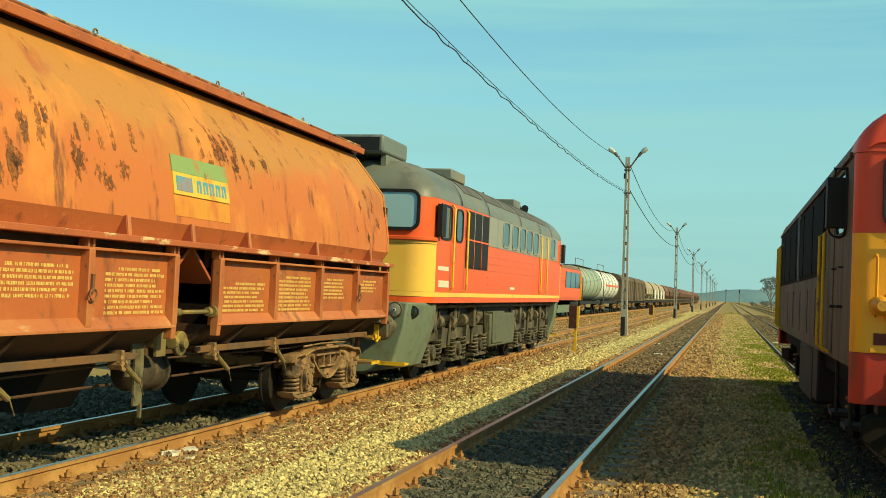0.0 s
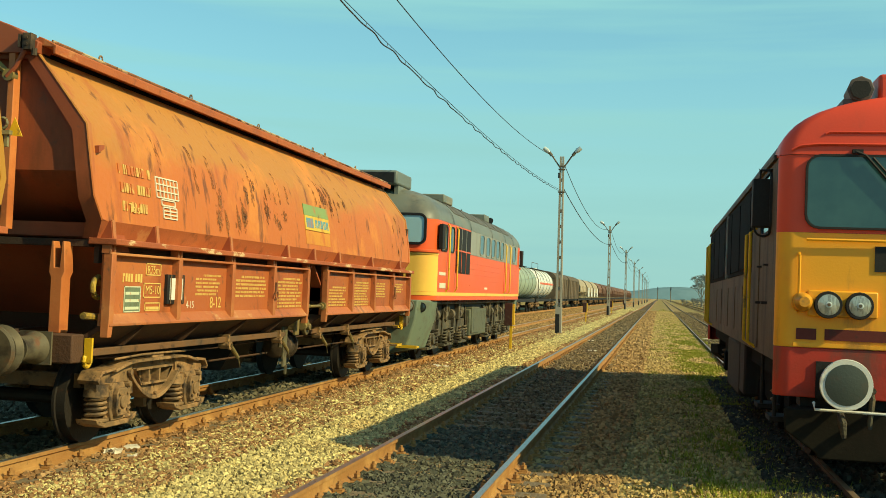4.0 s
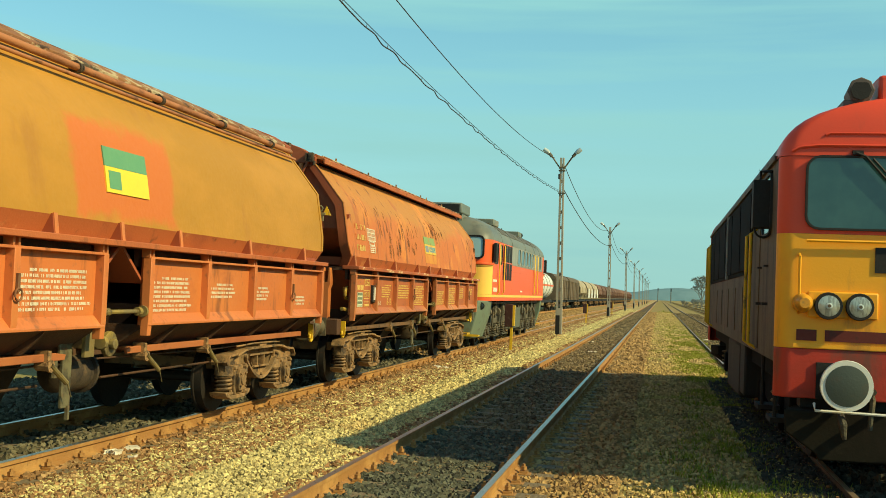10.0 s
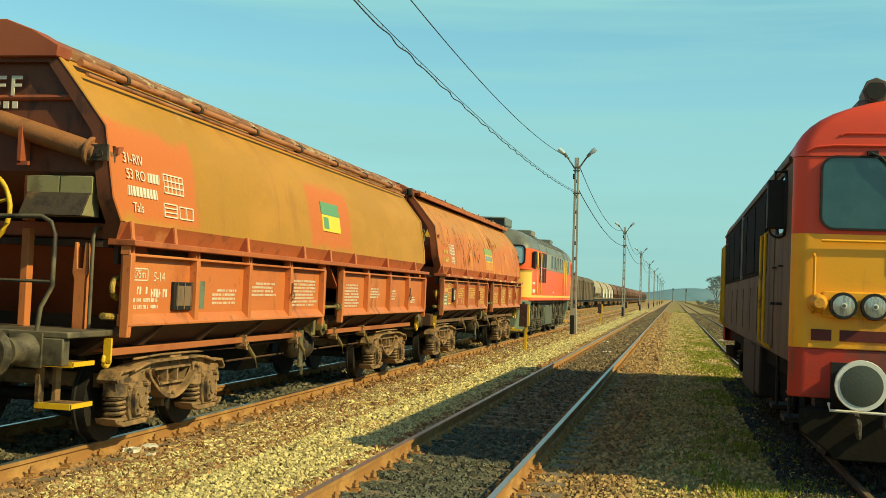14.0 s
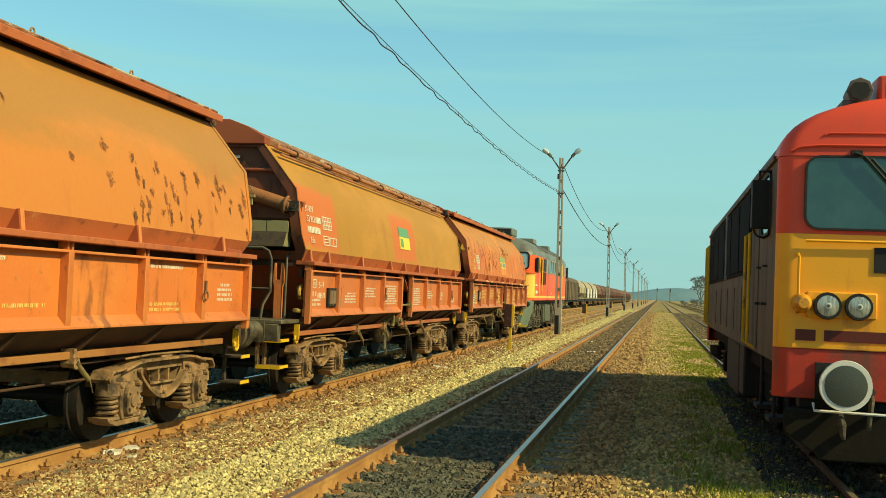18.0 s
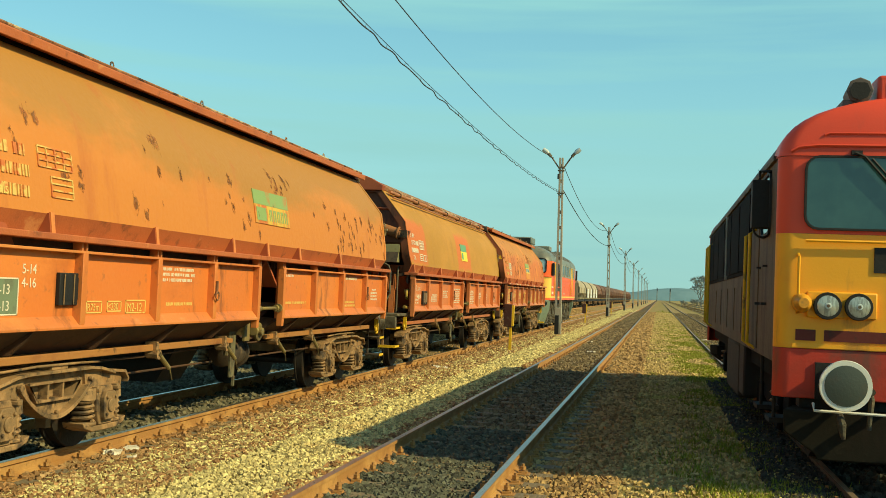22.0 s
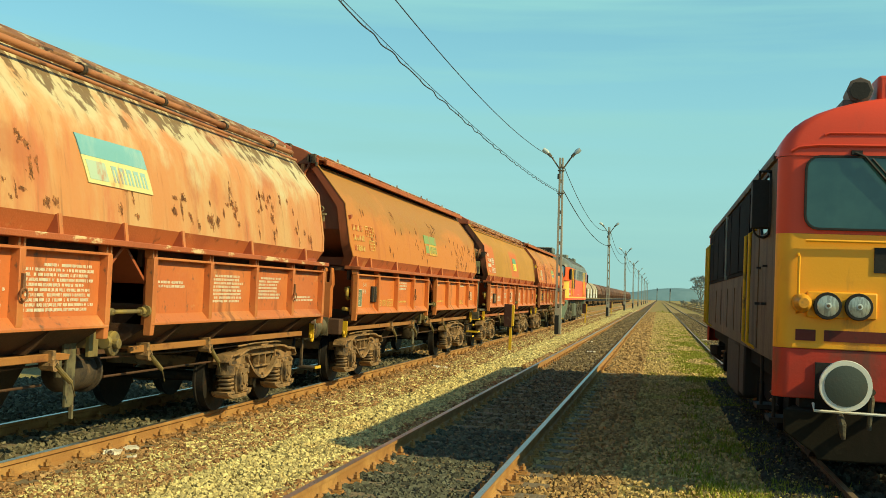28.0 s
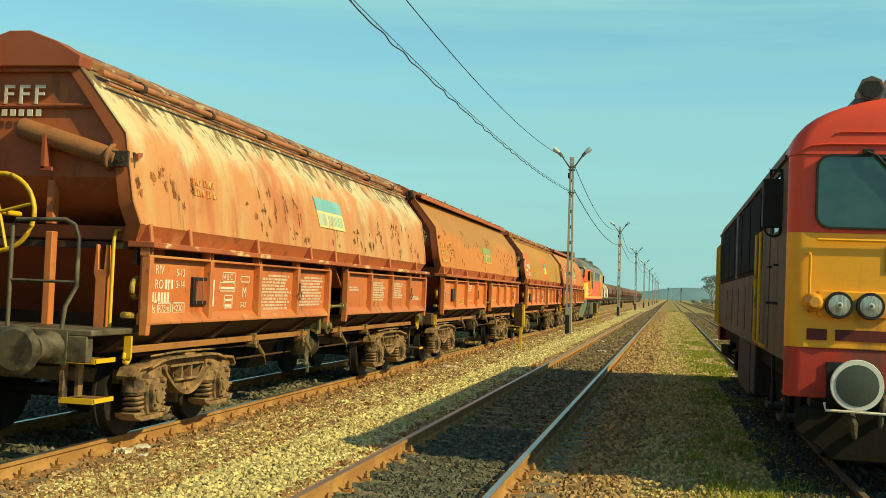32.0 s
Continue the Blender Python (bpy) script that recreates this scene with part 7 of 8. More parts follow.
# ---- things by the line ----
def marker_post(y, h, x=-4.82):
    p = empty("marker_post", "yellow post carrying a dark red box beside the track", "marker post", "marker posts along the track", pose(x, y, GROUND - 0.02))
    part("stake", Build().box(-0.045, 0.045, -0.03, 0.03, 0, h), yellow_paint, p, "yellow painted stake", bevel=0.006)
    part("signal_box", Build().box(-0.22, 0.04, -0.14, 0.02, h * 0.58, h * 1.1), M("box_red", (0.05, 0.016, 0.010), ((DIRT, 6.0, 0.5, 0.7, 0.6),), 0.6, bump=0.1), p, "dark red metal box", bevel=0.015)
    part("box_edge", Build().box(0.042, 0.11, -0.13, 0.01, h * 0.60, h * 1.08), yellow_paint, p)
    part("foot", Build().box(-0.3, 0.35, -0.05, 0.05, 0.0, 0.035), bogie_iron, p)


marker_post(35.8, 1.45)
for y in (76.0, 118.0, 160.0):
    marker_post(y, 1.3, -5.0)

for x, y, k in ((-5.84, 11.0, 1.7), (-2.95, 45.9, 1.2), (-5.3, 26.3, 0.8), (-5.15, 90.0, 1.6), (-5.6, 60.0, 0.8), (-2.1, 60.0, 0.6), (-2.2, 37.5, 0.5), (-1.75, 44.0, 0.5), (2.2, 52.0, 0.5)):
    b = Build()
    for i in range(9):
        a = rng.random() * 6.28
        d = rng.random() * 0.22 * k
        cx, cy, r = math.cos(a) * d * 1.3, math.sin(a) * d, 0.05 + 0.06 * rng.random()
        n = 7
        lo = [(cx + math.cos(6.28 * j / n) * r * rng.uniform(0.6, 1.2), cy + math.sin(6.28 * j / n) * r * rng.uniform(0.6, 1.2), 0.0) for j in range(n)]
        hi = [(px + rng.uniform(-0.02, 0.02), py, 0.03 + 0.05 * rng.random()) for px, py, _ in lo]
        b.loft([lo, hi])
    tagged(part("litter", b, litter_white, at=pose(x, y, GROUND - 0.01 + rise(x))), "crumpled pale rubbish lying in the gravel", "litter", "litter by the track")


def rail_fence():
    f = tagged(part("low_fence", Build().box(8.95, 9.05, 150, 150.15, GROUND - 0.05, 0.75), wood_old), "low dark fence of beams beside the far side track", "fence")
    y = 156
    while y < 420:
        part("post", cached("fence_post", lambda: mesh_of("post", Build().box(-0.06, 0.06, -0.06, 0.06, GROUND - 0.05, 0.75), wood_old)), None, f, at=pose(9.0, y, 0))
        y += 9
    for z in (0.22, 0.62):
        part("beam", Build().box(8.9, 8.95, 148, 420, z - 0.07, z + 0.07), wood_old, f)


rail_fence()


def signal_mast(x, y, h, label):
    p = empty("signal_mast", label, "signal", "signals in the distance", pose(x, y, GROUND - 0.05))
    part("mast", Build().tube([(0, 0, 0), (0, 0, h)], [0.09, 0.06], 8), concrete, p)
    part("signal_head", Build().box(-0.25, 0.25, -0.12, 0.12, h - 1.4, h + 0.1), black_paint, p, bevel=0.04)
    part("ladder", Build().box(-0.2, 0.2, 0.1, 0.14, 0.2, h - 1.4), grey_iron, p)


signal_mast(14.5, 300, 5.0, "distant signal mast with a dark head")
signal_mast(5.2, 520, 7.0, "distant pale signal mast")
signal_mast(-1.0, 620, 8.0, "distant pale signal mast")


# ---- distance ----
# distance haze is mixed into the hill's blue-grey colour
hill_mat = M("hazed_wood", (0.165, 0.255, 0.285), (((0.125, 0.205, 0.235), 0.03, 0.4, 0.7, 0.8),), 1.0, bump=0.0, spec=0.0)
b = Build()
v, f = [], []
for i in range(121):
    x = -900 + i * 15
    h = 8 + 9.5 * math.exp(-((x - 14) / 55.0) ** 2) + 3.5 * math.exp(-((x - 70) / 40.0) ** 2) + 2.0 * noise.noise((x * 0.011, 0, 0)) + 2.0 * noise.noise((x * 0.07, 3, 0))
    v += [(x, 1580, -1), (x, 1600, h * 0.75), (x, 1640, h), (x, 1760, -1)]
for i in range(120):
    for j in range(3):
        a = i * 4 + j
        f.append((a, a + 1, a + 5, a + 4))
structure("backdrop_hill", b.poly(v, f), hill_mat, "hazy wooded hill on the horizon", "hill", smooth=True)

# trunk and twig colours are paled to paint in the haze
hazed_bark = M("hazed_bark", (0.26, 0.27, 0.25), (((0.20, 0.20, 0.18), 6.0, 0.45, 0.7, 0.7),), 0.9, bump=0.3)
hazed_twig = M("twigs", (0.30, 0.32, 0.29), (((0.25, 0.27, 0.24), 1.0, 0.45, 0.7, 0.8),), 0.9, bump=0.0, island=0.35)


def bare_tree(x, y, h, seed):
    r = random.Random(seed)
    t = empty("tree", "bare winter tree with fine twigs paled for haze", "tree", "trees in the distance", pose(x, y, GROUND - 0.1))
    b = Build()
    tips = []

    def limb(p, d, l, rad, level):
        q = p + d * l * 0.5 + Vector((r.uniform(-1, 1), r.uniform(-1, 1), 0)) * l * 0.06
        e = q + (d + Vector((r.uniform(-0.2, 0.2), r.uniform(-0.2, 0.2), 0.08))).normalized() * l * 0.5
        b.tube([p, q, e], [rad, rad * 0.8, rad * 0.55], 6 if level < 2 else 4)
        if level >= 3:
            tips.append((e, d))
            return
        for k in range(4 if level else 6):
            a = r.random() * 6.28
            side = Vector((math.cos(a), math.sin(a), r.uniform(0.1, 0.9)))
            limb(p.lerp(e, r.uniform(0.4, 1.0)), (d * 0.75 + side * 0.7).normalized(), l * r.uniform(0.5, 0.78), rad * 0.5, level + 1)
    limb(Vector((0, 0, 0)), Vector((0, 0, 1)), h * 0.38, h * 0.022, 0)
    part("trunk", b, hazed_bark, t)
    v, f = [], []
    for e, d in tips:
        for k in range(22):
            w = Vector((r.gauss(0, 1), r.gauss(0, 1), r.gauss(0.4, 0.8))).normalized() * h * r.uniform(0.03, 0.085)
            n = len(v)
            u = w.cross(Vector((0.3, 1, 0.2))).normalized() * h * 0.0045
            v += [tuple(e - u), tuple(e + u), tuple(e + w)]
            f.append((n, n + 1, n + 2))
    part("crown", Build().poly(v, f), hazed_twig, t)


bare_tree(12.5, 330, 12.5, 3)
bare_tree(18.5, 380, 9, 5)
for k in range(7):
    bare_tree(7.2 + k * 0.9 + rng.uniform(-0.3, 0.3), 320 + rng.uniform(-40, 40), rng.uniform(2.0, 3.6), 41 + k)
for k in range(10):
    bare_tree(26 + k * 9 + rng.uniform(-3, 3), 430 + rng.uniform(-40, 60), rng.uniform(7, 11), 11 + k)


# ---- paint marks on the wagons ----
def skin(z):
    for (x0, z0), (x1, z1) in zip(OUT, OUT[1:]):
        if z0 <= z <= z1:
            return x0 + (x1 - x0) * (z - z0) / (z1 - z0)
    return OUT[-1][0]


def on_body(b, y0, y1, z0, z1, off=0.005, lean=0.0):
    """A thin patch that follows the hopper's side."""
    zs = sorted({z0, z1, *[z for _, z in OUT if z0 < z < z1], *[z0 + (z1 - z0) * k / 4 for k in range(5)]})
    outer = [[(skin(z) + off, y + lean * (z1 - z), z) for z in zs] for y in (y0, y1)]
    inner = [[(skin(z) - 0.01, y + lean * (z1 - z), z) for z in reversed(zs)] for y in (y0, y1)]
    return b.loft([outer[0] + inner[0], outer[1] + inner[1]])


def bars_side(w, y0, y1, z_top, rows, pitch, h, material, seed, label="lines of small faded lettering"):
    """Lines of unreadable small writing on the side panels: short strokes grouped into words."""
    r = random.Random(seed)
    b = Build()
    h *= 1.15
    wide = max(0.011, h * 0.42)
    for i in range(rows):
        y = y0 + (r.uniform(0.1, 0.3) * (y1 - y0) if i == 0 and rows > 3 else 0)
        stop = y1 - r.uniform(0, 0.18) * (y1 - y0)
        z = z_top - i * pitch
        while y < stop:
            for k in range(r.randint(2, 9)):
                if y + wide > stop:
                    break
                kind = r.random()
                if kind < 0.12:
                    pass
                elif kind < 0.45:
                    b.box(1.384, 1.389, y, y + wide * 0.45, z - h, z)
                    b.box(1.384, 1.389, y + wide * 0.45, y + wide, *r.choice(((z - h * 0.3, z), (z - h, z - h * 0.7), (z - h * 0.65, z - h * 0.35))))
                else:
                    b.box(1.384, 1.389, y, y + wide, z - h * r.uniform(0.85, 1.0), z)
                y += wide + h * 0.2
            y += wide
    return tagged(part("lettering", b, material, w, label), kind="stuff")


def bars_body(w, y0, y1, z_top, rows, pitch, h, material, seed, label="row of faded wagon numbers"):
    r = random.Random(seed)
    b = Build()
    for i in range(rows):
        y = y0 + i * 0.015
        z = z_top - i * pitch
        stop = y1 - r.uniform(0, 0.2) * (y1 - y0)
        while y < stop:
            l = r.choice((0.022, 0.045, 0.05))
            on_body(b, y, min(y + l, stop), z - h, z, 0.012)
            y += l + r.choice((0.022, 0.022, 0.024, 0.09))
    return tagged(part("lettering", b, material, w, label), kind="stuff")


def table_body(w, y0, y1, z0, z1, cols, rows, material):
    b = Build()
    t = 0.014
    for k in range(rows + 1):
        z = z0 + (z1 - z0) * k / rows
        on_body(b, y0, y1, z - t / 2, z + t / 2, 0.012)
    for k in range(cols + 1):
        y = y0 + (y1 - y0) * k / cols
        on_body(b, y - t / 2, y + t / 2, z0, z1, 0.0125)
    return part("load_table", b, material, w, "painted load table")


def frame_side(w, y0, y1, z0, z1, material, fill=None, rows=0, name="data_panel", label="framed painted data panel"):
    b = Build()
    t = 0.012
    for za in (z0, z1 - t):
        b.box(1.384, 1.390, y0, y1, za, za + t)
    for ya in (y0, y1 - t):
        b.box(1.384, 1.390, ya, ya + t, z0, z1)
    for k in range(rows):
        z = z0 + (z1 - z0) * (k + 0.75) / (rows + 0.5)
        b.box(1.384, 1.390, y0 + 0.03, y1 - 0.03, z - 0.03, z)
    ob = part(name, b, material, w, label)
    if fill:
        part("panel_field", Build().box(1.382, 1.3875, y0, y1, z0, z1), fill, ob)
    return ob


def say(w, text, y, z, size, material, label=""):
    """Readable letters on a side panel."""
    return part("lettering", letters(text, size, material), None, w, label or "white painted letters", at=Matrix.Translation((1.389, y, z)) @ Euler((radians(90), 0, radians(90))).to_matrix().to_4x4())


def say_body(w, text, y, z, size, material):
    tilt = math.atan2(skin(z) - skin(z + size * 0.7), size * 0.7)
    m = Matrix.Translation((skin(z) + 0.013, y, z)) @ Euler((radians(90), 0, radians(90))).to_matrix().to_4x4() @ Euler((-tilt, 0, 0)).to_matrix().to_4x4()
    return part("lettering", letters(text, size, material), None, w, "painted type letters", at=m)


def placard(w, y0, y1, z0, z1, paper):
    b = part("placard_holder", Build().box(1.384, 1.43, y0, y1, z0, z1), black_paint, w, "black wire label holder", bevel=0.008)
    part("placard", Build().box(1.428, 1.435, y0 + 0.05, y1 - 0.04, z0 + 0.05, z1 - 0.04), paper, b)
    for k in range(3):
        y = y0 + 0.06 + k * (y1 - y0 - 0.12) / 2
        part("wire", Build().tube([(1.44, y, z0 + 0.01), (1.44, y, z1 - 0.01)], 0.006, 5), bogie_iron, b)
    return b


def emblem(w, y0, y1, z0, z1, top, low, square, glyph, lean=0.0):
    zm = z0 + (z1 - z0) * 0.57
    e = part("emblem", on_body(Build(), y0, y1, zm, z1, 0.014, lean), top, w, "faded painted company emblem")
    part("emblem_field", on_body(Build(), y0 + lean * 0.18, y1 + lean * 0.18, z0, zm - 0.002, 0.014, lean), low, e)
    y0, y1 = y0 + lean * 0.2, y1 + lean * 0.2
    part("emblem_square", on_body(Build(), y0 + 0.06, y0 + 0.06 + (y1 - y0) * 0.27, z0 + 0.04, zm - 0.04, 0.017, lean), square, e)
    if glyph:
        for i in range(5):
            a, d = y0 + (y1 - y0) * (0.40 + 0.115 * i), (y1 - y0) * 0.08
            part("emblem_stroke", on_body(on_body(Build(), a, a + d * 0.33, z0 + 0.05, zm - 0.05, 0.017, lean), a + d * 0.64, a + d, z0 + 0.05, zm - 0.05, 0.017, lean), glyph, e)
            part("emblem_bar", on_body(Build(), a + d * 0.3, a + d * 0.66, zm - 0.085, zm - 0.05, 0.0165, lean), glyph, e)
    return e


def scar_marks(w, count, y0, y1, z0, z1, seed, long=1.0, size=1.0):
    """Burnt, peeled spots in the paint, each in a rusty halo, gathered in clusters."""
    r = random.Random(seed)
    core, halo = Build(), Build()
    cy, cz = 0, 0
    for i in range(count):
        if i % 4 == 0:
            cy, cz = r.uniform(y0, y1), r.uniform(z0, z1)
        y, z = cy + r.gauss(0, 0.24), min(z1, max(z0, cz + r.gauss(0, 0.15)))
        l, h = r.uniform(0.016, 0.048) * size, r.uniform(0.02, 0.06) * size * r.choice((1.0, long))
        n = 15
        for b, k, off in ((halo, 1.75, 0.0035), (core, 1.0, 0.0055)):
            ring = []
            for j in range(n):
                a = 6.283 * j / n
                rad = r.uniform(0.55, 1.35) * k
                zz = min(3.95, max(2.16, z + math.sin(a) * h * rad))
                ring.append((skin(zz) + off, y + math.cos(a) * l * rad + 0.12 * (z - zz), zz))
            b.poly(ring, [tuple(range(n))])
    tagged(part("rust_halo", halo, halo_mat, w, "rusty fringe of the peeled paint"), kind="stuff")
    return tagged(part("peeled_paint", core, scar_mat, w, "dark peeled spots in the paint"), kind="stuff")


def ragged(m, scale, lo, hi):
    """Frays a paint flake: its noise leaves gaps in it."""
    n, l = m.node_tree.nodes, m.node_tree.links
    holes, cut, spot = n.new("ShaderNodeTexNoise"), n.new("ShaderNodeMapRange"), n.new("ShaderNodeTexCoord")
    holes.inputs["Scale"].default_value, holes.inputs["Detail"].default_value = scale, 4.0
    cut.inputs[1].default_value, cut.inputs[2].default_value = lo, hi
    for a, c in ((spot.outputs["Object"], holes.inputs["Vector"]), (holes.outputs["Fac"], cut.inputs[0]), (cut.outputs[0], n["Principled BSDF"].inputs["Alpha"])):
        l.new(a, c)
    return m


scar_mat = ragged(M("scar", (0.17, 0.068, 0.024), (((0.30, 0.11, 0.03), 6.0, 0.42, 0.62, 0.8), ((0.05, 0.028, 0.016), 20.0, 0.5, 0.65, 0.7)), 0.9, bump=0.3, island=0.4), 24.0, 0.38, 0.52)
halo_mat = ragged(M("scar_halo", (0.30, 0.095, 0.03), (((0.20, 0.07, 0.025), 9.0, 0.45, 0.65, 0.8),), 0.85, bump=0.2, island=0.3), 16.0, 0.44, 0.70)
run_mat = ragged(M("rust_run", (0.30, 0.10, 0.03), (((0.18, 0.065, 0.025), (9, 9, 2), 0.45, 0.65, 0.8),), 0.85, bump=0.2), 9.0, 0.42, 0.64)
plate_green = M("plate_green", (0.16, 0.20, 0.12), ((DIRT, 6.0, 0.5, 0.7, 0.6),), 0.6, bump=0.1)
pale_glyph = M("pale_glyph", (0.60, 0.62, 0.42), ((ORANGE, 10.0, 0.55, 0.7, 0.6),), 0.7, bump=0.0)

faint_yellow = M("faint_yellow", (0.62, 0.42, 0.12), ((ORANGE, 7.0, 0.42, 0.58, 0.9),), 0.7, bump=0.0)
logo_faint = M("logo_faint", (0.60, 0.38, 0.05), ((ORANGE, (4, 4, 2), 0.44, 0.60, 0.9),), 0.6, bump=0.1)
logo_pale = M("logo_pale", (0.45, 0.55, 0.40), ((ORANGE, (4, 4, 2), 0.50, 0.66, 0.7),), 0.6, bump=0.1)

# first wagon
w = W1
emblem(w, -0.36, 0.88, 2.62, 3.02, logo_green, logo_yellow, logo_blue, logo_blue)
part("paint_patch", on_body(Build(), -0.36, 0.88, 2.40, 2.61, 0.004), M("emblem_orange", (0.60, 0.25, 0.03), ((ORANGE, (3, 3, 1.6), 0.45, 0.65, 0.8),), 0.6, bump=0.1), w, "orange lower field of the emblem")
bars_body(w, -6.2, -5.5, 2.93, 3, 0.19, 0.10, faint_yellow, 31)
say_body(w, "Tals", -6.05, 2.44, 0.14, yellow_mark)
table_body(w, -5.38, -4.84, 2.66, 2.88, 6, 3, white_mark)
table_body(w, -5.28, -4.95, 2.58, 2.64, 1, 1, white_mark)
table_body(w, -5.25, -4.92, 2.44, 2.56, 2, 3, white_mark)
scar_marks(w, 40, -5.8, 2.2, 2.5, 3.3, 41, 2.0, 1.3)
scar_marks(w, 8, 2.4, 6.0, 2.5, 3.2, 46, 1.5, 1.0)
for k, (ya, za, l) in enumerate(((-4.4, 3.35, 0.55), (-3.9, 3.3, 0.4), (-2.6, 3.4, 0.5), (-1.5, 3.36, 0.45), (0.3, 3.38, 0.5), (-5.3, 3.3, 0.4), (1.4, 3.2, 0.35))):
    part("rust_run", on_body(Build(), ya, ya + 0.07, za - l, za, 0.003, 0.22), run_mat, w, "rust run down the side")
placard(w, -5.17, -4.74, 1.49, 1.82, white_paint)
bars_side(w, -6.12, -5.66, 1.81, 1, 0.1, 0.08, yellow_mark, 51)
frame_side(w, -5.62, -5.27, 1.80, 1.93, yellow_mark)
say(w, "R75m", -5.59, 1.82, 0.12, yellow_mark)
say(w, "M5-10", -5.62, 1.60, 0.13, yellow_mark)
frame_side(w, -5.66, -5.26, 1.56, 1.72, yellow_mark)
frame_side(w, -6.08, -5.72, 1.41, 1.68, pale_glyph, plate_green, 3)
frame_side(w, -5.62, -5.26, 1.42, 1.51, yellow_mark, None, 1)
bars_side(w, -4.35, -3.62, 1.84, 6, 0.045, 0.022, yellow_mark, 52)
say(w, "8-12", -3.93, 1.44, 0.19, yellow_mark)
say(w, "4-15", -4.60, 1.44, 0.12, white_mark)
for k, (a, c, n) in enumerate(((-3.12, -2.0, 6), (-1.55, -0.5, 9), (0.75, 1.9, 8), (2.3, 3.4, 9), (3.75, 4.7, 6), (5.3, 6.1, 4))):
    bars_side(w, a, c, 1.85 - 0.1 * (k == 2), n, 0.05, 0.026, yellow_mark, 60 + k)

# second wagon
w = W2
fresh_green = M("fresh_green", (0.13, 0.30, 0.15), (((0.18, 0.34, 0.16), 3.0, 0.45, 0.7, 0.6),), 0.55, bump=0.05)
fresh_yellow = M("fresh_yellow", (0.80, 0.58, 0.05), (((0.72, 0.50, 0.05), 3.0, 0.45, 0.7, 0.6),), 0.55, bump=0.05)
emblem(w, -0.28, 0.62, 2.62, 3.08, fresh_green, fresh_yellow, fresh_green, None)
say_body(w, "31-RIV", -6.47, 2.93, 0.15, white_mark)
say_body(w, "53 RO", -6.44, 2.77, 0.15, white_mark)
bars_body(w, -5.98, -5.72, 2.87, 1, 0.18, 0.10, white_mark, 32)
bars_body(w, -6.42, -5.72, 2.70, 1, 0.18, 0.10, white_mark, 35)
say_body(w, "Tals", -6.36, 2.44, 0.14, white_mark)
table_body(w, -5.62, -5.16, 2.70, 2.90, 5, 3, white_mark)
table_body(w, -5.66, -5.36, 2.44, 2.58, 1, 3, white_mark)
table_body(w, -5.30, -4.96, 2.44, 2.57, 2, 1, white_mark)
say(w, "R75m", -6.32, 1.77, 0.12, white_mark)
frame_side(w, -6.34, -5.98, 1.74, 1.87, white_mark)
say(w, "5-14", -5.86, 1.74, 0.14, white_mark)
bars_side(w, -6.2, -5.95, 1.68, 1, 0.1, 0.07, white_mark, 71)
bars_side(w, -5.9, -5.52, 1.66, 1, 0.1, 0.08, white_mark, 72)
bars_side(w, -6.3, -5.7, 1.56, 2, 0.07, 0.035, white_mark, 73)
placard(w, -5.44, -4.98, 1.43, 1.74, M("placard_brown", (0.20, 0.13, 0.08), ((DIRT, 6.0, 0.5, 0.7, 0.7),), 0.7, bump=0.1))
part("painted_field", Build().box(1.384, 1.388, -4.80, -4.58, 1.44, 1.76), plate_green, w, "dull green painted field")
for k, (a, c, z, n) in enumerate(((-4.36, -3.55, 1.67, 4), (-3.2, -2.25, 1.77, 4), (-1.74, -0.5, 1.83, 8), (0.75, 1.8, 1.80, 8), (2.25, 3.1, 1.75, 4), (3.8, 4.3, 1.72, 4), (5.4, 5.9, 1.60, 3))):
    bars_side(w, a, c, z, n, 0.05, 0.026, white_mark, 80 + k)

# third wagon
w = W3
emblem(w, -0.40, 0.97, 2.60, 3.06, logo_green, logo_faint, logo_green, logo_green)
bars_body(w, -6.46, -5.72, 2.90, 3, 0.18, 0.10, faint_yellow, 33)
say_body(w, "Tals", -6.32, 2.44, 0.14, yellow_mark)
table_body(w, -5.60, -5.04, 2.74, 2.92, 4, 3, faint_yellow)
table_body(w, -5.42, -5.06, 2.48, 2.66, 1, 3, faint_yellow)
scar_marks(w, 56, -6.2, 6.2, 2.45, 3.3, 43, 1.4, 0.95)
scar_marks(w, 26, 3.0, 6.3, 2.42, 3.0, 44, 1.8, 1.0)
frame_side(w, -6.27, -5.88, 1.42, 1.74, white_mark, plate_green)
say(w, "6-13", -6.22, 1.60, 0.12, white_mark)
say(w, "6-13", -6.22, 1.46, 0.12, white_mark)
say(w, "5-14", -5.84, 1.78, 0.12, white_mark)
say(w, "4-16", -5.84, 1.66, 0.12, white_mark)
placard(w, -5.30, -4.85, 1.50, 1.80, black_paint)
frame_side(w, -4.76, -4.46, 1.42, 1.54, yellow_mark)
say(w, "R75m", -4.74, 1.445, 0.10, yellow_mark)
frame_side(w, -4.36, -4.07, 1.43, 1.54, yellow_mark)
say(w, "<230", -4.34, 1.45, 0.10, yellow_mark)
frame_side(w, -3.98, -3.54, 1.41, 1.55, yellow_mark)
say(w, "M2-12", -3.95, 1.43, 0.125, yellow_mark)
for k, (a, c, z, n) in enumerate(((-3.16, -2.3, 1.91, 3), (-3.05, -2.35, 1.52, 1), (0.75, 1.2, 1.92, 1), (0.8, 2.0, 1.52, 1), (3.7, 4.7, 1.93, 1), (3.8, 4.6, 1.52, 2), (5.6, 6.1, 1.75, 4))):
    bars_side(w, a, c, z, n, 0.06, 0.032, white_mark if k % 2 == 0 else yellow_mark, 90 + k)

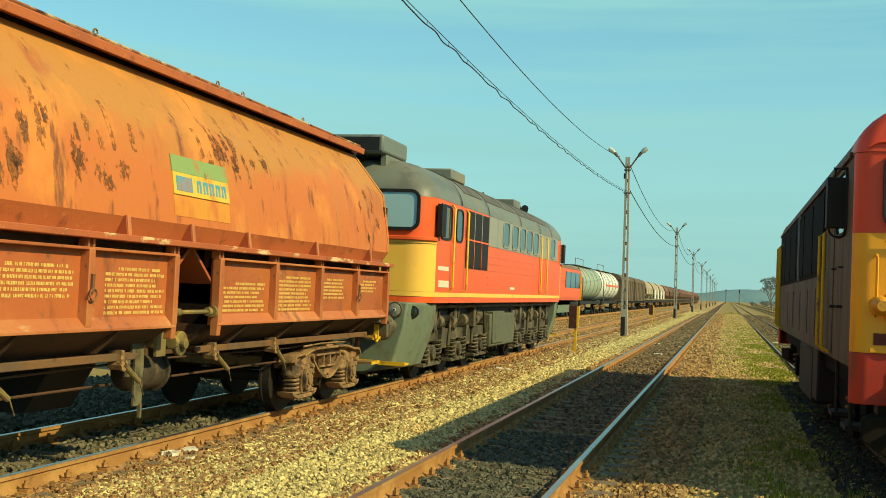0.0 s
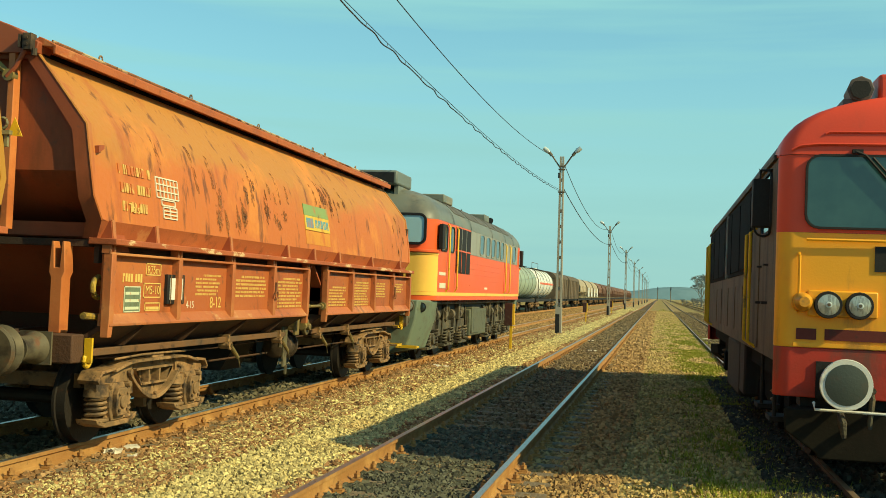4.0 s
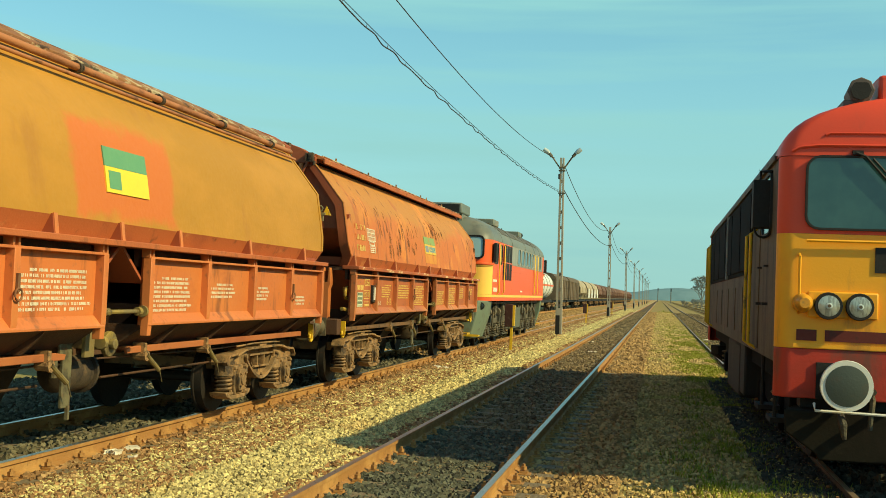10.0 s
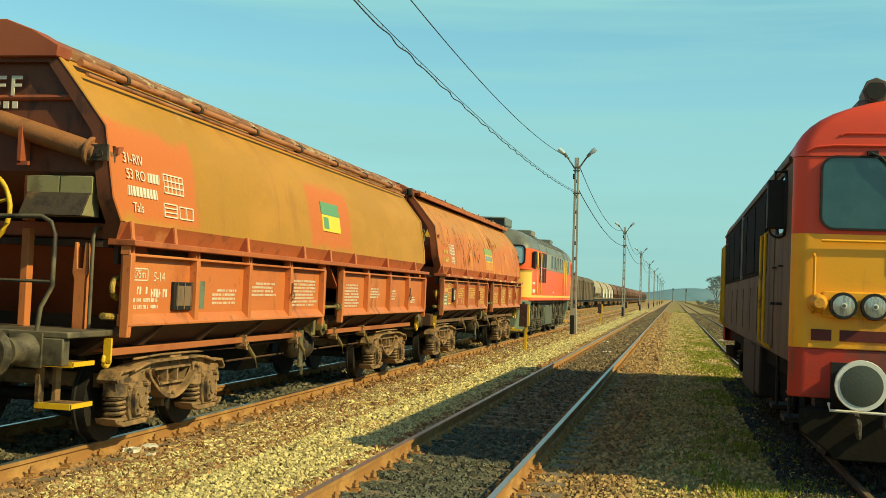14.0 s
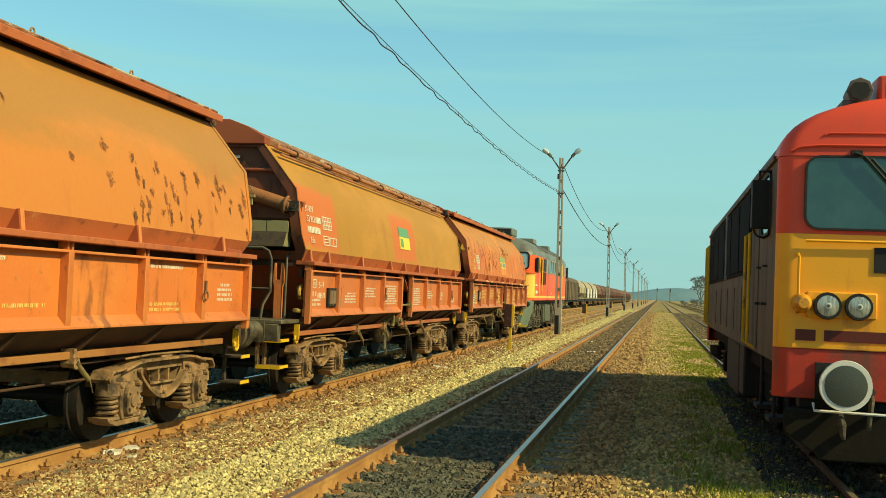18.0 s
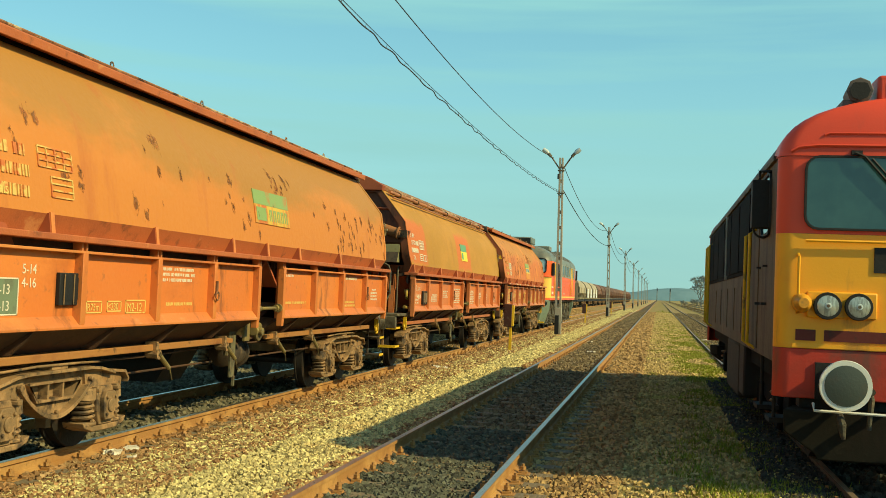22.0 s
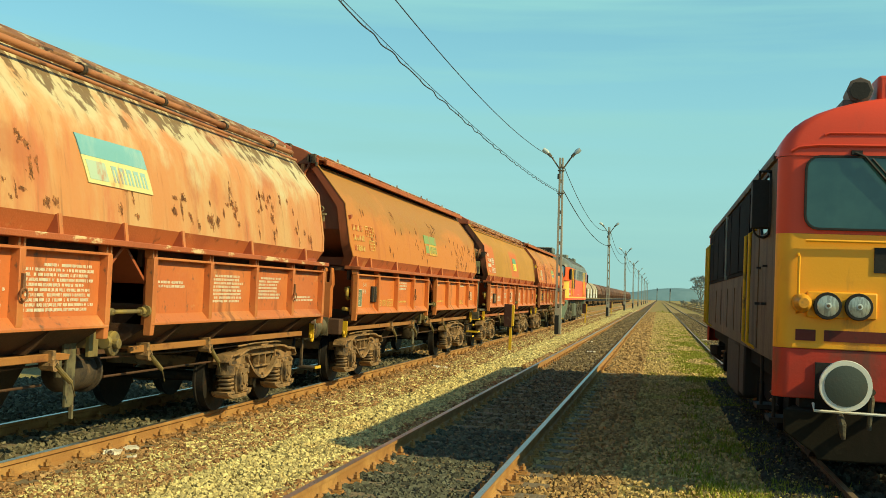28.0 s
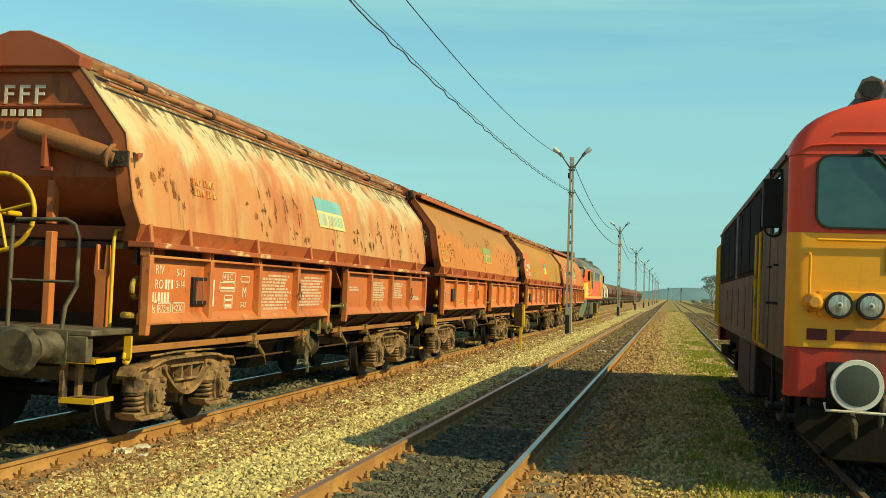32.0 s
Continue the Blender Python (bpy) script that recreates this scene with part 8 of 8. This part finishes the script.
# fourth wagon
w = W4
emblem(w, -0.85, 0.50, 2.68, 3.14, M("emblem_sky_blue", (0.20, 0.42, 0.44), (((0.34, 0.50, 0.46), (3, 3, 1.5), 0.45, 0.65, 0.7), (ORANGE, (4, 4, 2), 0.62, 0.78, 0.5)), 0.6, bump=0.1), M("emblem_cream", (0.66, 0.60, 0.26), ((ORANGE, (4, 4, 2), 0.56, 0.72, 0.6),), 0.6, bump=0.1), logo_pale, M("emblem_pale_blue", (0.34, 0.50, 0.46), ((ORANGE, (4, 4, 2), 0.52, 0.70, 0.6),), 0.6, bump=0.1), 0.35)
bars_body(w, -5.25, -4.6, 2.95, 2, 0.12, 0.08, faint_yellow, 34)
scar_marks(w, 105, -6.2, 6.2, 2.42, 3.0, 45, 1.4, 0.9)
say(w, "31 RIV", -6.40, 1.82, 0.14, white_mark)
say(w, "53 RO", -6.40, 1.66, 0.14, white_mark)
bars_side(w, -5.98, -5.76, 1.76, 1, 0.15, 0.10, white_mark, 101)
bars_side(w, -6.35, -5.80, 1.62, 1, 0.15, 0.10, white_mark, 102)
say(w, "Tals", -6.40, 1.40, 0.13, white_mark)
say(w, "5-13", -5.72, 1.80, 0.12, white_mark)
say(w, "5-14", -5.72, 1.67, 0.12, white_mark)
frame_side(w, -6.14, -5.82, 1.39, 1.51, white_mark)
say(w, "R75m", -6.12, 1.41, 0.11, white_mark)
frame_side(w, -5.78, -5.48, 1.39, 1.51, white_mark)
say(w, "<230", -5.76, 1.41, 0.11, white_mark)
placard(w, -5.34, -4.90, 1.48, 1.80, end_paint)
part("painted_field", Build().box(1.384, 1.388, -4.80, -4.68, 1.46, 1.78), white_paint, w, "white painted field")
frame_side(w, -4.45, -4.05, 1.76, 1.88, white_mark)
say(w, "A B C", -4.42, 1.785, 0.11, white_mark)
frame_side(w, -4.53, -4.05, 1.64, 1.755, white_mark, None, 1)
frame_side(w, -4.38, -4.12, 1.43, 1.60, white_mark, None, 2)
frame_side(w, -3.88, -3.58, 1.76, 1.84, white_mark)
say(w, "M", -3.82, 1.57, 0.19, white_mark)
say(w, "5-12", -3.86, 1.44, 0.10, white_mark)
for k, (a, c, z, n) in enumerate(((-3.27, -2.0, 1.88, 11), (-1.75, -0.55, 1.88, 10), (0.8, 1.5, 1.76, 2), (2.2, 3.3, 1.86, 8), (3.75, 4.7, 1.86, 7), (5.3, 6.2, 1.6, 2))):
    bars_side(w, a, c, z, n, 0.045, 0.026, white_mark, 110 + k)
for wg, sd in ((W1, 1), (W2, 2), (W3, 3), (W4, 4), (W5, 5)):
    part("hook_bracket", Build().prism([(-6.60, 2.98), (-6.5, 3.03), (-6.5, 3.07), (-6.60, 3.05)], 1.24, 1.32, "x"), end_paint, wg)
part("warning_sign", Build().prism([(1.32, 2.93), (1.46, 2.92), (1.385, 3.08)], 6.755, 6.765), yellow_paint, W2, "yellow triangular warning sign")


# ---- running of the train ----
def run_at(t):
    for (t0, s0), (t1, s1) in zip(RUN, RUN[1:]):
        if t <= t1:
            return s0 + (s1 - s0) * (t - t0) / (t1 - t0)
    return RUN[-1][1]


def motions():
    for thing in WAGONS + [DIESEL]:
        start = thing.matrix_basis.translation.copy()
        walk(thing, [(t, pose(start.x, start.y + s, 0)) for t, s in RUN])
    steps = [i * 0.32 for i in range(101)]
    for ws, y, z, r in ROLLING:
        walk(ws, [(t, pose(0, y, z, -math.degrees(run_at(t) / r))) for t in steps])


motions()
